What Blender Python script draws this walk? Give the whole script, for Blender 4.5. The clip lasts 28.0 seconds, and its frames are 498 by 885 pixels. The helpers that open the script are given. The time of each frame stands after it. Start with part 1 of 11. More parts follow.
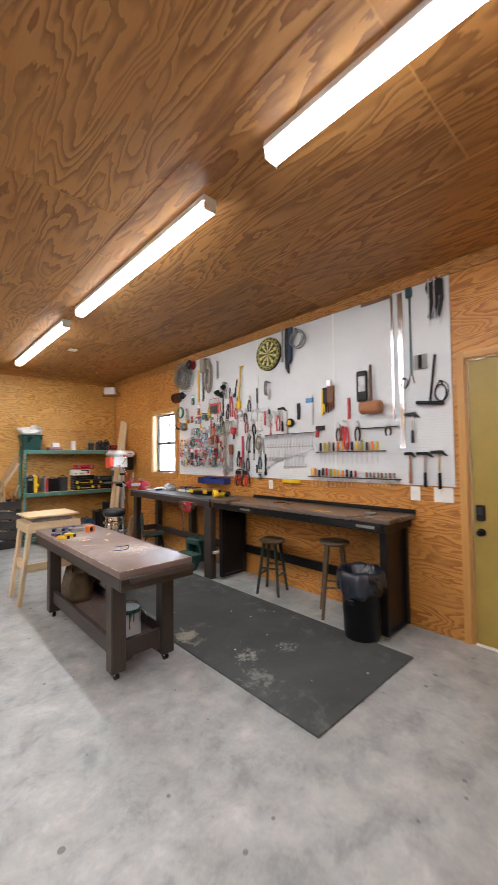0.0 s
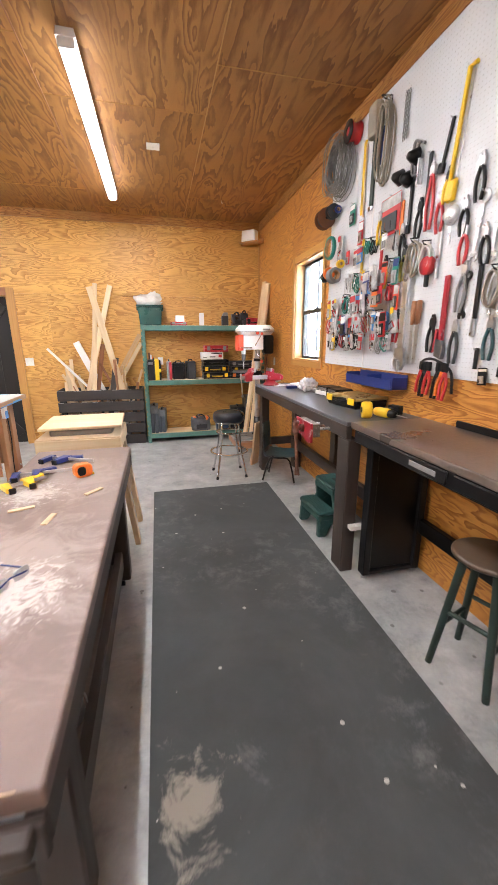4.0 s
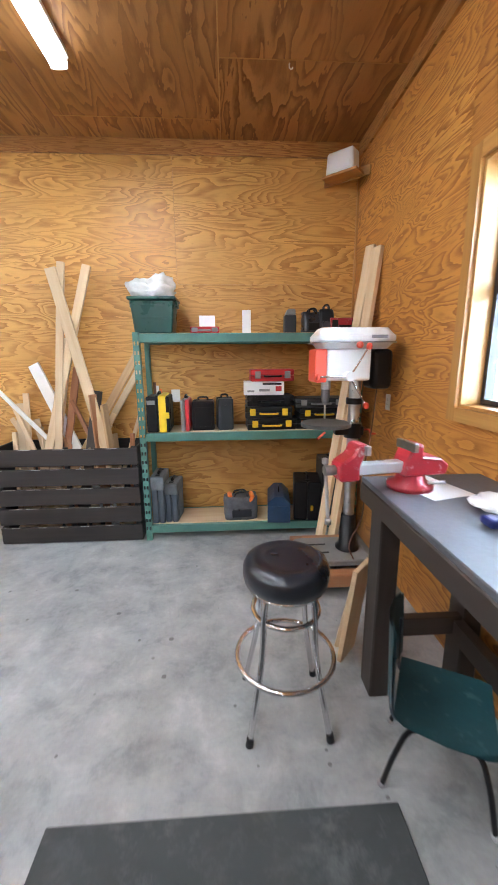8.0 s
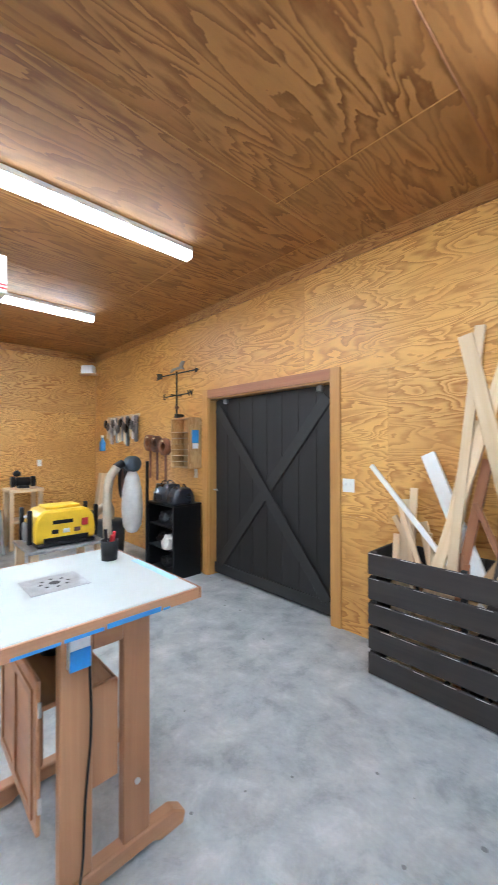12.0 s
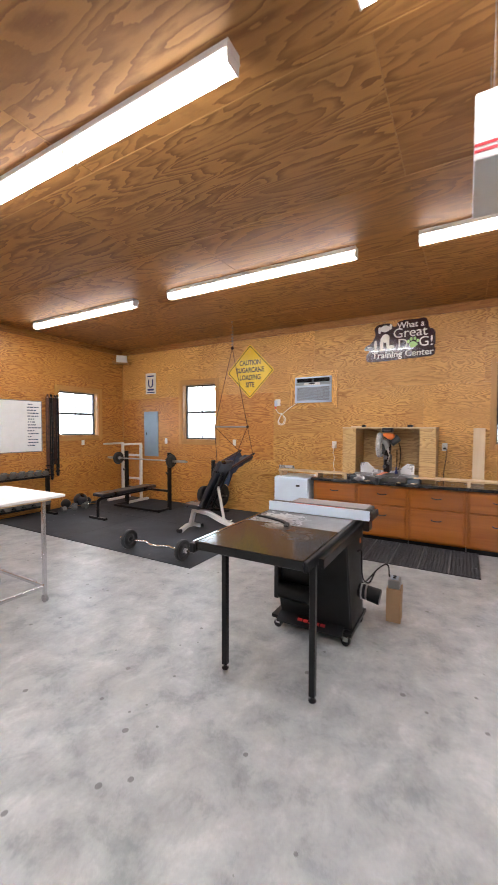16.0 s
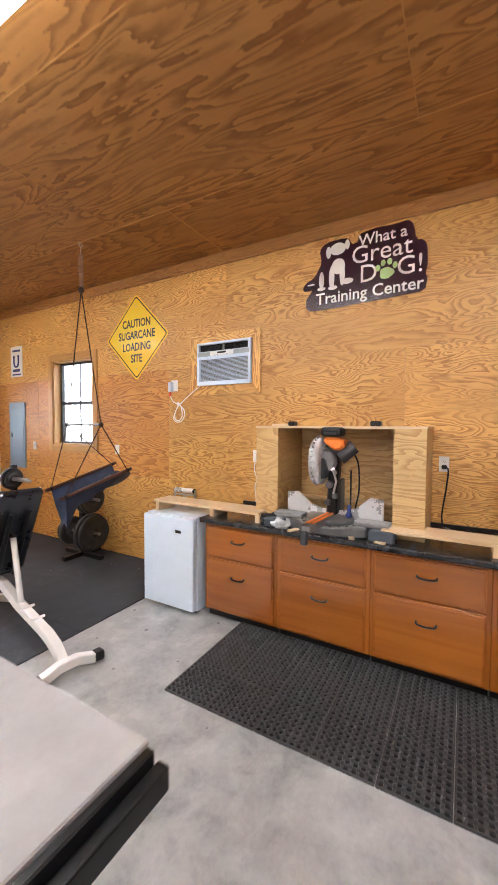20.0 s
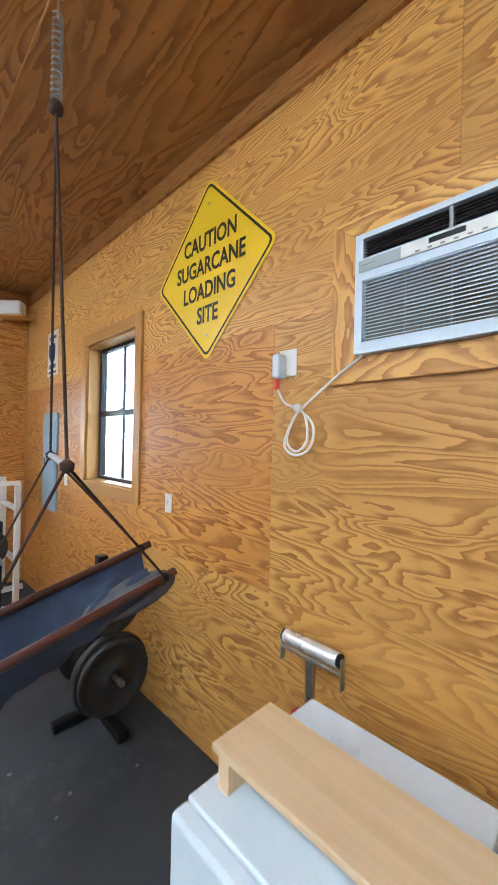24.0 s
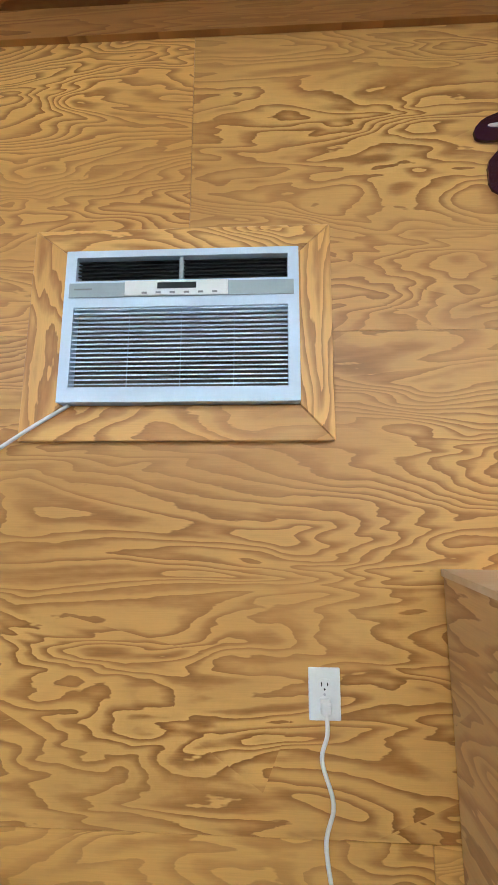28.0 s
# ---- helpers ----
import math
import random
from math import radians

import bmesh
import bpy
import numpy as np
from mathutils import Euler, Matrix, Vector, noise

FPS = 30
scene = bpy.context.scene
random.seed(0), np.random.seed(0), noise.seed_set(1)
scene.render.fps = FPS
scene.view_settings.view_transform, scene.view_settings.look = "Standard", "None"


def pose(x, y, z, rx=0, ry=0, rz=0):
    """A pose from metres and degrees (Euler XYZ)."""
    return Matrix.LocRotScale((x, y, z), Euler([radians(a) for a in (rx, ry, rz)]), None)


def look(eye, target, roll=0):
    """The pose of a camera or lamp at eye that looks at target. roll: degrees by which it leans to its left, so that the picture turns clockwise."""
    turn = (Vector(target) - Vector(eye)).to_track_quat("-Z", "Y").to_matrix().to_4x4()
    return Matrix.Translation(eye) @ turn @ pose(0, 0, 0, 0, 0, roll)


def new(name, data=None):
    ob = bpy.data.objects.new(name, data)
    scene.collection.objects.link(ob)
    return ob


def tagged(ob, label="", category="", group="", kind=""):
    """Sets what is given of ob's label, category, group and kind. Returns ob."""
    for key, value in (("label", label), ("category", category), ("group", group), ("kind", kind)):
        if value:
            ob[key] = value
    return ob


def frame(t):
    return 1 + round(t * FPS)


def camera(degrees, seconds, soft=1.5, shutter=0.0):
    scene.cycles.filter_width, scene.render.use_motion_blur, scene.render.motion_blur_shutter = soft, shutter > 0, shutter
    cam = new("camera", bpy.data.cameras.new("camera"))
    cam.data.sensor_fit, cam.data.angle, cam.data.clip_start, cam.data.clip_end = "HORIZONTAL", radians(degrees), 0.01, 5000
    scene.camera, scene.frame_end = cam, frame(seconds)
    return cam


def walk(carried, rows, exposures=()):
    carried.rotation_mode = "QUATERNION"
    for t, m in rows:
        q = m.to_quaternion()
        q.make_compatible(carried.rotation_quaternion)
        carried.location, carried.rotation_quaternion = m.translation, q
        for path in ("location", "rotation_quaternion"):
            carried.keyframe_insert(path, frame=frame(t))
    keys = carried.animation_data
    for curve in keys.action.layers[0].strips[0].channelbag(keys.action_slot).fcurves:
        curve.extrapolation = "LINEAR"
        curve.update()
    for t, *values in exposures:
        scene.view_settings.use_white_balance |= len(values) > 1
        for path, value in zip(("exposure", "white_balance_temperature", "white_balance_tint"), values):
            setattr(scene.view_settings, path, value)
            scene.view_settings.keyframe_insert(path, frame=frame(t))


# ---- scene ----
cam = camera(66.9, 28.0, shutter=0.4)
PATH = [
    (0, (0.215, -0.1, 1.591), (1.573, 1.367, 1.669), -0.6),
    (0.5, (0.621, 0.054, 1.543), (1.742, 1.708, 1.625), -0.5),
    (1, (0.834, 0.319, 1.52), (1.817, 2.061, 1.511), -0.4),
    (1.5, (1.113, 0.54, 1.513), (1.86, 2.388, 1.353), -0.7),
    (2, (1.343, 0.811, 1.473), (1.91, 2.704, 1.168), -0.5),
    (2.5, (1.575, 1.034, 1.455), (2.102, 2.93, 1.096), -0.5),
    (4.5, (2.285, 2.139, 1.538), (2.624, 4.035, 0.998), -0.5),
    (5, (2.473, 2.446, 1.534), (2.643, 4.367, 1.005), -0.6),
    (5.5, (2.53, 2.829, 1.57), (2.639, 4.752, 1.033), -0.5),
    (6, (2.616, 3.235, 1.562), (2.7, 5.161, 1.029), -0.5),
    (6.5, (2.629, 3.619, 1.564), (2.714, 5.551, 1.054), -0.4),
    (7, (2.619, 3.97, 1.567), (2.702, 5.914, 1.106), -0.5),
    (7.5, (2.685, 4.312, 1.55), (2.751, 6.263, 1.116), -1.1),
    (8, (2.621, 4.641, 1.56), (2.728, 6.591, 1.129), -0.5),
    (8.5, (2.487, 4.95, 1.609), (2.648, 6.898, 1.186), 0.6),
    (9, (2.525, 5.22, 1.585), (2.589, 7.21, 1.406), -0.6),
    (9.5, (2.423, 5.415, 1.665), (2.492, 7.413, 1.6), -0.5),
    (10, (2.28, 5.48, 1.638), (2.169, 7.477, 1.634), -0.6),
    (10.5, (2.192, 5.466, 1.598), (1.658, 7.393, 1.619), -0.5),
    (11, (2.141, 5.436, 1.619), (1.205, 7.204, 1.629), -0.5),
    (11.5, (2.067, 5.395, 1.607), (0.828, 6.965, 1.623), -0.3),
    (12, (1.996, 5.345, 1.589), (0.545, 6.721, 1.608), -0.1),
    (12.5, (1.927, 5.39, 1.577), (0.252, 6.483, 1.594), -0.1),
    (13, (1.91, 5.469, 1.601), (0.023, 6.132, 1.603), -0.2),
    (13.3, (1.904, 5.469, 1.582), (-0.054, 5.878, 1.585), -0.3),
    (13.5, (1.906, 5.468, 1.599), (-0.079, 5.711, 1.589), -0.0),
    (15.5, (1.081, 5.349, 1.563), (-0.748, 4.541, 1.507), -0.0),
    (16, (0.781, 5.274, 1.571), (-0.952, 4.279, 1.493), 0.1),
    (16.5, (0.454, 5.223, 1.625), (-1.228, 4.145, 1.534), 0.0),
    (17, (0.074, 5.257, 1.624), (-1.601, 4.169, 1.529), 0.0),
    (17.5, (-0.255, 5.266, 1.608), (-1.935, 4.184, 1.514), -0.1),
    (18, (-0.608, 5.303, 1.631), (-2.309, 4.255, 1.533), -0.2),
    (18.5, (-0.971, 5.283, 1.622), (-2.717, 4.312, 1.525), -0.3),
    (19, (-1.354, 5.236, 1.6), (-3.103, 4.27, 1.506), -0.0),
    (19.5, (-1.717, 5.19, 1.598), (-3.464, 4.22, 1.516), 0.1),
    (20, (-2.095, 5.145, 1.574), (-3.831, 4.155, 1.491), 0.3),
    (20.5, (-2.471, 5.042, 1.53), (-4.178, 4.002, 1.452), 0.5),
    (21, (-2.816, 4.88, 1.573), (-4.507, 3.815, 1.491), 0.5),
    (21.5, (-3.126, 4.708, 1.611), (-4.772, 3.575, 1.524), 0.8),
    (22, (-3.361, 4.474, 1.614), (-4.887, 3.185, 1.518), 0.7),
    (22.5, (-3.508, 4.189, 1.644), (-4.969, 2.827, 1.543), 0.7),
    (24.5, (-4.156, 3.298, 1.686), (-5.57, 1.885, 1.756), 0.6),
    (25, (-4.233, 3.266, 1.724), (-5.704, 1.921, 1.891), 0.3),
    (25.5, (-4.237, 3.301, 1.731), (-5.828, 2.114, 1.975), -0.1),
    (26, (-4.248, 3.333, 1.725), (-5.986, 2.389, 2.021), 0.5),
    (26.5, (-4.277, 3.314, 1.731), (-6.133, 2.619, 2.003), 0.5),
    (27, (-4.295, 3.284, 1.748), (-6.232, 2.853, 1.996), 0.2),
    (27.5, (-4.324, 3.254, 1.772), (-6.305, 3.147, 2.026), 0.0),
    (28, (-4.315, 3.267, 1.752), (-6.291, 3.179, 2.045), 0.2),
]
walk(cam, [(t, look(eye, target, roll)) for t, eye, target, roll in PATH],
     exposures=[(0, 0.27, 6600, 10), (2, 0.45, 6850, 14), (5, 0.88, 6500, 13), (6, 0.75, 6250, 9), (8, 0.6, 6000, 8), (9, 0.72, 5500, 10), (11, 0.68, 5450, 8), (13, 0.38, 5850, 1),
                (16, 0.15, 6600, 14), (18, 0.37, 6650, 13), (19, 0.35, 6700, 14), (20, 0.55, 6700, 14), (22, 0.45, 6750, 14), (25, 0.5, 5450, -3), (27, 0.38, 5550, 0), (28, 0.36, 5550, -1)])

# world: overcast daylight outside the windows
world = bpy.data.worlds.new("sky")
scene.world = world
world.use_nodes = True
wn = world.node_tree.nodes
sky = wn.new("ShaderNodeTexSky")
sky.sky_type, sky.sun_disc = "NISHITA", False
sky.sun_elevation, sky.sun_rotation = radians(38), radians(200)
wn["Background"].inputs["Strength"].default_value = 0.15
world.node_tree.links.new(sky.outputs["Color"], wn["Background"].inputs["Color"])
sun = new("sun", bpy.data.lights.new("sun", "SUN"))
sun.data.energy, sun.data.angle, sun.data.color = 1.4, radians(14), (1.0, 0.96, 0.9)
sun.matrix_world = look((0, 0, 20), (6, 14, 4))
TUBE_POWER = 53.0     # radiance of the ceiling tubes

# ---- materials ----
def tree(name):
    m = bpy.data.materials.new(name)
    m.use_nodes = True
    nt = m.node_tree
    return m, nt, nt.nodes["Principled BSDF"]


def node(nt, kind, **values):
    n = nt.nodes.new(kind)
    for k, v in values.items():
        if k == "op":
            n.operation = v
        elif k == "blend":
            n.data_type, n.blend_type = "RGBA", v
        else:
            n.inputs[int(k[1:]) if k[0] == "i" and k[1:].isdigit() else k].default_value = v
    return n


def link(nt, a, b):
    nt.links.new(a, b)


def ramp(nt, stops, fac):
    n = nt.nodes.new("ShaderNodeValToRGB")
    e = n.color_ramp.elements
    while len(e) < len(stops):
        e.new(0.5)
    for el, (p, c) in zip(e, stops):
        el.position, el.color = p, (*c, 1) if len(c) == 3 else c
    link(nt, fac, n.inputs[0])
    return n.outputs[0]


def mixc(nt, fac, a, b, blend="MIX"):
    n = node(nt, "ShaderNodeMix", blend=blend)
    for sock, v in ((n.inputs[0], fac), (n.inputs[6], a), (n.inputs[7], b)):
        if isinstance(v, (int, float)):
            sock.default_value = v
        elif isinstance(v, tuple):
            sock.default_value = (*v, 1)
        else:
            link(nt, v, sock)
    return n.outputs[2]


def math1(nt, op, a, b=0.0, c=0.0):
    n = node(nt, "ShaderNodeMath", op=op)
    for k, v in enumerate((a, b, c)):
        if isinstance(v, (int, float)):
            n.inputs[k].default_value = v
        else:
            link(nt, v, n.inputs[k])
    return n.outputs[0]


def noise_at(nt, vec, scale, detail=3.0, rough=0.5, dist=0.0):
    n = node(nt, "ShaderNodeTexNoise", Scale=scale, Detail=detail, Roughness=rough, Distortion=dist)
    link(nt, vec, n.inputs["Vector"])
    return n.outputs["Fac"]


def bump(nt, bsdf, height, strength=0.2, dist=0.01):
    n = node(nt, "ShaderNodeBump", Strength=strength, Distance=dist)
    link(nt, height, n.inputs["Height"])
    link(nt, n.outputs[0], bsdf.inputs["Normal"])


def paint(name, base, rough=0.5, metal=0.0, vary=0.12, scale=6.0, relief=0.15, wear=None, wear_amount=0.0, spec=0.5, coat=0.0):
    """A general surface: base colour with broad blotches, fine grain, gloss that varies and faint relief."""
    m, nt, b = tree(name)
    co = node(nt, "ShaderNodeTexCoord").outputs["Object"]
    broad = noise_at(nt, co, scale, 4, 0.6)
    fine = noise_at(nt, co, scale * 22, 3, 0.6)
    dark = tuple(c * (1 - vary * 1.6) for c in base)
    lite = tuple(min(1.0, c * (1 + vary)) for c in base)
    col = ramp(nt, [(0.3, dark), (0.7, lite)], broad)
    col = mixc(nt, 0.25, col, ramp(nt, [(0.3, dark), (0.7, lite)], fine))
    if wear:
        spots = ramp(nt, [(0.62 - wear_amount * 0.5, (0, 0, 0)), (0.74 - wear_amount * 0.5, (1, 1, 1))], noise_at(nt, co, scale * 3.1, 6, 0.7))
        col = mixc(nt, spots, col, wear)
    link(nt, col, b.inputs["Base Color"])
    link(nt, math1(nt, "MULTIPLY_ADD", broad, 0.3, rough - 0.15), b.inputs["Roughness"])
    b.inputs["Metallic"].default_value = metal
    b.inputs["Specular IOR Level"].default_value = spec
    b.inputs["Coat Weight"].default_value = coat
    bump(nt, b, fine, relief, 0.003)
    return m


def plywood(name, grain, across, lite, dark, gloss=0.52, rings=1.0, island=False, seed=0.0, long=1.0, wide=1.0, eyes=1.0):
    """Rotary-cut softwood ply: contour figure along one axis with small eyes, a different cut on every sheet."""
    m, nt, b = tree(name)
    sep = nt.nodes.new("ShaderNodeSeparateXYZ")
    link(nt, node(nt, "ShaderNodeTexCoord").outputs["Object"], sep.inputs[0])
    g, a = sep.outputs["XYZ".index(grain)], sep.outputs["XYZ".index(across)]
    rnd = nt.nodes.new("ShaderNodeNewGeometry").outputs["Random Per Island"] if island else nt.nodes.new("ShaderNodeObjectInfo").outputs["Random"]
    shift = math1(nt, "MULTIPLY_ADD", rnd, 61.0, seed)

    def coords(sg, sa):
        n = nt.nodes.new("ShaderNodeCombineXYZ")
        link(nt, math1(nt, "MULTIPLY", g, sg), n.inputs[0])
        link(nt, math1(nt, "MULTIPLY", a, sa), n.inputs[1])
        link(nt, shift, n.inputs[2])
        return n.outputs[0]

    broad = noise_at(nt, coords(0.45 * long, 1.5 * wide), 1.0, 1.0, 0.4, 0.2)
    field = noise_at(nt, coords(1.25 * long, 6.0 * wide), 1.0, 2.6, 0.48, 0.6)
    wobble = noise_at(nt, coords(14.0, 48.0), 1.0, 2, 0.6)
    turns = math1(nt, "MULTIPLY", field, math1(nt, "MULTIPLY_ADD", rnd, 8.0 * rings, 9.0 * rings))
    turns = math1(nt, "MULTIPLY_ADD", broad, 20.0 * rings, turns)
    # small eyes: steep cones that pull the contours into nested rings
    vor = node(nt, "ShaderNodeTexVoronoi", Scale=1.0, Randomness=1.0)
    link(nt, coords(1.9 * long, 5.4 * wide), vor.inputs["Vector"])
    pick = nt.nodes.new("ShaderNodeSeparateColor")
    link(nt, vor.outputs["Color"], pick.inputs[0])
    cone = math1(nt, "MULTIPLY", math1(nt, "EXPONENT", math1(nt, "MULTIPLY", vor.outputs["Distance"], -6.5)), math1(nt, "GREATER_THAN", pick.outputs[0], 0.66))
    turns = math1(nt, "MULTIPLY_ADD", cone, 6.0 * eyes * rings, turns)
    turns = math1(nt, "MULTIPLY_ADD", wobble, 0.55, turns)
    ring = math1(nt, "FRACT", turns)
    mid = tuple(0.45 * x + 0.55 * y for x, y in zip(lite, dark))
    deep = tuple(0.84 * c for c in dark)
    pale = tuple(min(1.0, 1.1 * c) for c in lite)
    col = ramp(nt, [(0.0, pale), (0.4, lite), (0.6, mid), (0.82, dark), (0.94, deep), (0.985, pale)], ring)
    calm = ramp(nt, [(0.36, (0.42, 0.42, 0.42)), (0.54, (1, 1, 1))], noise_at(nt, coords(0.8, 2.4), 1.2, 2, 0.5))
    col = mixc(nt, calm, tuple(0.62 * x + 0.38 * y for x, y in zip(lite, dark)), col)
    fibre = noise_at(nt, coords(9.0, 420.0), 1.0, 2, 0.6)
    col = mixc(nt, 0.2, col, ramp(nt, [(0.25, tuple(0.6 * c for c in mid)), (0.75, lite)], fibre))
    tone = ramp(nt, [(0.3, (0.84, 0.8, 0.76)), (0.7, (1.0, 1.0, 1.0))], noise_at(nt, coords(0.5, 0.9), 1.7, 3, 0.5))
    col = mixc(nt, 1.0, col, tone, "MULTIPLY")
    tint = ramp(nt, [(0.0, (0.86, 0.83, 0.8)), (0.35, (1.0, 0.95, 0.88)), (0.7, (1.0, 1.0, 1.0)), (1.0, (1.08, 1.07, 1.02))], rnd)
    col = mixc(nt, 1.0, col, tint, "MULTIPLY")
    link(nt, col, b.inputs["Base Color"])
    link(nt, math1(nt, "MULTIPLY_ADD", ring, -0.08, gloss), b.inputs["Roughness"])
    b.inputs["Coat Weight"].default_value = 0.04
    b.inputs["Coat Roughness"].default_value = 0.3
    bump(nt, b, math1(nt, "ADD", ring, math1(nt, "MULTIPLY", fibre, 0.6)), 0.06, 0.002)
    return m


def timber(name, lite, dark, axis="X", gloss=0.55, scale=1.0):
    """Sawn solid wood with straight grain along an axis of the piece."""
    m, nt, b = tree(name)
    mp = nt.nodes.new("ShaderNodeMapping")
    s = [34.0, 34.0, 34.0]
    s["XYZ".index(axis)] = 1.6
    mp.inputs["Scale"].default_value = [v * scale for v in s]
    link(nt, node(nt, "ShaderNodeTexCoord").outputs["Object"], mp.inputs["Vector"])
    off = nt.nodes.new("ShaderNodeVectorMath")
    link(nt, mp.outputs[0], off.inputs[0])
    rnd = nt.nodes.new("ShaderNodeObjectInfo").outputs["Random"]
    cx = nt.nodes.new("ShaderNodeCombineXYZ")
    for k in range(3):
        link(nt, math1(nt, "MULTIPLY", rnd, 37.0 + 11 * k), cx.inputs[k])
    link(nt, cx.outputs[0], off.inputs[1])
    v = off.outputs[0]
    n1, n2 = noise_at(nt, v, 1.0, 3, 0.55, 0.6), noise_at(nt, v, 0.23, 2, 0.5, 0.4)
    col = mixc(nt, 0.5, ramp(nt, [(0.3, dark), (0.68, lite)], n1), ramp(nt, [(0.3, dark), (0.65, lite)], n2))
    tone = ramp(nt, [(0.0, (0.82, 0.82, 0.82)), (1.0, (1.08, 1.06, 1.04))], rnd)
    link(nt, mixc(nt, 1.0, col, tone, "MULTIPLY"), b.inputs["Base Color"])
    link(nt, math1(nt, "MULTIPLY_ADD", n1, 0.2, gloss - 0.1), b.inputs["Roughness"])
    bump(nt, b, n1, 0.25, 0.002)
    return m


def concrete():
    m, nt, b = tree("concrete")
    co = node(nt, "ShaderNodeTexCoord").outputs["Object"]
    big = noise_at(nt, co, 0.7, 5, 0.6)
    mid = noise_at(nt, co, 2.1, 6, 0.6, 0.25)
    fine = noise_at(nt, co, 38.0, 4, 0.7)
    col = ramp(nt, [(0.36, (0.27, 0.287, 0.297)), (0.5, (0.325, 0.343, 0.355)), (0.62, (0.4, 0.415, 0.425))], big)
    col = mixc(nt, 0.6, col, ramp(nt, [(0.34, (0.2, 0.21, 0.217)), (0.46, (0.32, 0.335, 0.345)), (0.55, (0.43, 0.447, 0.457)), (0.66, (0.56, 0.572, 0.58))], mid))
    cloud = noise_at(nt, co, 5.5, 4, 0.55, 0.5)
    col = mixc(nt, 0.3, col, ramp(nt, [(0.38, (0.19, 0.198, 0.204)), (0.5, (0.36, 0.375, 0.383)), (0.6, (0.6, 0.61, 0.615))], cloud))
    blot = noise_at(nt, co, 4.2, 9, 0.72, 0.3)
    col = mixc(nt, 0.38, col, ramp(nt, [(0.38, (0.13, 0.17, 0.177)), (0.47, (0.36, 0.377, 0.385)), (0.55, (0.42, 0.437, 0.445)), (0.66, (0.66, 0.67, 0.677))], blot))
    trowel = nt.nodes.new("ShaderNodeMapping")
    trowel.inputs["Scale"].default_value, trowel.inputs["Rotation"].default_value = (1.6, 7.0, 1.0), (0, 0, 0.7)
    link(nt, co, trowel.inputs["Vector"])
    streak = ramp(nt, [(0.55, (0, 0, 0)), (0.72, (1, 1, 1))], noise_at(nt, trowel.outputs[0], 1.0, 7, 0.7, 0.8))
    col = mixc(nt, math1(nt, "MULTIPLY", streak, 0.35), col, (0.24, 0.25, 0.257))
    col = mixc(nt, 0.1, col, ramp(nt, [(0.3, (0.25, 0.25, 0.25)), (0.7, (0.75, 0.75, 0.75))], fine))
    vor = node(nt, "ShaderNodeTexVoronoi", Scale=11.0, Randomness=1.0)
    link(nt, co, vor.inputs["Vector"])
    pick = nt.nodes.new("ShaderNodeSeparateColor")
    link(nt, vor.outputs["Color"], pick.inputs[0])
    size = math1(nt, "MULTIPLY", math1(nt, "POWER", pick.outputs[0], 5.0), 0.2)
    spot = math1(nt, "LESS_THAN", math1(nt, "MULTIPLY_ADD", fine, 0.03, vor.outputs["Distance"]), size)
    col = mixc(nt, math1(nt, "MULTIPLY", spot, 0.7), col, (0.1, 0.1, 0.098))
    vor2 = node(nt, "ShaderNodeTexVoronoi", Scale=5.0, Randomness=1.0)
    link(nt, co, vor2.inputs["Vector"])
    pick2 = nt.nodes.new("ShaderNodeSeparateColor")
    link(nt, vor2.outputs["Color"], pick2.inputs[0])
    drop = math1(nt, "MULTIPLY", math1(nt, "POWER", pick2.outputs[1], 6.0), 0.11)
    edge = math1(nt, "SUBTRACT", drop, math1(nt, "MULTIPLY_ADD", fine, 0.03, vor2.outputs["Distance"]))
    blob = ramp(nt, [(0.0, (0, 0, 0)), (0.02, (1, 1, 1))], edge)
    col = mixc(nt, math1(nt, "MULTIPLY", blob, 0.55), col, (0.12, 0.12, 0.117))
    stain = ramp(nt, [(0.6, (0, 0, 0)), (0.74, (1, 1, 1))], noise_at(nt, co, 0.9, 5, 0.6, 1.2))
    col = mixc(nt, math1(nt, "MULTIPLY", stain, 0.3), col, (0.46, 0.44, 0.4))
    col = mixc(nt, 1.0, col, (0.9, 0.886, 0.862), "MULTIPLY")
    link(nt, col, b.inputs["Base Color"])
    link(nt, math1(nt, "MULTIPLY_ADD", mid, 0.5, 0.17), b.inputs["Roughness"])
    bump(nt, b, math1(nt, "ADD", fine, math1(nt, "MULTIPLY", mid, 2.0)), 0.07, 0.004)
    return m


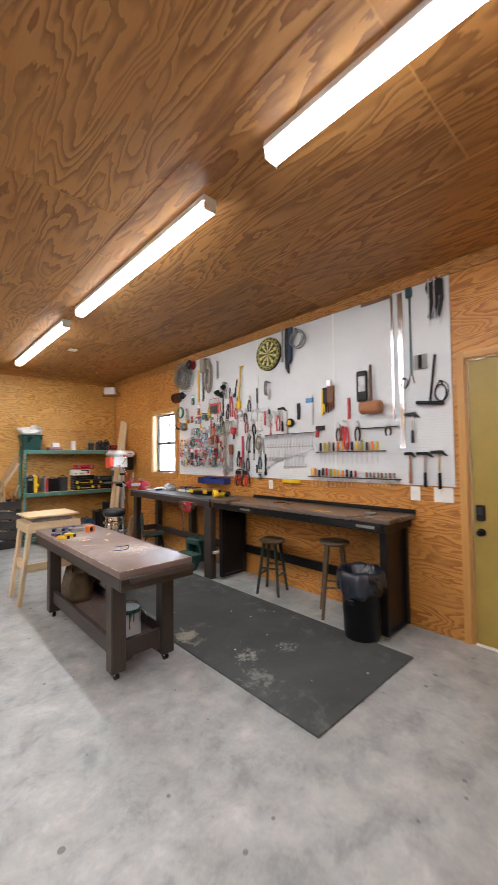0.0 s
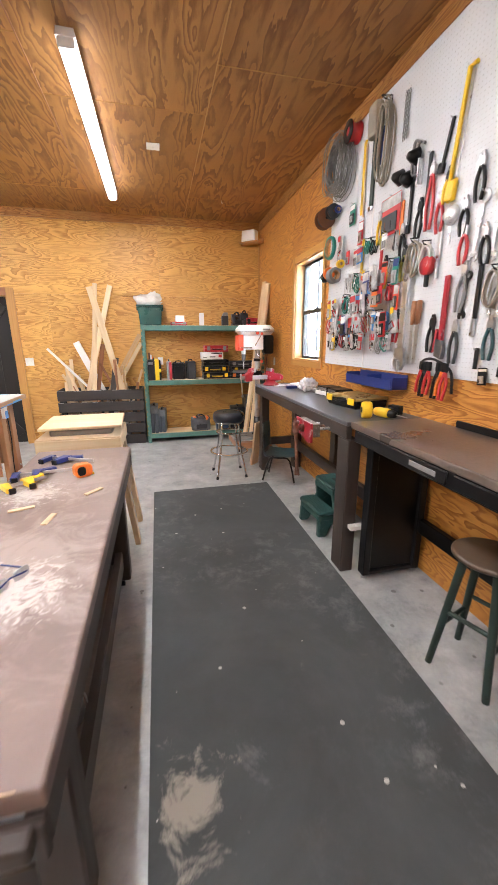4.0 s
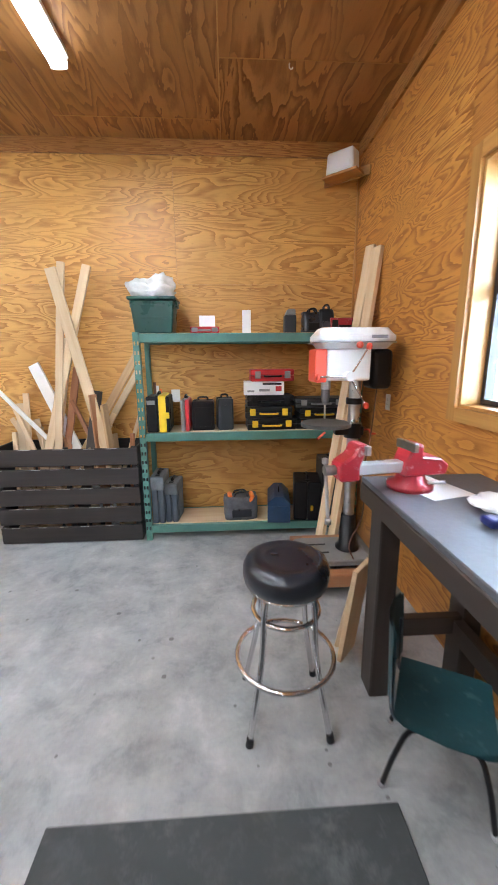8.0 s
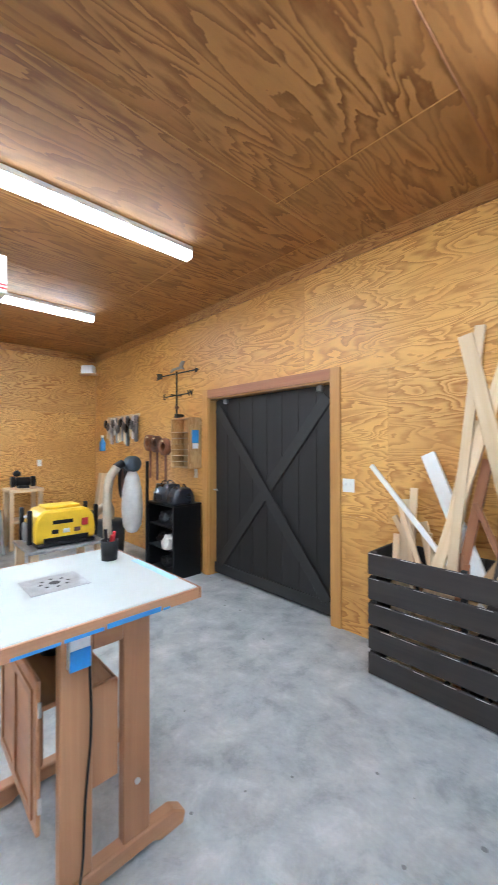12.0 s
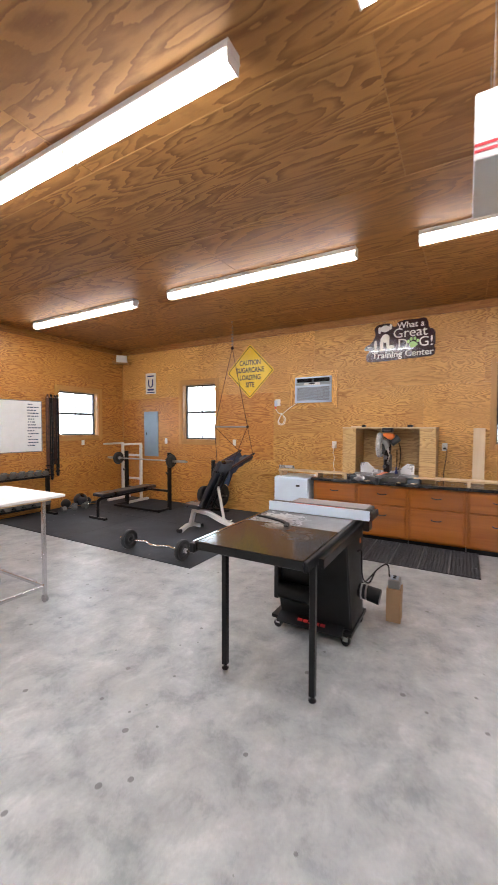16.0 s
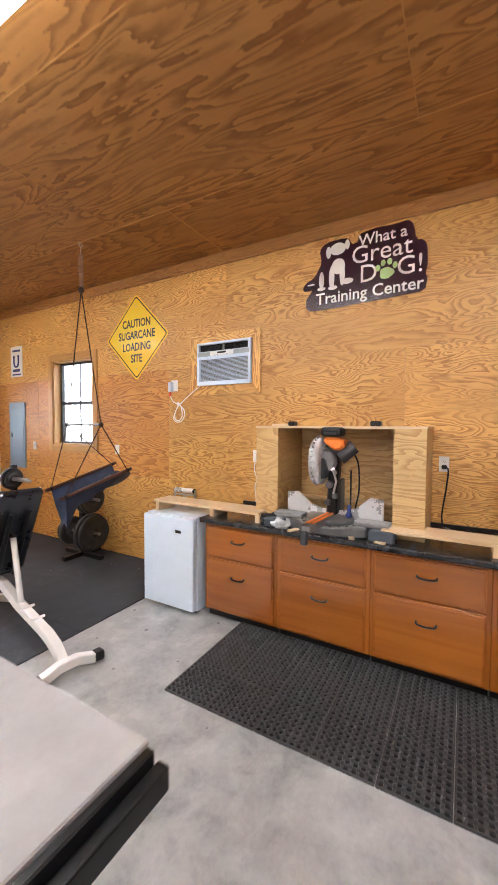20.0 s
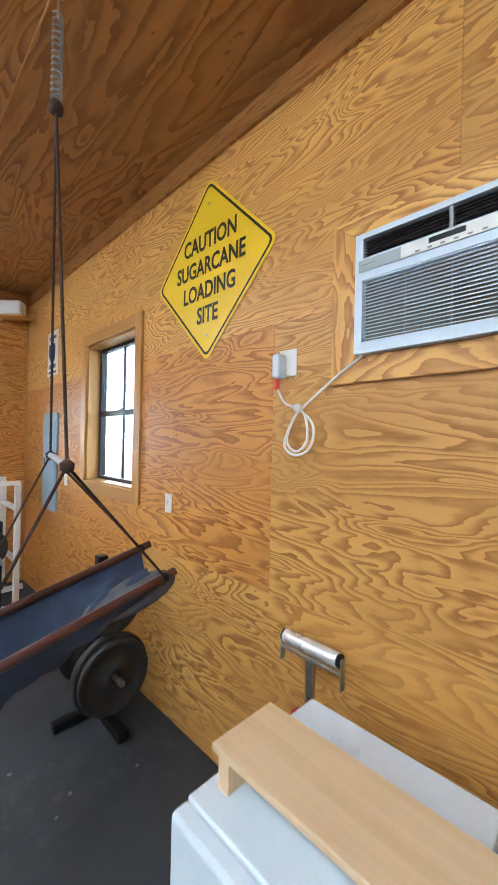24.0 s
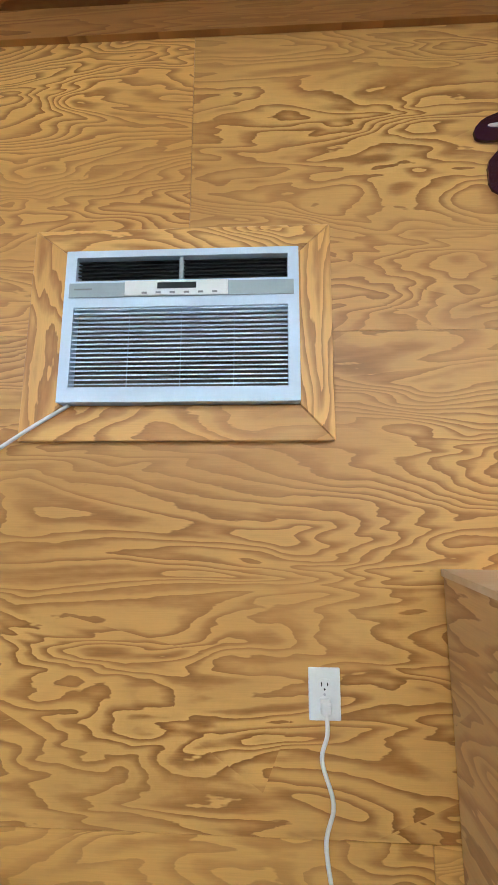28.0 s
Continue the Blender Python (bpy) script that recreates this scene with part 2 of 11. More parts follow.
def rubber(name, base, dust=(0.3, 0.29, 0.27), amount=0.5, spills=()):
    m, nt, b = tree(name)
    co = node(nt, "ShaderNodeTexCoord").outputs["Object"]
    big = noise_at(nt, co, 1.3, 6, 0.65, 0.6)
    fine = noise_at(nt, co, 70, 3, 0.6)
    col = ramp(nt, [(0.3, tuple(0.75 * c for c in base)), (0.7, tuple(1.35 * c for c in base))], big)
    scuff = ramp(nt, [(0.6, (0, 0, 0)), (0.72, (1, 1, 1))], noise_at(nt, co, 2.4, 9, 0.75, 0.3))
    col = mixc(nt, math1(nt, "MULTIPLY", scuff, amount), col, dust)
    vor = node(nt, "ShaderNodeTexVoronoi", Scale=13.0)
    link(nt, co, vor.inputs["Vector"])
    pick = nt.nodes.new("ShaderNodeSeparateColor")
    link(nt, vor.outputs["Color"], pick.inputs[0])
    fleck = math1(nt, "LESS_THAN", math1(nt, "MULTIPLY_ADD", fine, 0.1, vor.outputs["Distance"]), math1(nt, "MULTIPLY", math1(nt, "POWER", pick.outputs[1], 6.0), 0.2))
    col = mixc(nt, math1(nt, "MULTIPLY", fleck, min(1.0, 1.2 * amount)), col, (0.5, 0.48, 0.45))
    for (px, py), r, tint, grow in spills:
        d = node(nt, "ShaderNodeVectorMath", op="DISTANCE", i1=(px, py, 0.014))
        link(nt, co, d.inputs[0])
        near = math1(nt, "SUBTRACT", 1.0, math1(nt, "DIVIDE", d.outputs["Value"], r))
        f = math1(nt, "MULTIPLY_ADD", near, 0.42, noise_at(nt, co, grow, 6, 0.7, 0.6))
        col = mixc(nt, ramp(nt, [(0.8, (0, 0, 0)), (0.92, (0.75, 0.75, 0.75))], f), col, tint)
    patch = ramp(nt, [(0.45, (0, 0, 0)), (0.6, (1, 1, 1))], noise_at(nt, co, 1.1, 2, 0.5))
    smear = ramp(nt, [(0.5, (0, 0, 0)), (0.78, (1, 1, 1))], noise_at(nt, co, 7.0, 9, 0.78, 0.25))
    col = mixc(nt, math1(nt, "MULTIPLY", math1(nt, "MULTIPLY", patch, smear), amount * 0.65), col, tuple(1.7 * c for c in dust))
    link(nt, col, b.inputs["Base Color"])
    b.inputs["Roughness"].default_value = 0.78
    bump(nt, b, fine, 0.15, 0.002)
    return m


def pegboard_mat():
    m, nt, b = tree("white_pegboard")
    sep = nt.nodes.new("ShaderNodeSeparateXYZ")
    co = node(nt, "ShaderNodeTexCoord").outputs["Object"]
    link(nt, co, sep.inputs[0])
    d = []
    for k in (1, 2):
        f = math1(nt, "FRACT", math1(nt, "MULTIPLY", sep.outputs[k], 1 / 0.0254))
        d.append(math1(nt, "POWER", math1(nt, "SUBTRACT", f, 0.5), 2.0))
    hole = math1(nt, "LESS_THAN", math1(nt, "ADD", d[0], d[1]), 0.011)
    big = noise_at(nt, co, 1.1, 5, 0.6)
    col = ramp(nt, [(0.3, (0.6, 0.62, 0.65)), (0.65, (0.68, 0.7, 0.73))], big)
    col = mixc(nt, hole, col, (0.36, 0.36, 0.36))
    link(nt, col, b.inputs["Base Color"])
    b.inputs["Roughness"].default_value = 0.42
    bump(nt, b, math1(nt, "SUBTRACT", 1.0, hole), 0.5, 0.003)
    return m


def emit(name, colour, power):
    m, nt, b = tree(name)
    b.inputs["Base Color"].default_value = (*colour, 1)
    b.inputs["Emission Color"].default_value = (*colour, 1)
    b.inputs["Emission Strength"].default_value = power
    return m


def glass_mat():
    m, nt, b = tree("window_glass")
    b.inputs["Base Color"].default_value = (0.98, 0.99, 1, 1)
    b.inputs["Transmission Weight"].default_value = 1.0
    b.inputs["Roughness"].default_value = 0.0
    b.inputs["IOR"].default_value = 1.1
    return m


PLY_L, PLY_D = (0.79, 0.455, 0.132), (0.425, 0.174, 0.03)
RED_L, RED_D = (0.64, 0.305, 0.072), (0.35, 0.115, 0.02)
ply_x = plywood("fir_plywood_along_x", "X", "Z", (0.72, 0.41, 0.118), (0.47, 0.21, 0.042), rings=0.85)
ply_y = plywood("fir_plywood_along_y", "Y", "Z", PLY_L, PLY_D, seed=17.0, rings=1.55, eyes=0.8, long=1.1)
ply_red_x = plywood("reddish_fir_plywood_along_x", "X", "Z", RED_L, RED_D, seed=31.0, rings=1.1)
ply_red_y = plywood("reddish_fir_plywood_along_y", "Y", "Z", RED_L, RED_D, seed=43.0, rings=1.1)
ply_ceiling = plywood("fir_plywood_ceiling", "Y", "X", (0.5, 0.254, 0.08), (0.255, 0.102, 0.028), rings=0.7, island=True, gloss=0.66, long=0.75, wide=0.85, eyes=0.7)
trim_x, trim_y, trim_z = (timber("fir_trim_" + a.lower(), (0.6, 0.33, 0.1), (0.4, 0.175, 0.042), a, 0.42) for a in "XYZ")
pine_x, pine_y, pine_z = (timber("pine_" + a.lower(), (0.74, 0.585, 0.385), (0.6, 0.42, 0.235), a) for a in "XYZ")
# crown boards: shade under the ceiling is put into a darker fir colour
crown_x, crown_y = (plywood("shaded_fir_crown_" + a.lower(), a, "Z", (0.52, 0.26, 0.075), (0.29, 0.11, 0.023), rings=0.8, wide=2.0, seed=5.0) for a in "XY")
router_x, router_y, router_z = (timber("orange_fir_" + a.lower(), (0.46, 0.235, 0.115), (0.3, 0.125, 0.055), a, 0.5, 0.7) for a in "XYZ")
cedar_x, cedar_y, cedar_z = (timber("reddish_fir_" + a.lower(), (0.42, 0.19, 0.09), (0.27, 0.1, 0.045), a, 0.5) for a in "XYZ")
honey_x, honey_y, honey_z = (timber("honey_varnished_wood_" + a.lower(), (0.42, 0.135, 0.018), (0.23, 0.062, 0.009), a, 0.2, 0.45) for a in "XYZ")
for m_ in (honey_x, honey_y, honey_z):
    m_.node_tree.nodes["Principled BSDF"].inputs["Coat Weight"].default_value = 0.55
    m_.node_tree.nodes["Principled BSDF"].inputs["Coat Roughness"].default_value = 0.22
brown_x, brown_y, brown_z = (timber("brown_painted_wood_" + a.lower(), (0.056, 0.041, 0.035), (0.03, 0.022, 0.0195), a, 0.45) for a in "XYZ")
crate_x = timber("worn_charcoal_slat", (0.04, 0.031, 0.028), (0.016, 0.0135, 0.013), "X", 0.6)
tan_z = timber("tan_weathered_wood", (0.56, 0.38, 0.2), (0.4, 0.24, 0.11), "Z")
brace_char = timber("dusty_charcoal_brace", (0.025, 0.0235, 0.0235), (0.014, 0.0132, 0.0135), "X", 0.55)
char_x, char_z = (timber("charcoal_stained_wood_" + a.lower(), (0.014, 0.0122, 0.0125), (0.006, 0.0055, 0.0058), a, 0.55) for a in "XZ")
bench_top = paint("worn_brown_bench_top", (0.15, 0.112, 0.098), 0.36, vary=0.35, scale=2.6, wear=(0.36, 0.3, 0.27), wear_amount=0.06, relief=0.2)
bench_slate = paint("dark_slate_bench_top", (0.1, 0.105, 0.118), 0.5, vary=0.25, scale=2.5, spec=0.7)
counter_black = paint("black_laminate_counter", (0.018, 0.018, 0.02), 0.24, vary=0.12, scale=12, coat=0.3)
bench_metal = paint("worn_brown_metal_bench_top", (0.19, 0.145, 0.12), 0.3, metal=0.4, vary=0.25, scale=2.0)
ply_raw = timber("raw_plywood", (0.62, 0.43, 0.22), (0.5, 0.31, 0.14), "Y", 0.6, 0.5)
ply_side = plywood("plywood_box_face", "Z", "Y", (0.62, 0.41, 0.18), (0.42, 0.23, 0.08), rings=0.8, seed=5.0)
ply_front = plywood("pale_plywood_front", "X", "Z", (0.66, 0.45, 0.2), (0.47, 0.27, 0.1), rings=0.8, seed=9.0)
ply_flank = plywood("pale_plywood_flank", "Y", "Z", (0.62, 0.4, 0.17), (0.4, 0.21, 0.07), rings=0.8, seed=3.0)
ply_upright = plywood("fir_plywood_upright", "Z", "Y", PLY_L, PLY_D, rings=0.8, seed=21.0)
floor_mat = concrete()
mat_rubber = rubber("dusty_black_rubber", (0.05, 0.055, 0.056), dust=(0.15, 0.158, 0.155), amount=0.75,
                    spills=[((2.14, 2.77), 0.42, (0.34, 0.31, 0.26), 7.0), ((2.27, 2.15), 0.3, (0.36, 0.35, 0.33), 26.0), ((2.12, 1.86), 0.36, (0.24, 0.24, 0.235), 13.0), ((2.6, 2.05), 0.22, (0.3, 0.29, 0.28), 22.0)])
gym_rubber = rubber("gym_rubber", (0.03, 0.034, 0.041), dust=(0.2, 0.2, 0.2), amount=0.2)
bright_steel = paint("bright_satin_steel", (0.78, 0.79, 0.81), 0.3, metal=0.5, vary=0.05, scale=8)
mesh_rubber = paint("black_ring_rubber", (0.052, 0.054, 0.06), 0.34, vary=0.15, scale=4, spec=0.6)
mat_web = paint("near_black_ring_mat_base", (0.008, 0.008, 0.009), 0.85, vary=0.3, scale=5)
peg_mat = pegboard_mat()
tube_mat = emit("tube_light", (0.95, 0.98, 1.0), TUBE_POWER)
tube_side = emit("lens_side", (0.95, 0.98, 1.0), TUBE_POWER * 0.2)
fixture_white = paint("white_enamel", (0.8, 0.8, 0.8), 0.35, vary=0.03)
cool_white = paint("cool_white_enamel", (0.64, 0.745, 0.85), 0.33, vary=0.03, relief=0.02)
white_plastic = paint("white_plastic", (0.78, 0.78, 0.76), 0.38, vary=0.04)
white_paint = paint("white_paint", (0.78, 0.77, 0.75), 0.45, vary=0.06, scale=4)
black_plastic = paint("black_plastic", (0.0075, 0.0075, 0.009), 0.42, vary=0.2, spec=0.3)
black_metal = paint("black_powder_coat", (0.007, 0.007, 0.008), 0.36, vary=0.25, scale=5, spec=0.3)
black_vinyl = paint("black_vinyl", (0.012, 0.014, 0.021), 0.3, vary=0.2, relief=0.2, coat=0.6)
black_frame = paint("black_window_frame", (0.022, 0.02, 0.02), 0.4, vary=0.2)
grey_plastic = paint("dark_grey_plastic", (0.028, 0.03, 0.034), 0.45, vary=0.15)
slate_plastic = paint("slate_grey_plastic", (0.06, 0.075, 0.092), 0.45, vary=0.15)
mid_slate = paint("paler_slate_cover", (0.13, 0.135, 0.14), 0.55, vary=0.3, scale=14)
mid_grey = paint("mid_grey_metal", (0.25, 0.25, 0.25), 0.45, vary=0.15)
steel = paint("bare_steel", (0.55, 0.55, 0.56), 0.32, metal=1.0, vary=0.18, scale=14)
chrome = paint("chrome", (0.75, 0.75, 0.77), 0.16, metal=1.0, vary=0.08, scale=20, relief=0.03)
cast_iron = paint("cast_iron", (0.19, 0.19, 0.195), 0.4, metal=0.7, vary=0.3, scale=7)
plate_iron = paint("weight_plate_iron", (0.04, 0.04, 0.042), 0.5, metal=0.2, vary=0.4, scale=14, relief=0.3)
worn_block = paint("worn_wood_pad", (0.16, 0.12, 0.09), 0.6, vary=0.4, scale=14, wear=(0.4, 0.36, 0.32), wear_amount=0.12)
white_film = paint("white_plastic_film", (0.66, 0.69, 0.72), 0.25, vary=0.2, scale=16, relief=0.4)
rust_iron = paint("rusty_iron", (0.13, 0.055, 0.033), 0.65, vary=0.4, scale=18, relief=0.4)
shelf_green = paint("green_enamel", (0.085, 0.2, 0.165), 0.4, vary=0.15, scale=5)
tote_green = paint("dark_green_plastic", (0.006, 0.05, 0.04), 0.3, vary=0.12)
step_green = paint("scuffed_green_plastic", (0.02, 0.066, 0.06), 0.45, vary=0.22, scale=9, wear=(0.07, 0.125, 0.12), wear_amount=0.1)
can_teal = paint("dried_teal_paint", (0.01, 0.13, 0.17), 0.35, vary=0.2)
sash_reflection = paint("grey_brown_reflection", (0.22, 0.18, 0.145), 0.2, vary=0.2, scale=2)
grille_beige = paint("beige_filter", (0.2, 0.17, 0.14), 0.7)
router_white = paint("white_laminate", (0.47, 0.5, 0.485), 0.4, vary=0.05)
teal_plastic = paint("scuffed_teal_plastic", (0.022, 0.075, 0.088), 0.36, vary=0.2, wear=(0.07, 0.13, 0.14), wear_amount=0.1)
stool_green = paint("dark_green_wood", (0.018, 0.034, 0.028), 0.5, vary=0.25)
stool_brown = paint("dark_brown_seat", (0.1, 0.065, 0.042), 0.42, vary=0.25)
red_plastic = paint("red_plastic", (0.5, 0.025, 0.03), 0.4, vary=0.12)
red_paint = paint("red_enamel", (0.42, 0.02, 0.035), 0.35, vary=0.15, wear=(0.62, 0.45, 0.45), wear_amount=0.08)
coral = paint("orange_red_plastic", (0.75, 0.09, 0.045), 0.4, vary=0.1)
orange = paint("orange_plastic", (0.85, 0.2, 0.03), 0.4, vary=0.1)
yellow = paint("yellow_plastic", (0.82, 0.52, 0.02), 0.38, vary=0.08)
yellow_sign = paint("yellow_sign_sheeting", (0.84, 0.56, 0.012), 0.34, vary=0.03, relief=0.03, coat=0.2)
sign_ink = paint("sign_black", (0.02, 0.017, 0.01), 0.4, vary=0.1)
dog_dark = paint("dark_plum_sign", (0.035, 0.008, 0.022), 0.18, vary=0.1, coat=0.6)
cream = paint("cream_vinyl", (0.72, 0.69, 0.6), 0.35, vary=0.05)
lime = paint("light_green_vinyl", (0.4, 0.62, 0.22), 0.4, vary=0.05)
door_yellow = paint("ochre_door_paint", (0.36, 0.25, 0.055), 0.42, vary=0.1, scale=2)
panel_blue = paint("blue_grey_steel", (0.24, 0.33, 0.41), 0.45, vary=0.06)
ac_white = paint("pale_ac_plastic", (0.6, 0.7, 0.82), 0.35, vary=0.04)
ac_grey = paint("grey_ac_band", (0.34, 0.39, 0.41), 0.4, vary=0.05)
blue_plastic = paint("blue_plastic", (0.018, 0.035, 0.17), 0.4, vary=0.12)
light_blue = paint("bright_blue_plastic", (0.05, 0.25, 0.6), 0.4, vary=0.12)
navy_cloth = paint("navy_cloth", (0.032, 0.05, 0.1), 0.8, vary=0.3, scale=9, relief=0.4)
grey_cloth = paint("grey_cloth", (0.1, 0.105, 0.12), 0.9, vary=0.3, scale=12, relief=0.5)
white_cloth = paint("white_cloth", (0.7, 0.69, 0.66), 0.9, vary=0.12, scale=10, relief=0.5)
canvas_tan = paint("tan_canvas", (0.13, 0.09, 0.05), 0.9, vary=0.35, scale=12, relief=0.5)
brown_leather = paint("brown_leather", (0.2, 0.075, 0.03), 0.55, vary=0.3, scale=9)
amber_lid = paint("dusty_amber_lid", (0.34, 0.23, 0.085), 0.3, vary=0.3, scale=8, coat=0.2)
cardboard = paint("brown_cardboard", (0.38, 0.23, 0.12), 0.8, vary=0.1, scale=5)
hose_tan = paint("tan_hose", (0.5, 0.43, 0.32), 0.6, vary=0.1)
rope_brown = paint("brown_rope", (0.05, 0.025, 0.018), 0.9, vary=0.2, relief=0.5)
dowel_red = paint("red_brown_dowel", (0.075, 0.026, 0.018), 0.4, vary=0.25)
bag_black = paint("black_bin_bag", (0.012, 0.015, 0.026), 0.28, vary=0.2, coat=0.3)
tape_brown = paint("brown_tape", (0.13, 0.05, 0.02), 0.35, vary=0.1)
teal_tape = paint("green_tape", (0.01, 0.22, 0.16), 0.35, vary=0.1)
paper = paint("paper", (0.78, 0.78, 0.77), 0.7, vary=0.04)
tool_blue = paint("slate_blue_steel", (0.02, 0.05, 0.11), 0.4, vary=0.2)
steel_tile = paint("perforated_steel", (0.42, 0.43, 0.44), 0.35, metal=0.8, vary=0.2, scale=20)
wire_grey = paint("grey_wire", (0.28, 0.28, 0.27), 0.45, metal=0.5, vary=0.2)
cord_beige = paint("beige_cord", (0.35, 0.31, 0.25), 0.6, vary=0.15)
clear_bag = paint("clear_plastic_bag", (0.58, 0.59, 0.6), 0.16, vary=0.35, scale=14, relief=0.5)
glass = glass_mat()
# siding and far backdrop are given a glow that stands in for daylight
siding_glow = emit("glowing_white_siding", (0.7, 0.84, 1.0), 20.0)
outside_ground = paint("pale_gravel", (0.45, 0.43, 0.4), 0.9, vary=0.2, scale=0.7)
backdrop_glow = emit("glowing_white_backdrop", (0.82, 0.92, 1.0), 9.0)
far_wood = paint("bare_winter_woods", (0.55, 0.52, 0.5), 0.95, vary=0.4, scale=0.4)
def smeared(name, base, rough, stains, coat=0.0):
    """A glossy panel with dusty smears of their own shape round given places of the panel."""
    m, nt, b = tree(name)
    co = node(nt, "ShaderNodeTexCoord").outputs["Object"]
    col = mixc(nt, 0.3, base, ramp(nt, [(0.35, tuple(0.7 * c for c in base)), (0.65, tuple(1.4 * c for c in base))], noise_at(nt, co, 5.0, 6, 0.65)))
    gloss = rough
    for (x, y), r, tint, scale, edge in stains:
        d = node(nt, "ShaderNodeVectorMath", op="DISTANCE", i1=(x, y, 0.88))
        link(nt, co, d.inputs[0])
        near = math1(nt, "SUBTRACT", 1.0, math1(nt, "DIVIDE", d.outputs["Value"], r))
        f = math1(nt, "MULTIPLY_ADD", near, 0.6, noise_at(nt, co, scale, 7, 0.7, 1.5))
        f = ramp(nt, [(edge, (0, 0, 0)), (min(1.0, edge + 0.3), (1, 1, 1))], f)
        col = mixc(nt, math1(nt, "MULTIPLY", f, 0.85), col, tint)
        gloss = math1(nt, "MULTIPLY_ADD", f, 0.14, gloss)
    link(nt, col, b.inputs["Base Color"])
    if not isinstance(gloss, float):
        link(nt, gloss, b.inputs["Roughness"])
    b.inputs["Coat Weight"].default_value, b.inputs["Coat Roughness"].default_value = coat, 0.08
    return m


saw_black = smeared("dusty_black_laminate", (0.012, 0.0115, 0.012), 0.14, [((0.28, -0.1), 0.36, (0.034, 0.019, 0.015), 7.0, 0.72), ((0.22, -0.14), 0.26, (0.3, 0.28, 0.26), 24.0, 0.88), ((0.42, 0.08), 0.3, (0.03, 0.026, 0.024), 9.0, 0.84)], 0.1)
wing_iron = smeared("dusted_iron_wing", (0.3, 0.285, 0.28), 0.24, [])
saw_iron = smeared("dusty_saw_table_iron", (0.215, 0.21, 0.215), 0.26, [((0.1, -0.2), 0.4, (0.16, 0.13, 0.115), 8.0, 0.8), ((0.0, -0.25), 0.35, (0.42, 0.4, 0.38), 13.0, 0.88)])
table_top = smeared("worn_brown_table_top", (0.2, 0.145, 0.128), 0.4, [((0.0, -0.4), 0.9, (0.34, 0.27, 0.245), 5.0, 0.8), ((0.0, 0.5), 0.8, (0.32, 0.26, 0.235), 6.0, 0.82), ((0.05, -0.5), 0.4, (0.6, 0.54, 0.5), 22.0, 0.86), ((-0.1, 0.3), 0.4, (0.5, 0.45, 0.42), 22.0, 0.88)])
dart_light = paint("dart_cream", (0.66, 0.6, 0.24), 0.8, vary=0.1)
dart_dark = paint("dart_dark", (0.05, 0.045, 0.02), 0.8, vary=0.1)
dart_olive = paint("dart_rim_olive", (0.4, 0.36, 0.08), 0.7, vary=0.15)
dart_green = paint("dart_olive", (0.3, 0.28, 0.05), 0.7, vary=0.1)

# ---- mesh helpers ----
def box(bm, x0, x1, y0, y1, z0, z1, bev=0.0, seg=1):
    """A box between two corners, its edges broken by bev."""
    b = bmesh.new()
    bmesh.ops.create_cube(b, size=1.0)
    for v in b.verts:
        v.co = Vector(((x0 + x1) / 2 + v.co.x * (x1 - x0), (y0 + y1) / 2 + v.co.y * (y1 - y0), (z0 + z1) / 2 + v.co.z * (z1 - z0)))
    bev = min(bev, 0.45 * min(abs(x1 - x0), abs(y1 - y0), abs(z1 - z0)))
    if bev > 0:
        bmesh.ops.bevel(b, geom=b.edges[:], offset=bev, segments=seg, profile=0.5, affect="EDGES")
    merge(bm, b)
    return bm


def merge(bm, other, m=None):
    """Adds another bmesh to bm, moved by m, and frees it."""
    vs = {}
    for v in other.verts:
        vs[v] = bm.verts.new(m @ v.co if m else v.co)
    for f in other.faces:
        try:
            g = bm.faces.new([vs[v] for v in f.verts])
            g.smooth = f.smooth
        except ValueError:
            pass
    other.free()
    return bm


def frame_of(d):
    d = d.normalized()
    a = d.cross(Vector((0, 0, 1)) if abs(d.z) < 0.9 else Vector((1, 0, 0))).normalized()
    return a, d.cross(a)


def cyl(bm, p0, p1, r0, r1=None, seg=14, caps=True, smooth=True):
    p0, p1 = Vector(p0), Vector(p1)
    r1 = r0 if r1 is None else r1
    a, b = frame_of(p1 - p0)
    rings = []
    for p, r in ((p0, r0), (p1, r1)):
        rings.append([bm.verts.new(p + r * (math.cos(2 * math.pi * k / seg) * a + math.sin(2 * math.pi * k / seg) * b)) for k in range(seg)])
    for k in range(seg):
        f = bm.faces.new((rings[0][k], rings[0][(k + 1) % seg], rings[1][(k + 1) % seg], rings[1][k]))
        f.smooth = smooth
    if caps:
        for ring, r in zip(rings, (r0, r1)):
            if r > 1e-5:
                bm.faces.new([bm.verts.new(v.co) for v in (ring if ring is rings[1] else reversed(ring))])
    return bm


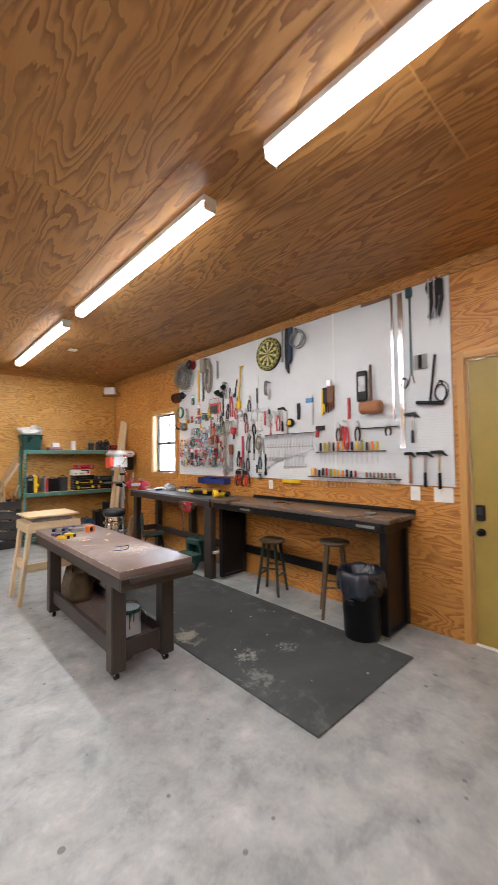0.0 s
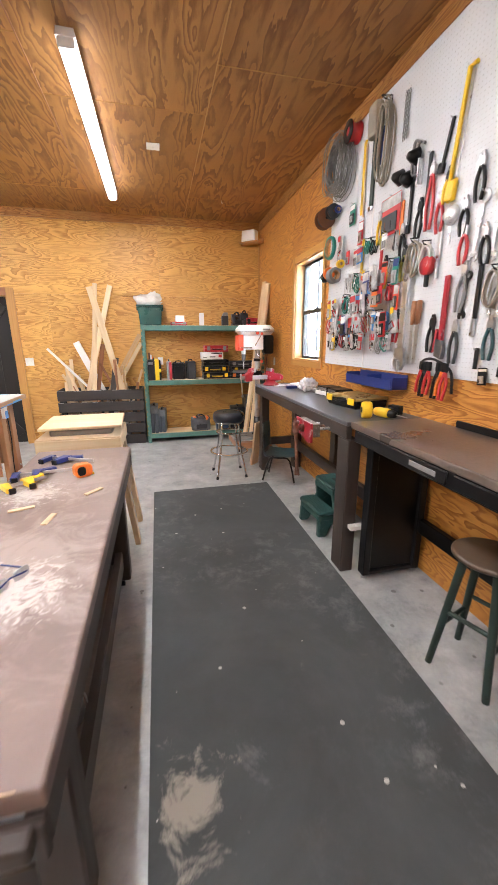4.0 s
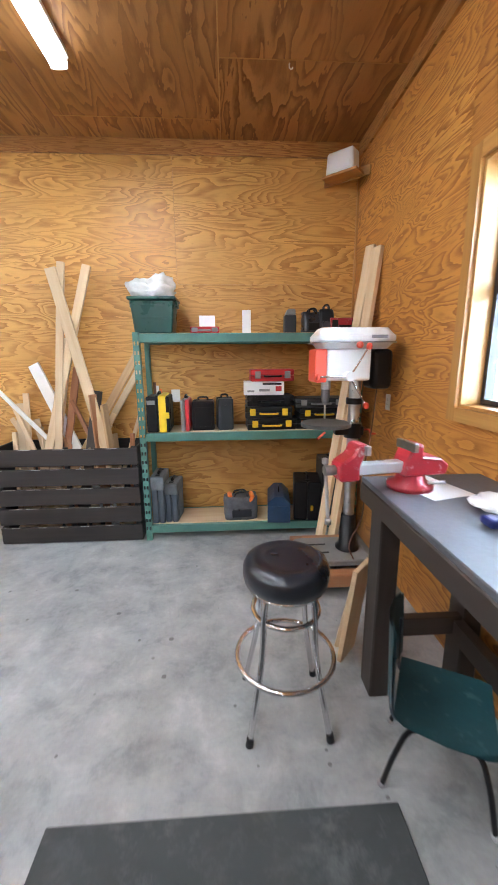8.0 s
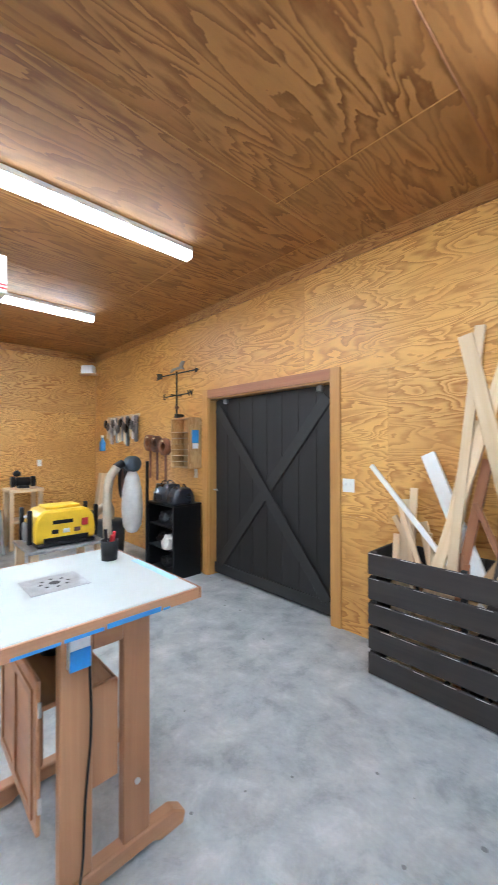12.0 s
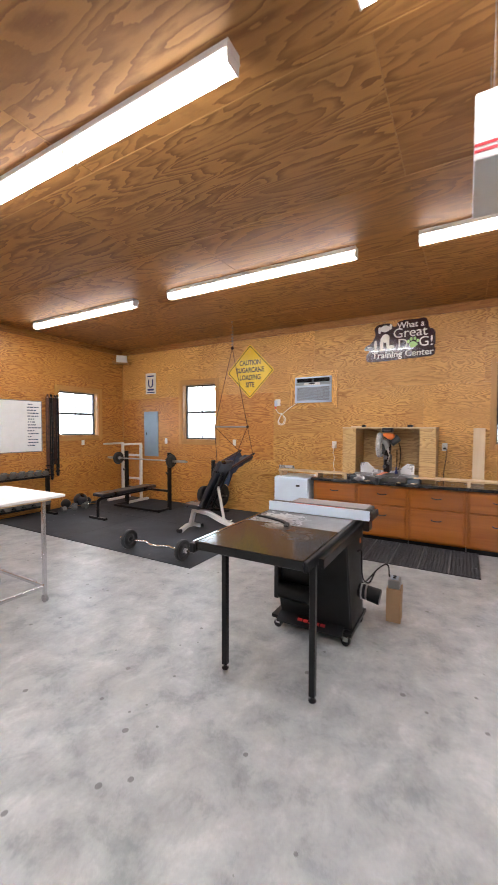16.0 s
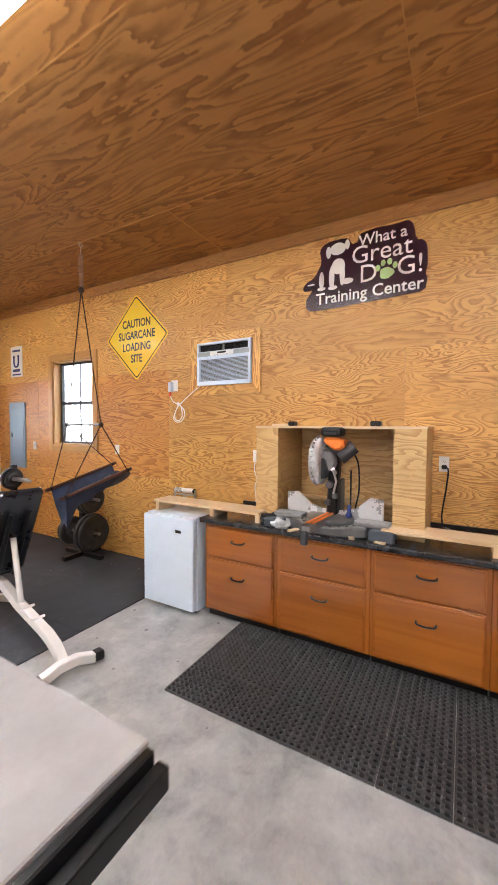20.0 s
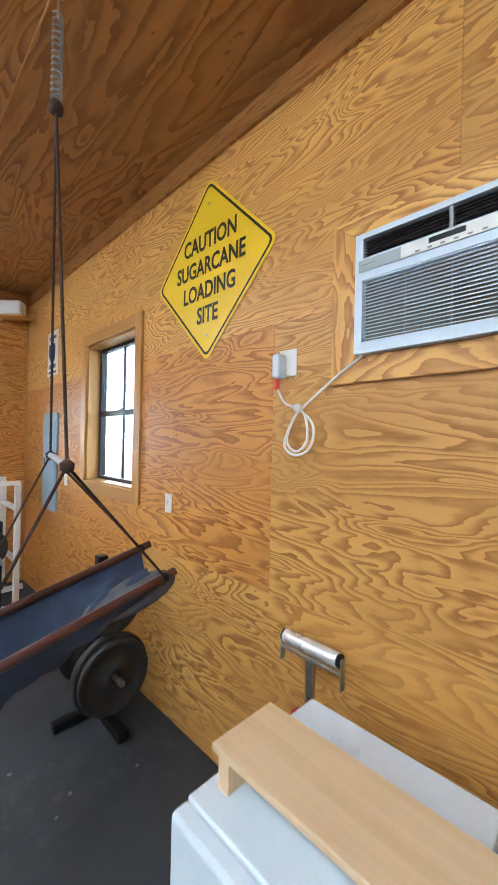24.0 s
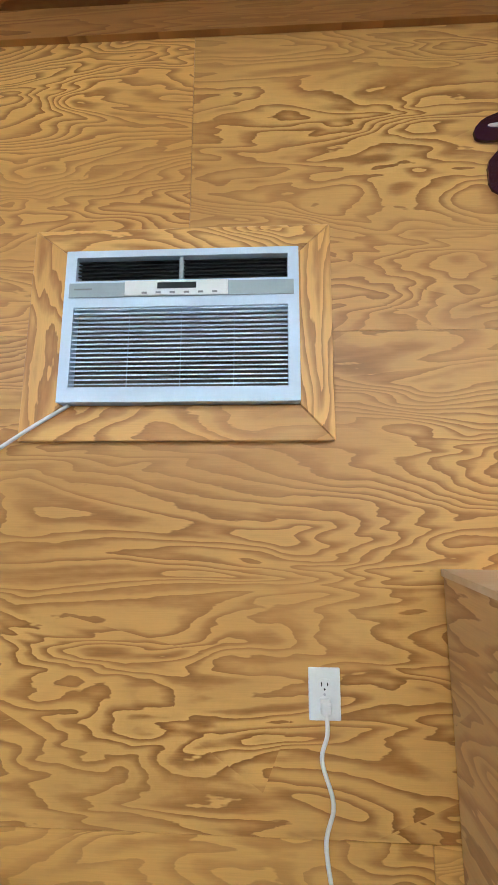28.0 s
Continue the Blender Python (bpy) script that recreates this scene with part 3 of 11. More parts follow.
def tube(bm, pts, r, seg=8, closed=False):
    """A round bar bent along points."""
    pts = [Vector(p) for p in pts]
    n = len(pts)
    a = None
    rings = []
    for i, p in enumerate(pts):
        d = (pts[(i + 1) % n] - pts[i - 1]) if closed else (pts[min(i + 1, n - 1)] - pts[max(i - 1, 0)])
        d = d.normalized()
        if a is None:
            a, _ = frame_of(d)
        a = (a - d * a.dot(d)).normalized()
        b = d.cross(a)
        rings.append([bm.verts.new(p + r * (math.cos(2 * math.pi * k / seg) * a + math.sin(2 * math.pi * k / seg) * b)) for k in range(seg)])
    for i in range(n if closed else n - 1):
        A, B = rings[i], rings[(i + 1) % n]
        for k in range(seg):
            f = bm.faces.new((A[k], A[(k + 1) % seg], B[(k + 1) % seg], B[k]))
            f.smooth = True
    if not closed:
        bm.faces.new([bm.verts.new(v.co) for v in reversed(rings[0])])
        bm.faces.new([bm.verts.new(v.co) for v in rings[-1]])
    return bm


def curve_pts(pts, steps=6):
    """A smooth line through points (Catmull-Rom)."""
    P = [Vector(p) for p in pts]
    P = [2 * P[0] - P[1]] + P + [2 * P[-1] - P[-2]]
    out = []
    for i in range(1, len(P) - 2):
        for k in range(steps):
            t = k / steps
            a, b, c, d = P[i - 1], P[i], P[i + 1], P[i + 2]
            out.append(0.5 * (2 * b + (c - a) * t + (2 * a - 5 * b + 4 * c - d) * t * t + (3 * b - a - 3 * c + d) * t ** 3))
    return out + [P[-2]]


def lathe(bm, profile, centre=(0, 0, 0), axis="Z", seg=28):
    """Turns (radius, height) pairs round an axis through centre."""
    c = Vector(centre)
    turn = {"Z": Matrix.Identity(3), "X": Matrix.Rotation(radians(90), 3, "Y"), "Y": Matrix.Rotation(radians(-90), 3, "X")}[axis]
    rings = []
    for r, h in profile:
        if r < 1e-6:
            rings.append([bm.verts.new(c + turn @ Vector((0, 0, h)))])
        else:
            rings.append([bm.verts.new(c + turn @ Vector((r * math.cos(2 * math.pi * k / seg), r * math.sin(2 * math.pi * k / seg), h))) for k in range(seg)])
    for A, B in zip(rings, rings[1:]):
        for k in range(seg):
            j = (k + 1) % seg
            vs = [A[k % len(A)], A[j % len(A)], B[j % len(B)], B[k % len(B)]]
            vs = list(dict.fromkeys(vs))
            if len(vs) > 2:
                f = bm.faces.new(vs)
                f.smooth = True
    return bm


def prism(bm, outline, h0, h1, plane="XY", bev=0.0):
    """A flat outline given thickness; plane names the two axes of the outline."""
    i, j = "XYZ".index(plane[0]), "XYZ".index(plane[1])
    k = 3 - i - j
    b = bmesh.new()
    rows = []
    for h in (h0, h1):
        row = []
        for u, v in outline:
            co = [0, 0, 0]
            co[i], co[j], co[k] = u, v, h
            row.append(b.verts.new(co))
        rows.append(row)
    n = len(outline)
    b.faces.new(rows[0][::-1])
    b.faces.new(rows[1])
    for q in range(n):
        b.faces.new((rows[0][q], rows[0][(q + 1) % n], rows[1][(q + 1) % n], rows[1][q]))
    bmesh.ops.recalc_face_normals(b, faces=b.faces[:])
    if bev:
        bmesh.ops.bevel(b, geom=b.edges[:], offset=bev, segments=1, profile=0.5, affect="EDGES")
    return merge(bm, b)


def B():
    return bmesh.new()


def mesh_of(bm, name, mat):
    me = bpy.data.meshes.new(name)
    bm.to_mesh(me)
    bm.free()
    me.materials.append(mat)
    return me


def part(name, bm, mat, parent, label=""):
    ob = new(name, mesh_of(bm, name, mat) if isinstance(bm, bmesh.types.BMesh) else bm)
    ob.parent = parent
    return tagged(ob, label)


def thing(name, label, category, at=(0, 0, 0), rz=0.0, group=""):
    ob = new(name)
    ob.empty_display_size = 0.05
    ob.matrix_world = pose(*at, 0, 0, rz)
    return tagged(ob, label, category, group)


def solid(name, bm, mat, label, category, at=(0, 0, 0), rz=0.0, group="", rx=0.0, ry=0.0):
    """A thing that is one mesh."""
    ob = new(name, mesh_of(bm, name, mat))
    ob.matrix_world = pose(*at, rx, ry, rz)
    return tagged(ob, label, category, group)


def setting(name, bm, mat, label, category=""):
    ob = new(name, mesh_of(bm, name, mat))
    return tagged(ob, label, category or name.split("_")[0], kind="structure")


def words(text, size, mat, name, parent, m, depth=0.0006, align="CENTER", label="", bold=0.0):
    """Lettering in the built-in font as a mesh of its own."""
    cu = bpy.data.curves.new(name, "FONT")
    cu.body, cu.size, cu.extrude, cu.align_x, cu.align_y, cu.resolution_u = text, size, depth, align, "CENTER", 3
    cu.offset = bold
    ob = bpy.data.objects.new(name, cu)
    me = bpy.data.meshes.new_from_object(ob)
    bpy.data.objects.remove(ob)
    me.materials.clear()
    me.materials.append(mat)
    o = new(name, me)
    o.parent = parent
    o.matrix_local = m
    return tagged(o, label)


def sheet(us, vs, holes, place, d0, d1):
    """A flat sheet between d0 and d1 with square holes cut through; place(u, v, d) gives the point."""
    us = sorted({*us, *[h[k] for h in holes for k in (0, 1) if us[0] < h[k] < us[1]]})
    vs = sorted({*vs, *[h[k] for h in holes for k in (2, 3) if vs[0] < h[k] < vs[1]]})
    nu, nv = len(us) - 1, len(vs) - 1

    def full(i, j):
        if not (0 <= i < nu and 0 <= j < nv):
            return False
        u, v = (us[i] + us[i + 1]) / 2, (vs[j] + vs[j + 1]) / 2
        return not any(h[0] < u < h[1] and h[2] < v < h[3] for h in holes)

    bm, seen = B(), {}

    def vert(i, j, d):
        key = (i, j, d)
        if key not in seen:
            seen[key] = bm.verts.new(place(us[i], vs[j], d))
        return seen[key]

    for i in range(nu):
        for j in range(nv):
            if not full(i, j):
                continue
            for d in (d0, d1):
                bm.faces.new([vert(i + a, j + b, d) for a, b in ((0, 0), (1, 0), (1, 1), (0, 1))])
            for di, dj, e0, e1 in ((-1, 0, (0, 0), (0, 1)), (1, 0, (1, 0), (1, 1)), (0, -1, (0, 0), (1, 0)), (0, 1, (0, 1), (1, 1))):
                if not full(i + di, j + dj):
                    bm.faces.new([vert(i + e0[0], j + e0[1], d0), vert(i + e1[0], j + e1[1], d0), vert(i + e1[0], j + e1[1], d1), vert(i + e0[0], j + e0[1], d1)])
    bmesh.ops.recalc_face_normals(bm, faces=bm.faces[:])
    return bm

# ---- the room ----
XE, XW, YN, YS, ZC = 3.777, -5.30, 8.195, -1.55, 3.31
WT = 0.16
floor_bm = B()
box(floor_bm, XW - WT, XE + WT, YS - WT, YN + 1.2, -0.15, 0.0)
floor = setting("floor", floor_bm, floor_mat, "bare grey concrete slab, mottled and spotted with stains", "floor")

WALLS = {
    "wall_north": (lambda u, v, d: (u, YN + d, v), ply_x, trim_x, (XW, XE), [(-1.74, 0.06, -1, 2.18)], [[1.81, -0.63, -3.07], [0.59, -1.85, -4.29], [2.2, -0.24, -2.68]]),
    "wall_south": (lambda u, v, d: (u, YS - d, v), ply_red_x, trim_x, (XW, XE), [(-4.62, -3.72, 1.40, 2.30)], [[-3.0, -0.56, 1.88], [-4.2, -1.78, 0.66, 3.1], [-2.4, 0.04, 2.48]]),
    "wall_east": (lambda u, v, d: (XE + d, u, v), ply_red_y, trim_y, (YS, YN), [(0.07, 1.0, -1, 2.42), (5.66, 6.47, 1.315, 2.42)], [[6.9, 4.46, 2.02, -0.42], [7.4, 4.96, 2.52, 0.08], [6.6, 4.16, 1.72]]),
    "wall_west": (lambda u, v, d: (XW - d, u, v), ply_y, trim_y, (YS, YN), [(0.20, 1.03, 1.32, 2.45), (5.62, 6.45, 1.34, 2.45), (2.74, 3.35, 2.0, 2.42)], [[1.2, 3.64, 6.08], [2.29, -0.15, 4.73, 7.17], [3.048, 0.61, 5.49]]),
}
ROWS_Z = (0.0, 0.985, 2.205, ZC)
panel_jobs = []
for wname, (place, ply, trm, (ua, ub), holes, seams) in WALLS.items():
    ends = (ua - WT, ub + WT) if "north" in wname or "south" in wname else (ua, ub)
    wall = setting(wname, sheet(list(ends), [-0.1, ZC + 0.1], holes, place, 0.013, WT), ply_raw, "plywood-lined stud wall in varnished fir", "wall")
    panel_jobs.append((wall, place, ply, ua, ub, holes, seams))
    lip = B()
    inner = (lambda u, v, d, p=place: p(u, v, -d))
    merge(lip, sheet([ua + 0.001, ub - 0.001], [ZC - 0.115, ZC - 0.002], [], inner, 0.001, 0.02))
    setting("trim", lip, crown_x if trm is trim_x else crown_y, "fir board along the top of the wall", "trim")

# ceiling of sheets with narrow joints, one mesh
cm = B()
xs = [XW + 0.001, -4.46, -3.25, -2.07, -0.98, 0.2, 1.39, 2.605, XE - 0.001]
EVEN, ODD = [YS + 0.001, 0.0, 2.44, 4.88, 7.32, YN - 0.001], [YS + 0.001, 0.58, 3.03, 5.47, 7.91, YN - 0.001]
for i in range(len(xs) - 1):
    ys = EVEN if i % 2 else ODD
    for j in range(len(ys) - 1):
        box(cm, xs[i] + 0.0015, xs[i + 1] - 0.0015, ys[j] + 0.0015, ys[j + 1] - 0.0015, ZC, ZC + 0.012, 0.001)
setting("ceiling", cm, ply_ceiling, "ceiling of reddish varnished fir plywood sheets", "ceiling")
deck = B()
box(deck, XW - WT, XE + WT, YS - WT, YN + WT, ZC + 0.0125, ZC + 0.12)
setting("ceiling_deck", deck, ply_raw, "boarding above the ceiling sheets", "ceiling")
for i, x in enumerate(xs[1:-1], 1):
    st, dark = B(), abs(x - 1.39) < 0.01
    box(st, x - 0.004, x + 0.004, YS + 0.003, YN - 0.022, ZC - 0.004, ZC - 0.0002, 0.001)
    setting("trim", st, cedar_y if dark else trim_y, "dark strip over a ceiling joint" if dark else "thin wooden strip over a ceiling joint", "trim")
for i in range(len(xs) - 1):
    for y in (EVEN if i % 2 else ODD)[1:-1]:
        st = B()
        box(st, xs[i] + (0.03 if i == 0 else 0.005), xs[i + 1] - (0.03 if i == len(xs) - 2 else 0.005), y - 0.003, y + 0.003, ZC - 0.003, ZC - 0.0002)
        setting("trim", st, trim_x, "thin wooden strip over a ceiling joint", "trim")
for x, y in ((XE, YN), (XW, YN), (XW, YS), (XE, YS)):
    cr = B()
    sx, sy = (-1 if x > 0 else 1), (-1 if y > 0 else 1)
    box(cr, min(x + sx * 0.001, x + sx * 0.018), max(x + sx * 0.001, x + sx * 0.018), min(y + sy * 0.001, y + sy * 0.018), max(y + sy * 0.001, y + sy * 0.018), 0.002, ZC - 0.117, 0.004)
    setting("trim", cr, trim_z, "corner bead of fir", "trim")


# ---- casings, windows and doors ----
def casing(place, u0, u1, v0, v1, w, t=0.019, sill=True, axis="Y", floor_to=False, dark=False):
    """Boards round an opening, mitre-free, butted."""
    mats = {"Y": trim_y, "X": trim_x}[axis] if not dark else cedar_x
    posts = trim_z
    inner = (lambda u, v, d: place(u, v, -d))
    for (a, b, c, d, m) in ((u0 - w, u0, v0 if floor_to else v0 - w, v1 + w, trim_z), (u1, u1 + w, v0 if floor_to else v0 - w, v1 + w, posts)):
        setting("trim", sheet([a, b], [c, d], [], inner, 0.0005, t), m, "varnished fir casing board", "trim")
    setting("trim", sheet([u0 + 0.001, u1 - 0.001], [v1, v1 + w], [], inner, 0.0005, t), mats, "varnished fir casing board", "trim")
    if not floor_to:
        setting("trim", sheet([u0 + 0.001, u1 - 0.001], [v0 - w, v0], [], inner, 0.0005, t), mats, "varnished fir casing board", "trim")
    # lining of the opening
    ln = B()
    for a, b, c, d in ((u0, u0 + 0.016, v0, v1), (u1 - 0.016, u1, v0, v1), (u0 + 0.016, u1 - 0.016, v1 - 0.016, v1)) + (() if floor_to else ((u0 + 0.016, u1 - 0.016, v0, v0 + 0.016),)):
        merge(ln, sheet([a + 0.0004, b - 0.0004], [c + 0.0004, d - 0.0004], [], place, 0.0006, WT - 0.002))
    setting("trim", ln, trim_z, "fir lining of the opening", "trim")


def window(name, place, u0, u1, v0, v1, label, mullions=1, back=0.1):
    """Black sash window: outer frame, meeting rail, glazing bars and separate panes."""
    a, b, c, d = u0 + 0.017, u1 - 0.017, v0 + 0.017, v1 - 0.017
    w = thing(name, label, "window")
    tagged(w, kind="structure")
    mid, f = (c + d) / 2, 0.026
    part("window_frame", sheet([a, b], [c, d], [(a + f, b - f, c + f, d - f)], place, back, back + 0.05), black_frame, w)
    part("meeting_rail", sheet([a + f, b - f], [mid - 0.022, mid + 0.022], [], place, back + 0.004, back + 0.046), black_frame, w)
    panes = []
    cuts = [a + f + (b - a - 2 * f) * k / (mullions + 1) for k in range(mullions + 2)]
    for k in range(1, mullions + 1):
        for lo, hi in ((c + f, mid - 0.022), (mid + 0.022, d - f)):
            part("glazing_bar", sheet([cuts[k] - 0.006, cuts[k] + 0.006], [lo + 0.001, hi - 0.001], [], place, back + 0.014, back + 0.034), black_frame, w)
    for k in range(mullions + 1):
        for lo, hi in ((c + f, mid - 0.022), (mid + 0.022, d - f)):
            p = part("pane", sheet([cuts[k] + 0.0065, cuts[k + 1] - 0.0065], [lo + 0.001, hi - 0.001], [], place, back + 0.022, back + 0.026), glass, w)
            p.visible_shadow = False
    part("lock", sheet([(a + b) / 2 - 0.03, (a + b) / 2 + 0.03], [mid + 0.023, mid + 0.033], [], place, back - 0.006, back + 0.02), black_plastic, w)
    return w


pE, pW, pN, pS = (WALLS[k][0] for k in ("wall_east", "wall_west", "wall_north", "wall_south"))
casing(pE, 5.66, 6.47, 1.315, 2.42, 0.068)
window("window_1", pE, 5.66, 6.47, 1.315, 2.42, "black-framed sash window in a fir casing, bright outside", 1)
casing(pW, 5.62, 6.45, 1.34, 2.45, 0.06)
w2_ = window("window_2", pW, 5.62, 6.45, 1.34, 2.45, "black-framed sash window above the tool corner", 0)
# added panel: the room's dull reflection in the upper sash, put into its colour
part("window_shade", sheet([5.669, 6.401], [1.919, 2.401], [], pW, 0.13, 0.1335), sash_reflection, w2_, "added grey brown panel behind the upper sash, standing in for a reflection")
casing(pW, 0.20, 1.03, 1.32, 2.45, 0.09)
window("window_3", pW, 0.20, 1.03, 1.32, 2.45, "black-framed sash window in a fir casing beside the swing")
casing(pS, -4.62, -3.72, 1.40, 2.30, 0.09, axis="X")
window("window_4", pS, -4.62, -3.72, 1.40, 2.30, "wide black-framed sash window in the gym corner")

# ochre entrance door in the tool wall
casing(pE, 0.07, 1.0, 0.0, 2.42, 0.06, floor_to=True)
door = tagged(thing("door_1", "closed ochre-painted flat entrance door", "door"), kind="structure")
part("door_leaf", sheet([0.09, 0.98], [0.012, 2.40], [], pE, 0.03, 0.075), door_yellow, door)
st = B()
box(st, XE + 0.001, XE + 0.12, 0.09, 0.98, 0.0, 0.011)
part("threshold", st, white_paint, door, "pale threshold strip")
kp = part("keypad_lock", box(B(), XE - 0.005, XE + 0.029, 0.885, 0.95, 1.04, 1.17, 0.008, 2), black_plastic, door, "black keypad deadbolt")
part("keypad", box(B(), XE - 0.009, XE - 0.0055, 0.9, 0.935, 1.09, 1.155, 0.002), grey_plastic, kp)
kb = lathe(B(), [(0.0, -0.062), (0.02, -0.06), (0.027, -0.045), (0.024, -0.03), (0.011, -0.022), (0.011, 0.0), (0.033, 0.002), (0.033, 0.012)], (XE + 0.018, 0.918, 0.94), "X", 20)
part("door_knob", kb, black_metal, door, "black round knob")

# dark plank barn door set back in the north wall
casing(pN, -1.74, 0.06, 0.0, 2.18, 0.1, axis="X", floor_to=True, dark=True)
barn = tagged(thing("door_2", "closed charcoal plank barn door with X brace", "door"), kind="structure")
pw = (0.06 + 1.74 - 0.04) / 8
for k in range(8):
    part("plank", sheet([-1.72 + pw * k + 0.002, -1.72 + pw * (k + 1) - 0.002], [0.03, 2.15], [], pN, 0.105, 0.13), char_z, barn)
part("rail", sheet([-1.72, 0.04], [0.03, 0.15], [], pN, 0.082, 0.1045), brace_char, barn)
for s in (1, -1):
    L = math.hypot(1.6, 1.9)
    ang = math.degrees(math.atan2(1.9, 1.6)) * s
    br = part("brace", box(B(), -L / 2, L / 2, 0, 0.02 + 0.0015 * s, -0.06, 0.06, 0.003), brace_char, barn, "paler charcoal brace")
    br.matrix_local = pose(-0.84, YN + 0.0835 - (0.0 if s > 0 else 0.02), 1.1, 0, -ang, 0)
back = B()
box(back, -1.74, 0.06, YN + 0.131, YN + 0.155, 0.0, 2.18)
part("backing", back, char_x, barn)
for x in (-1.5, -0.12):
    hg = B()
    box(hg, x - 0.03, x + 0.03, YN + 0.06, YN + 0.1, 2.1, 2.16, 0.006)
    cyl(hg, (x, YN + 0.08, 2.13), (x, YN + 0.104, 2.13), 0.028)
    part("roller_bracket", hg, mid_grey, barn, "pale grey roller bracket")
hd = tube(B(), [(-1.70, YN + 0.1, 1.05), (-1.70, YN + 0.06, 1.05), (-1.62, YN + 0.05, 1.05)], 0.008)
part("door_handle", hd, steel, barn)

# outdoors, seen through the panes
gr = B()
box(gr, -400, 400, -400, 400, -0.6, -0.16)
setting("ground", gr, outside_ground, "pale gravel yard round the building", "ground")
# siding made to glow, adding daylight through the east window
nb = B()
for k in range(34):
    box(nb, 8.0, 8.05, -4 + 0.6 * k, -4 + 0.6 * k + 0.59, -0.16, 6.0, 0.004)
setting("backdrop", nb, siding_glow, "white sided building across the yard, made to glow as daylight", "backdrop")
# two added walls glow white in place of bright sky and distance
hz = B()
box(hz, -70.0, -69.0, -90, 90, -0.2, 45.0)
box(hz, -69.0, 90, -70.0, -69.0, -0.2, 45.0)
setting("backdrop", hz, backdrop_glow, "glowing white backdrop walls beyond the yard, standing in for daylight", "backdrop")
rngw = random.Random(4)
tr = B()
for k in range(46):
    t0 = rngw.uniform(-60, 60)
    x, y = (-55 + rngw.uniform(-6, 6), t0) if k % 2 else (t0, -55 + rngw.uniform(-6, 6))
    h = rngw.uniform(5, 12)
    cyl(tr, (x, y, -0.2), (x + rngw.uniform(-1, 1), y + rngw.uniform(-1, 1), h), 0.16, 0.04, 6)
    for q in range(4):
        z = h * rngw.uniform(0.35, 0.95)
        a = rngw.uniform(0, 6.28)
        cyl(tr, (x, y, z), (x + 2.2 * math.cos(a), y + 2.2 * math.sin(a), z + rngw.uniform(0.5, 2)), 0.06, 0.015, 5)
tagged(setting("backdrop", tr, far_wood, "scattered bare trees beyond the yard", "trees"), kind="structure")


# ---- ceiling lights ----
def strip_light(x, y0, y1):
    """Eight-foot strip: enamelled tray, two lamps end to end behind a clear lens, end caps."""
    t = thing("ceiling_light", "lit white eight-foot strip light under the plywood ceiling", "ceiling light", (x, (y0 + y1) / 2, ZC - 0.075), group="ceiling strip lights")
    h = (y1 - y0) / 2
    tray = prism(B(), [(-0.05, 0.0745), (0.05, 0.0745), (0.054, 0.045), (0.058, 0.038), (0.057, 0.031), (-0.057, 0.031), (-0.058, 0.038), (-0.054, 0.045)], -h, h, "XZ")
    part("tray", tray, fixture_white, t)
    for s in (-1, 1):
        a, b = (0.02, h - 0.012) if s > 0 else (-h + 0.012, -0.02)
        lens = prism(B(), [(-0.049, 0.0305), (0.049, 0.0305), (0.05, 0.004), (0.04, -0.02), (0.024, -0.03), (-0.024, -0.03), (-0.04, -0.02), (-0.05, 0.004)], a, b, "XZ")
        lens.normal_update()
        for f in lens.faces:
            f.material_index = 0 if f.normal.z < -0.6 else 1
        part("lamp", lens, tube_mat, t, "glowing white lamp").data.materials.append(tube_side)
        e = s * (h - 0.011)
        part("end_cap", box(B(), -0.05, 0.05, min(e, e + s * 0.012), max(e, e + s * 0.012), -0.026, 0.0305, 0.006), fixture_white, t)
    part("clip", box(B(), -0.0545, 0.0545, -0.006, 0.006, -0.02, 0.0305, 0.003), white_plastic, t)
    return t


for x, spans in ((1.685, ((-1.1, 1.29), (1.84, 4.3), (4.77, 7.3))), (-0.735, ((-1.0, 1.4), (1.95, 4.32), (4.88, 7.22))), (-2.945, ((-0.95, 1.36), (1.96, 4.33), (4.88, 7.24)))):
    for y0, y1 in spans:
        strip_light(x, y0, y1)


solid("ceiling_hook", tube(B(), [(0, 0, 0.03), (0, 0, 0.012), (0.008, 0, 0.0), (0.018, 0, 0.004), (0.02, 0, 0.012)], 0.004, 6), white_paint, "small white cup hook screwed into the ceiling", "hook", (3.035, 7.35, ZC - 0.03))

# panels of the walls
def line_walls():
    for wall, place, ply, ua, ub, holes, seams in panel_jobs:
        for r in range(3):
            cuts = [ua + 0.0005] + sorted(s for s in seams[r] if ua + 0.05 < s < ub - 0.05) + [ub - 0.0005]
            for a, b in zip(cuts, cuts[1:]):
                lo, hi = ROWS_Z[r], ROWS_Z[r + 1]
                bm = sheet([a + 0.0008, b - 0.0008], [lo + 0.0008, hi - 0.0008], holes, place, 0.0, 0.0125)
                if bm.faces:
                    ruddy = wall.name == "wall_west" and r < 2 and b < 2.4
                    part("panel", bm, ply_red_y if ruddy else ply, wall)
                else:
                    bm.free()

# ---- east side: benches, table, stools ----


def rounded(cx, cy, w, h, r, n=4):
    pts = []
    for sx, sy, a0 in ((1, 1, 0), (-1, 1, 90), (-1, -1, 180), (1, -1, 270)):
        for k in range(n + 1):
            a = radians(a0 + 90 * k / n)
            pts.append((cx + sx * (w / 2 - r) + r * math.cos(a), cy + sy * (h / 2 - r) + r * math.sin(a)))
    return pts


def circle(cx, cy, r, n=20):
    return [(cx + r * math.cos(2 * math.pi * k / n), cy + r * math.sin(2 * math.pi * k / n)) for k in range(n)]


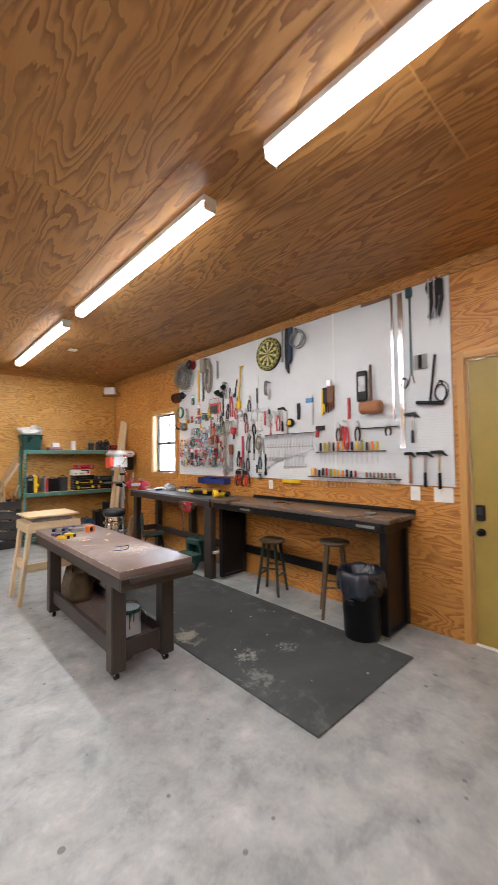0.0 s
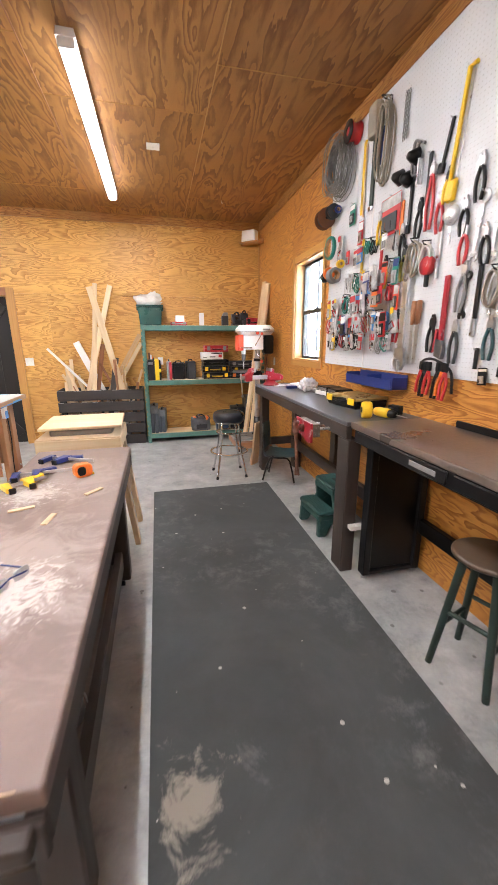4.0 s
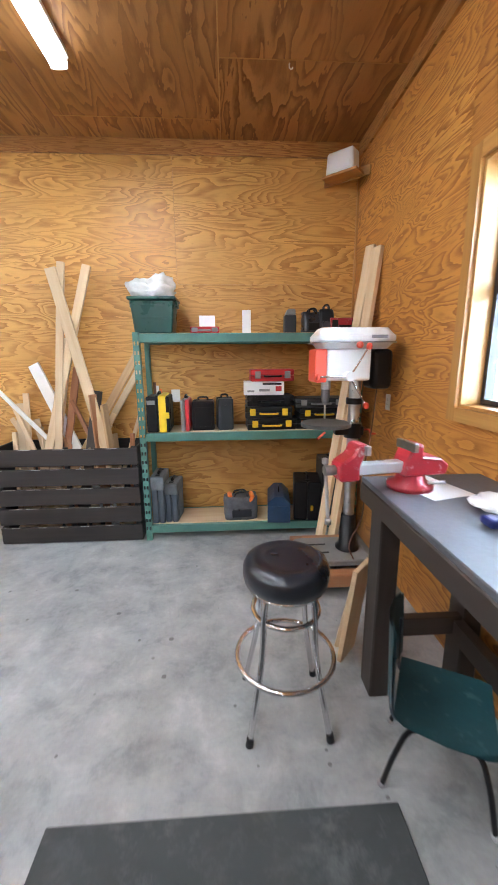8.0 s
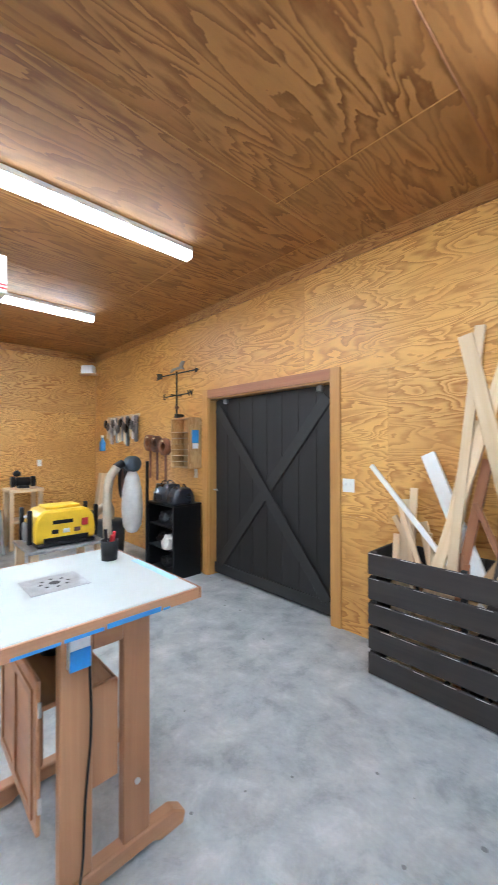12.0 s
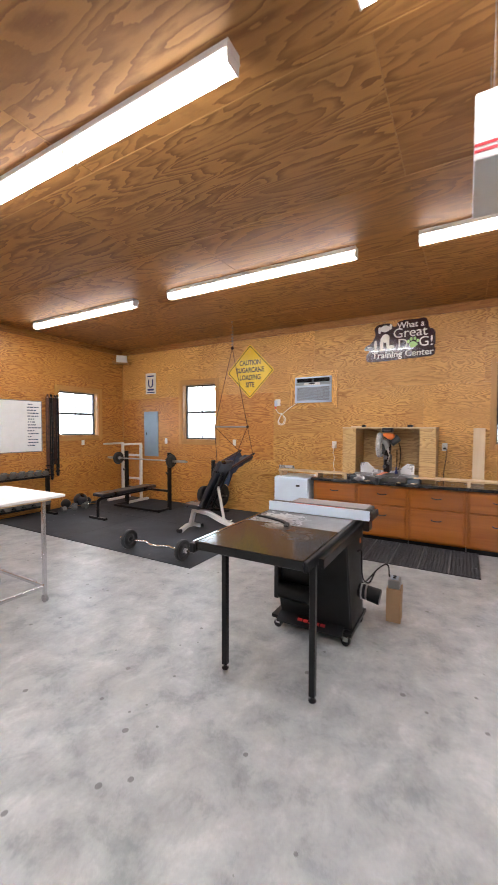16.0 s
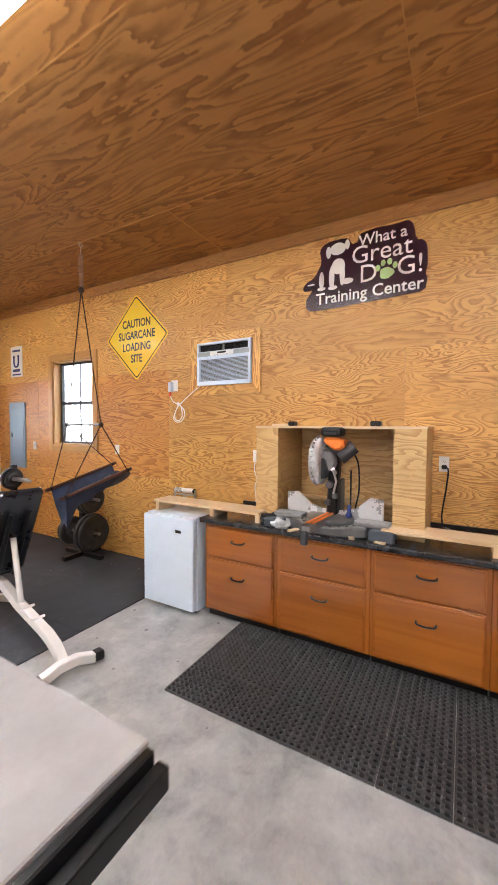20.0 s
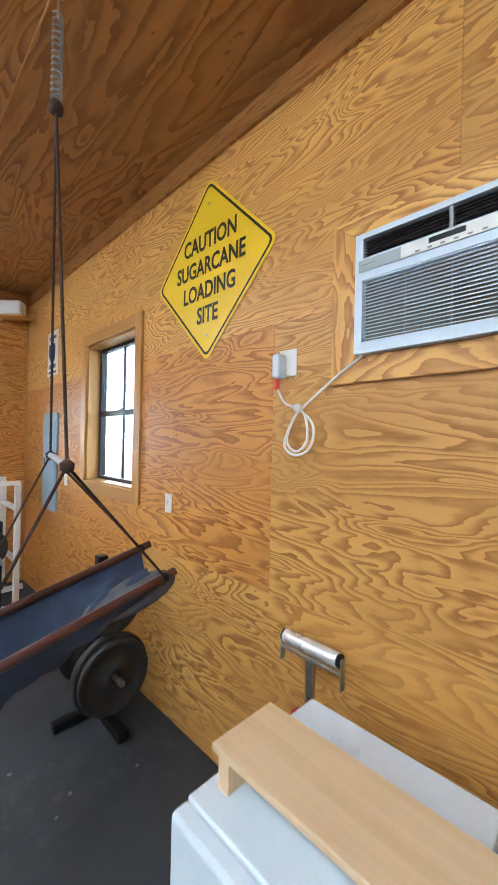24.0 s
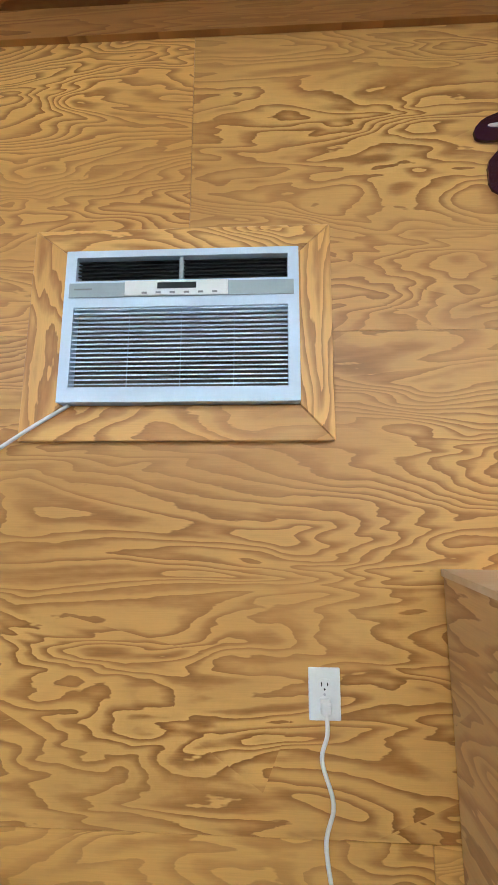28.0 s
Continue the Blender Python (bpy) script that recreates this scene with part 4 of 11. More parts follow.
# rubber runner on the floor
bm = box(B(), 1.974, 3.198, 1.25, 5.648, 0.0005, 0.014, 0.003)
solid("rubber_mat", bm, mat_rubber, "long black rubber mat with dusty scuffs on concrete", "floor mat")

# brown timber workbench under the window
wb = thing("workbench", "dark brown painted timber workbench along the tool wall", "workbench", (3.49, 5.1, 0))
part("worktop", box(B(), -0.272, 0.278, -1.165, 1.14, 1.015, 1.04, 0.004), bench_slate, wb, "smooth dark slate-coloured worktop")
part("front_apron", box(B(), -0.275, -0.235, -1.168, 1.143, 0.93, 1.0145, 0.005), brown_y, wb)
part("end_apron", box(B(), -0.234, 0.278, 1.105, 1.143, 0.93, 1.0145, 0.004), brown_x, wb)
part("back_apron", box(B(), 0.24, 0.278, -1.165, 1.104, 0.93, 1.0145, 0.004), brown_y, wb)
for x, y, w, d in ((-0.225, -1.12, 0.09, 0.15), (-0.19, 1.04, 0.09, 0.12), (0.225, -1.12, 0.09, 0.15), (0.225, 1.04, 0.09, 0.12), (0.225, -0.05, 0.09, 0.1)):
    part("leg", box(B(), x - w / 2, x + w / 2, y - d / 2, y + d / 2, 0.0, 0.929, 0.006), brown_z, wb)
part("stretcher", box(B(), 0.13, 0.178, -1.04, 0.98, 0.3, 0.4, 0.004), brown_y, wb)
part("end_rail", box(B(), -0.143, 0.178, 0.985, 1.03, 0.32, 0.41, 0.004), brown_x, wb)
part("ledger", box(B(), 0.225, 0.27, -1.04, -0.11, 0.05, 0.12, 0.004), trim_y, wb, "bare wooden ledger near the floor")
part("scrap_block", box(B(), -0.24, -0.13, -1.245, -1.197, 0.33, 0.36, 0.003), white_paint, wb, "pale wooden cleat")

# black steel bench
sb = thing("metal_workbench", "long black steel workbench with worn brown top", "workbench", (3.5, 2.69, 0))
part("worktop", box(B(), -0.262, 0.262, -1.245, 1.238, 1.005, 1.045, 0.006, 2), bench_metal, sb, "worn brown metal-edged top")
part("drawer_rail", box(B(), -0.25, 0.25, -1.2, 1.2, 0.925, 1.0045, 0.003), black_metal, sb)
for k in range(3):
    y0 = -1.17 + 0.79 * k
    dr = part("drawer", box(B(), -0.262, -0.2505, y0, y0 + 0.75, 0.935, 0.998, 0.004), black_metal, sb)
    if k in (0, 2):
        part("label_plate", box(B(), -0.2655, -0.2625, y0 + 0.06, y0 + 0.24, 0.955, 0.98, 0.001), mid_grey, dr, "small grey label plate")
for s, yy in ((1, 1.13), (-1, -1.14)):
    lg = part("leg_panel", box(B(), -0.13, 0.21, yy - 0.006, yy + 0.006, 0.06, 0.9245, 0.003), black_metal, sb)
    for x in (-0.155, 0.215):
        part("leg_post", box(B(), x - 0.024, x + 0.024, yy - 0.035, yy + 0.035, 0.03, 0.9245, 0.004), black_metal, lg)
        part("levelling_foot", cyl(B(), (x, yy, 0.0), (x, yy, 0.0295), 0.018, 0.014, 12), steel, lg)
    part("foot_channel", box(B(), -0.13, 0.19, yy - 0.03, yy + 0.03, 0.03, 0.055, 0.003), black_metal, lg)
part("crossbar", box(B(), 0.2, 0.24, -1.1, 1.09, 0.3, 0.4, 0.004), black_metal, sb)
part("backsplash", box(B(), 0.245, 0.262, -1.245, 0.95, 1.0455, 1.085, 0.003), black_metal, sb)


def bench_vise(at, rz):
    v = thing("bench_vise", "red cast bench vise bolted to the bench corner", "vise", at, rz)
    base = lathe(B(), [(0.0, 0.0), (0.09, 0.0), (0.09, 0.02), (0.06, 0.035), (0.055, 0.06), (0.0, 0.06)], seg=24)
    part("base", base, red_paint, v)
    body = B()
    prism(body, [(-0.06, 0.06), (0.13, 0.06), (0.14, 0.1), (0.1, 0.13), (0.02, 0.14), (0.02, 0.19), (-0.02, 0.19), (-0.05, 0.13)], -0.05, 0.05, "XZ", 0.008)
    part("body", body, red_paint, v)
    part("lock_lever", tube(B(), [(0.02, -0.09, 0.045), (0.02, -0.1, 0.052), (0.06, -0.13, 0.06)], 0.007), steel, v)
    jaw = prism(B(), [(-0.325, 0.055), (-0.245, 0.055), (-0.245, 0.115), (-0.235, 0.135), (-0.215, 0.2), (-0.26, 0.2), (-0.275, 0.16), (-0.33, 0.125)], -0.045, 0.045, "XZ", 0.008)
    part("sliding_jaw", jaw, red_paint, v)
    part("slide", box(B(), -0.26, 0.0, -0.025, 0.025, 0.072, 0.118, 0.005), bright_steel, v)
    for x in (-0.222, -0.022):
        part("jaw_plate", box(B(), x - 0.012, x + 0.008, -0.062, 0.062, 0.16, 0.196, 0.002), steel, v)
    part("screw_head", cyl(B(), (-0.375, 0, 0.095), (-0.331, 0, 0.095), 0.02, seg=14), steel, v)
    h = tube(B(), [(-0.36, 0.03, 0.125), (-0.36, -0.02, -0.11)], 0.0075)
    for p in ((-0.36, 0.03, 0.125), (-0.36, -0.02, -0.11)):
        lathe(h, [(0, -0.014), (0.013, -0.01), (0.013, 0.01), (0, 0.014)], p, seg=10)
    part("handle", h, steel, v)
    return v


bench_vise((3.36, 6.08, 1.04), 8)

# wooden-jaw front vise on the bench apron
fv = thing("front_vise", "red-faced front vise with rusty hanging handle", "vise", (3.2, 4.26, 0.945))
part("jaw", prism(B(), [(-0.14, -0.075), (-0.1, -0.085), (0.14, -0.045), (0.14, 0.055), (-0.14, 0.055)], -0.145, -0.128, "YZ", 0.003), red_paint, fv, "worn red jaw plate")
part("jaw_block", box(B(), -0.1275, -0.075, -0.138, 0.138, -0.04, 0.05, 0.005), worn_block, fv, "worn grey-brown wooden jaw pad")
for y in (-0.08, 0.08):
    part("guide_rod", cyl(B(), (-0.08, y, 0.005), (0.014, y, 0.005), 0.011), steel, fv)
part("screw", cyl(B(), (-0.2, 0, 0.0), (0.014, 0, 0.0), 0.015), rust_iron, fv)
part("screw_collar", cyl(B(), (-0.165, 0, 0.0), (-0.1455, 0, 0.0), 0.026, 0.03), rust_iron, fv)
part("screw_hub", lathe(B(), [(0, -0.035), (0.024, -0.033), (0.027, -0.018), (0.021, -0.012), (0.021, 0.03), (0.027, 0.036), (0.024, 0.052), (0, 0.054)], (-0.2, 0, 0), seg=18), rust_iron, fv)
part("handle", tube(B(), [(-0.2, 0.012, 0.07), (-0.2, -0.05, -0.29)], 0.0125, 10), rust_iron, fv, "rusty iron pipe handle")
part("handle_end", cyl(B(), (-0.2, -0.056, -0.325), (-0.2, -0.049, -0.285), 0.018, 0.016), rust_iron, fv)


def round_stool(at, h, rz, label, seat_mat, leg_mat, r=0.155):
    s = thing("stool", label, "stool", at, rz, "stools at the steel bench")
    part("seat", lathe(B(), [(0, h - 0.035), (r - 0.02, h - 0.035), (r, h - 0.02), (r, h - 0.008), (r - 0.012, h), (0, h - 0.003)], seg=28), seat_mat, s)
    top, foot = 0.1, 0.19
    legs = [(math.cos(a), math.sin(a)) for a in (radians(45 + 90 * k) for k in range(4))]
    for c, d in legs:
        part("leg", cyl(B(), (foot * c, foot * d, 0), (top * c, top * d, h - 0.0355), 0.016, 0.02, 12), leg_mat, s)
    for lvl, pairs in ((0.22, ((0, 1), (2, 3))), (0.3, ((1, 2), (3, 0)))):
        f = foot + (top - foot) * lvl / h
        for a, b in pairs:
            part("rung", cyl(B(), (f * legs[a][0], f * legs[a][1], lvl), (f * legs[b][0], f * legs[b][1], lvl), 0.011), leg_mat, s)
    return s


round_stool((3.475, 3.04, 0), 0.62, 20, "dark green wooden stool with a brown round seat", stool_brown, stool_green)
round_stool((3.46, 2.15, 0), 0.74, 40, "tall dark wooden stool beside the bin", stool_brown, stool_brown)

# bin with a black liner
tb = thing("trash_can", "black plastic trash can with a black bin liner", "trash can", (3.235, 1.72, 0.0))
part("bin", lathe(B(), [(0, 0.004), (0.145, 0.0), (0.15, 0.02), (0.175, 0.52), (0.185, 0.525), (0.185, 0.545), (0.17, 0.545), (0.14, 0.04), (0, 0.04)], seg=32), black_plastic, tb)
bg = B()
rows = []
for i, (r, z, f) in enumerate(((0.2, 0.4, 1.0), (0.205, 0.46, 0.8), (0.206, 0.53, 0.5), (0.2, 0.58, 0.35), (0.178, 0.6, 0.3), (0.15, 0.575, 0.5), (0.13, 0.5, 0.7))):
    rows.append([])
    for k in range(64):
        a = 2 * math.pi * k / 64
        fold = 0.009 * math.sin(9 * a + 0.8 * i) + 0.006 * math.sin(17 * a - 1.1 * i) + 0.004 * math.sin(31 * a + 2 * i)
        hem = 0.02 * math.sin(3 * a + 1) + 0.012 * math.sin(8 * a) if i < 2 else 0.006 * math.sin(6 * a + i)
        rows[-1].append(bg.verts.new(((r + fold * f) * math.cos(a), (r + fold * f) * math.sin(a), z + hem)))
for R0, R1 in zip(rows, rows[1:]):
    for k in range(64):
        f = bg.faces.new((R0[k], R0[(k + 1) % 64], R1[(k + 1) % 64], R1[k]))
        f.smooth = True
part("liner", bg, bag_black, tb, "crumpled black plastic liner")
part("handle", box(B(), -0.21, -0.172, -0.04, 0.04, 0.33, 0.37, 0.006), black_plastic, tb)

# green plastic step stool
ss = thing("step_stool", "scuffed dark green plastic two-step stool", "step stool", (3.435, 4.565, 0), 4)
for s in (-1, 1):
    leg = [(-0.19, 0.0), (-0.115, 0.0), (-0.085, 0.055), (-0.06, 0.1), (0.02, 0.1), (0.055, 0.055), (0.075, 0.0), (0.165, 0.0), (0.155, 0.2), (0.13, 0.385), (0.02, 0.395), (-0.055, 0.39), (-0.065, 0.36), (-0.045, 0.24), (-0.06, 0.205), (-0.165, 0.205), (-0.185, 0.17)]
    sd = part("side", prism(B(), leg, -0.024, 0.024, "XZ", 0.012), step_green, ss)
    sd.matrix_local = pose(0, s * 0.165, 0, s * 5.0, 0, 0)
top_ = prism(B(), rounded(0.04, 0.0, 0.215, 0.345, 0.045), 0.372, 0.405, "XY", 0.012)
part("upper_step", top_, step_green, ss)
part("upper_skirt", prism(B(), rounded(0.04, 0.0, 0.2, 0.33, 0.04), 0.325, 0.3715, "XY", 0.004), step_green, ss)
part("grip_slot", prism(B(), rounded(0.05, 0.0, 0.034, 0.105, 0.016, 4), 0.4052, 0.4058, "XY"), black_plastic, ss)
part("lower_step", prism(B(), rounded(-0.115, 0.0, 0.165, 0.385, 0.04), 0.185, 0.218, "XY", 0.012), step_green, ss)
part("lower_skirt", prism(B(), rounded(-0.115, 0.0, 0.15, 0.37, 0.036), 0.145, 0.1845, "XY", 0.004), step_green, ss)
part("back_panel", box(B(), 0.105, 0.125, -0.15, 0.15, 0.1, 0.33, 0.006), step_green, ss)
for k in range(5):
    x = -0.165 + 0.022 * k
    part("tread_rib", box(B(), x - 0.004, x + 0.004, -0.15, 0.15, 0.2182, 0.2212, 0.0015), step_green, ss)
for k in range(6):
    x = -0.04 + 0.034 * k
    if abs(x - 0.05) > 0.025:
        part("tread_rib", box(B(), x - 0.004, x + 0.004, -0.13, 0.13, 0.4052, 0.4082, 0.0015), step_green, ss)

# brown work table with a folded-down leaf board
wt = thing("work_table", "brown painted wooden work table on casters", "table", (1.588, 3.405, 0))
part("tabletop", box(B(), -0.288, 0.288, -1.055, 1.055, 0.785, 0.835, 0.008, 2), table_top, wt, "worn brown top with paint scratches")
rr = random.Random(12)
for k in range(44):
    end = k % 4 == 3
    ln, wd_ = rr.uniform(0.015, 0.09), rr.uniform(0.0015, 0.0045)
    u = rr.uniform(-0.22, 0.22) if end else rr.uniform(-1.0, 0.7)
    bb = box(B(), u - ln / 2, u + ln / 2, -1.0535, -1.0535 + wd_, 0.8338, 0.8356) if end else box(B(), -0.2868, -0.2868 + wd_, u - ln / 2, u + ln / 2, 0.8338, 0.8356)
    part("paint_chip", bb, pine_x, wt, "bare chip on the table edge")
part("front_board", box(B(), -0.225, 0.275, -1.11, -1.0735, 0.755, 0.795, 0.008, 2), brown_x, wt, "loose brown bar on the table end")
for x in (-0.284, 0.248):
    part("side_apron", box(B(), x, x + 0.036, -1.05, 1.05, 0.7, 0.7845, 0.004), brown_y, wt)
for y in (-1.073, 1.04):
    part("end_apron", box(B(), -0.286, 0.286, y, y + 0.018, 0.7, 0.784, 0.004), brown_x, wt)
for x in (-0.2, 0.2):
    for y in (-0.8, 0.7):
        lg = part("leg", box(B(), x - 0.055, x + 0.055, y - 0.05, y + 0.05, 0.06, 0.7845, 0.008), brown_z, wt)
        part("caster", cyl(B(), (x - 0.014, y, 0.03), (x + 0.014, y, 0.03), 0.03, seg=16), black_plastic, lg)
        part("caster_fork", box(B(), x - 0.02, x + 0.02, y - 0.016, y + 0.016, 0.032, 0.0595, 0.003), steel, lg)
for y in (-0.8, 0.7):
    part("cross_rail", prism(B(), [(-0.144, 0.11), (-0.1, 0.11), (-0.075, 0.135), (0.075, 0.135), (0.1, 0.11), (0.144, 0.11), (0.144, 0.26), (-0.144, 0.26)], y - 0.02, y + 0.02, "XZ", 0.003), brown_x, wt)
for x in (-0.2, 0.2):
    part("side_rail", box(B(), x - 0.02, x + 0.02, -0.749, 0.649, 0.15, 0.27, 0.004), brown_y, wt)
part("lower_shelf", box(B(), -0.179, 0.179, -0.745, 0.645, 0.17, 0.19, 0.002), bench_top, wt, "dusty plywood lower shelf")


def paint_can(at, label, r, h, m, top):
    c = thing("paint_can", label, "paint can", at, 25)
    part("can", lathe(B(), [(0, 0), (r, 0), (r, 0.006), (r - 0.003, 0.01), (r - 0.003, h - 0.01), (r + 0.002, h - 0.006), (r, h), (r - 0.012, h), (r - 0.014, h - 0.008), (0, h - 0.008)], seg=28), m, c)
    part("paint_run", lathe(B(), [(r - 0.0022, h * 0.88), (r - 0.0015, h - 0.012), (r + 0.0032, h - 0.003), (r + 0.001, h + 0.0015), (r - 0.012, h + 0.0015)], seg=28), top, c, "dried paint round the rim")
    rr = random.Random(7)
    for k in range(22):
        a, ln = rr.uniform(0, 6.28), rr.uniform(0.015, 0.12)
        part("drip", box(B(), -0.0045, 0.0045, -0.0015, 0.0015, -ln, 0.0, 0.001), top, c).matrix_local = pose((r - 0.0012) * math.cos(a), (r - 0.0012) * math.sin(a), h * 0.89, 0, 0, math.degrees(a) + 90)
    part("bail", tube(B(), [(r * math.cos(a), -0.003 + r * math.sin(a) * 0.2 - r, h * 0.55 + 0.09 * math.sin(a)) for a in (math.pi * k / 10 for k in range(11))], 0.002, 6), steel, c)
    return c


paint_can((1.58, 2.82, 0.19), "white paint can with teal drips on the table's shelf", 0.1, 0.21, cool_white, can_teal)
paint_can((1.7, 3.05, 0.19), "small bare metal paint can on the table's shelf", 0.055, 0.15, steel, rust_iron)


def soft_bag(name, at, rz, w, d, h, mat, label, handle_mat, seed):
    """A slumped cloth bag with a flap, pockets and handles."""
    t = thing(name, label, "bag", at, rz)
    b = bmesh.new()
    bmesh.ops.create_cube(b, size=1.0)
    bmesh.ops.subdivide_edges(b, edges=b.edges[:], cuts=5, use_grid_fill=True)
    rr = random.Random(seed)
    off = Vector((rr.uniform(0, 50), rr.uniform(0, 50), 0))
    for v in b.verts:
        p = v.co.copy()
        z = p.z + 0.5
        taper = 1.0 - 0.35 * z * z
        n = noise.noise(Vector((p.x * 3, p.y * 3, p.z * 3)) + off) * 0.09
        r = 1 - 0.12 * (abs(p.x * 2) ** 4 * abs(p.y * 2) ** 4)
        v.co = Vector((p.x * w * r * (1 + n), p.y * d * taper * r * (1 + n), max(0.0, z * h * (1 + 0.7 * n * (z > 0.3)))))
    for f in b.faces:
        f.smooth = True
    part("bag", b, mat, t)
    for s in (-1, 1):
        part("handle", tube(B(), curve_pts([(-w * 0.22, s * d * 0.2, h * 0.86), (-w * 0.16, s * d * 0.16, h * 1.14), (w * 0.12, s * d * 0.13, h * 1.17), (w * 0.22, s * d * 0.2, h * 0.86)], 5), 0.009, 6), handle_mat, t)
    part("pocket", box(B(), -w * 0.3, w * 0.3, -d * 0.53, -d * 0.43, h * 0.12, h * 0.5, 0.015, 2), handle_mat, t)
    return t


soft_bag("tool_bag", (1.56, 3.98, 0.19), 80, 0.4, 0.26, 0.27, canvas_tan, "slumped tan canvas tool bag on the table's shelf", brown_leather, 3)


def bar_clamp(at, rz, L, m, label):
    c = thing("bar_clamp", label, "clamp", at, rz)
    part("bar", box(B(), 0, L, -0.003, 0.003, 0.012, 0.028, 0.001), steel, c)
    part("fixed_jaw", prism(B(), [(-0.01, -0.07), (0.02, -0.07), (0.03, 0.03), (-0.01, 0.03)], 0.006, 0.03, "XY", 0.003), m, c)
    part("sliding_jaw", prism(B(), [(0.09, -0.075), (0.115, -0.075), (0.14, 0.03), (0.08, 0.03)], 0.006, 0.034, "XY", 0.003), m, c)
    part("grip", prism(B(), [(0.14, 0.0), (0.2, 0.04), (0.19, 0.065), (0.12, 0.032)], 0.004, 0.032, "XY", 0.004), m, c)
    for x in (0.012, 0.1):
        part("pad", box(B(), x - 0.015, x + 0.015, -0.088, -0.0755, 0.004, 0.032, 0.003), black_plastic, c)
    return c


bar_clamp((1.33, 3.93, 0.835), 10, 0.3, blue_plastic, "blue bar clamp lying on the table")
bar_clamp((1.42, 4.24, 0.835), -25, 0.3, blue_plastic, "blue bar clamp lying on the table")
bar_clamp((1.34, 3.76, 0.835), 35, 0.2, yellow, "small yellow clamp lying on the table")
tm = thing("tape_measure", "orange and black tape measure on the work table", "tape measure", (1.67, 3.9, 0.835), 30)
part("case", prism(B(), rounded(0, 0.035, 0.09, 0.07, 0.022), -0.025, 0.025, "XZ", 0.004), orange, tm)
part("grip", prism(B(), rounded(-0.012, 0.035, 0.045, 0.05, 0.018), -0.027, 0.027, "XZ", 0.003), black_plastic, tm)
part("blade_end", box(B(), 0.044, 0.056, -0.01, 0.01, 0.0, 0.012, 0.001), yellow, tm)
sf = thing("safety_glasses", "clear safety glasses lying on the work table", "glasses", (1.62, 2.95, 0.835), 60)
part("frame", tube(B(), curve_pts([(-0.07, 0.1, 0.004), (-0.072, 0.0, 0.01), (-0.04, -0.025, 0.02), (0.0, -0.018, 0.024), (0.04, -0.025, 0.02), (0.072, 0.0, 0.01), (0.07, 0.1, 0.004)], 5), 0.003, 6), blue_plastic, sf)
for x in (-0.036, 0.036):
    part("lens", prism(B(), rounded(x, 0.02, 0.055, 0.036, 0.014), -0.022, -0.02, "XZ"), clear_bag, sf)
for k, (x, y, a) in enumerate(((1.49, 3.51, 20), (1.63, 3.38, 80), (1.44, 3.28, 140), (1.76, 3.65, 50))):
    solid("wood_offcut", box(B(), -0.05, 0.05, -0.012, 0.012, 0, 0.007, 0.002), pine_x, "small pale wood offcut on the work table", "wood offcut", (x, y, 0.835), a, "offcuts on the table")

# raw pine stand carrying a metal tray and a pale board
st = thing("work_stand", "raw pine lumber stand beside the work table", "stand", (1.525, 4.845, 0))
for sx in (-1, 1):
    for y in (-0.2, 0.2):
        lg = part("leg", box(B(), -0.019, 0.019, -0.045, 0.045, 0.0, 0.872, 0.003), pine_z, st)
        lg.matrix_local = pose(sx * 0.335, y, 0.002, 0, -sx * 6.5, 0)
    part("side_rail", box(B(), sx * 0.272 - 0.019, sx * 0.272 + 0.019, -0.15, 0.33, 0.36, 0.45, 0.003), pine_y, st)
    part("top_rail", box(B(), min(sx * 0.26, sx * 0.28), max(sx * 0.26, sx * 0.28), -0.25, 0.25, 0.78, 0.872, 0.003), pine_y, st)
for y in (-0.27, 0.2505):
    part("end_rail", box(B(), -0.279, 0.279, y, y + 0.0195, 0.78, 0.872, 0.003), pine_x, st)
part("end_rail", box(B(), -0.27, 0.27, -0.2655, -0.2455, 0.36, 0.45, 0.003), pine_x, st)
part("deck", box(B(), -0.275, 0.275, -0.265, 0.265, 0.8725, 0.882, 0.001), pine_x, st)
ts = thing("metal_tray", "flat grey metal tray between stand and board", "tray", (1.54, 4.88, 0.882))
part("tray", box(B(), -0.22, 0.2, -0.2, 0.2, 0, 0.04, 0.006), mid_grey, ts)
part("lid", box(B(), -0.2, 0.18, -0.18, 0.18, 0.0405, 0.052, 0.006), fixture_white, ts)
solid("board", box(B(), -0.275, 0.275, -0.25, 0.25, 0, 0.02, 0.003), pine_x, "pale square board laid over the tray", "board", (1.53, 4.88, 0.934), 2)


# black round bar stool with chrome frame
bs = thing("bar_stool", "black vinyl bar stool with a chrome frame", "stool", (2.85, 6.06, 0))
part("cushion", lathe(B(), [(0, 0.645), (0.16, 0.645), (0.174, 0.655), (0.182, 0.69), (0.18, 0.72), (0.168, 0.745), (0.145, 0.758), (0.125, 0.757), (0.115, 0.752), (0.09, 0.754), (0.0, 0.748)], seg=48), black_vinyl, bs)
part("seat_band", lathe(B(), [(0.15, 0.632), (0.163, 0.634), (0.165, 0.6445), (0.15, 0.6445)], seg=36), chrome, bs)
part("seat_plate", cyl(B(), (0, 0, 0.63), (0, 0, 0.6445), 0.14, seg=24), black_metal, bs)
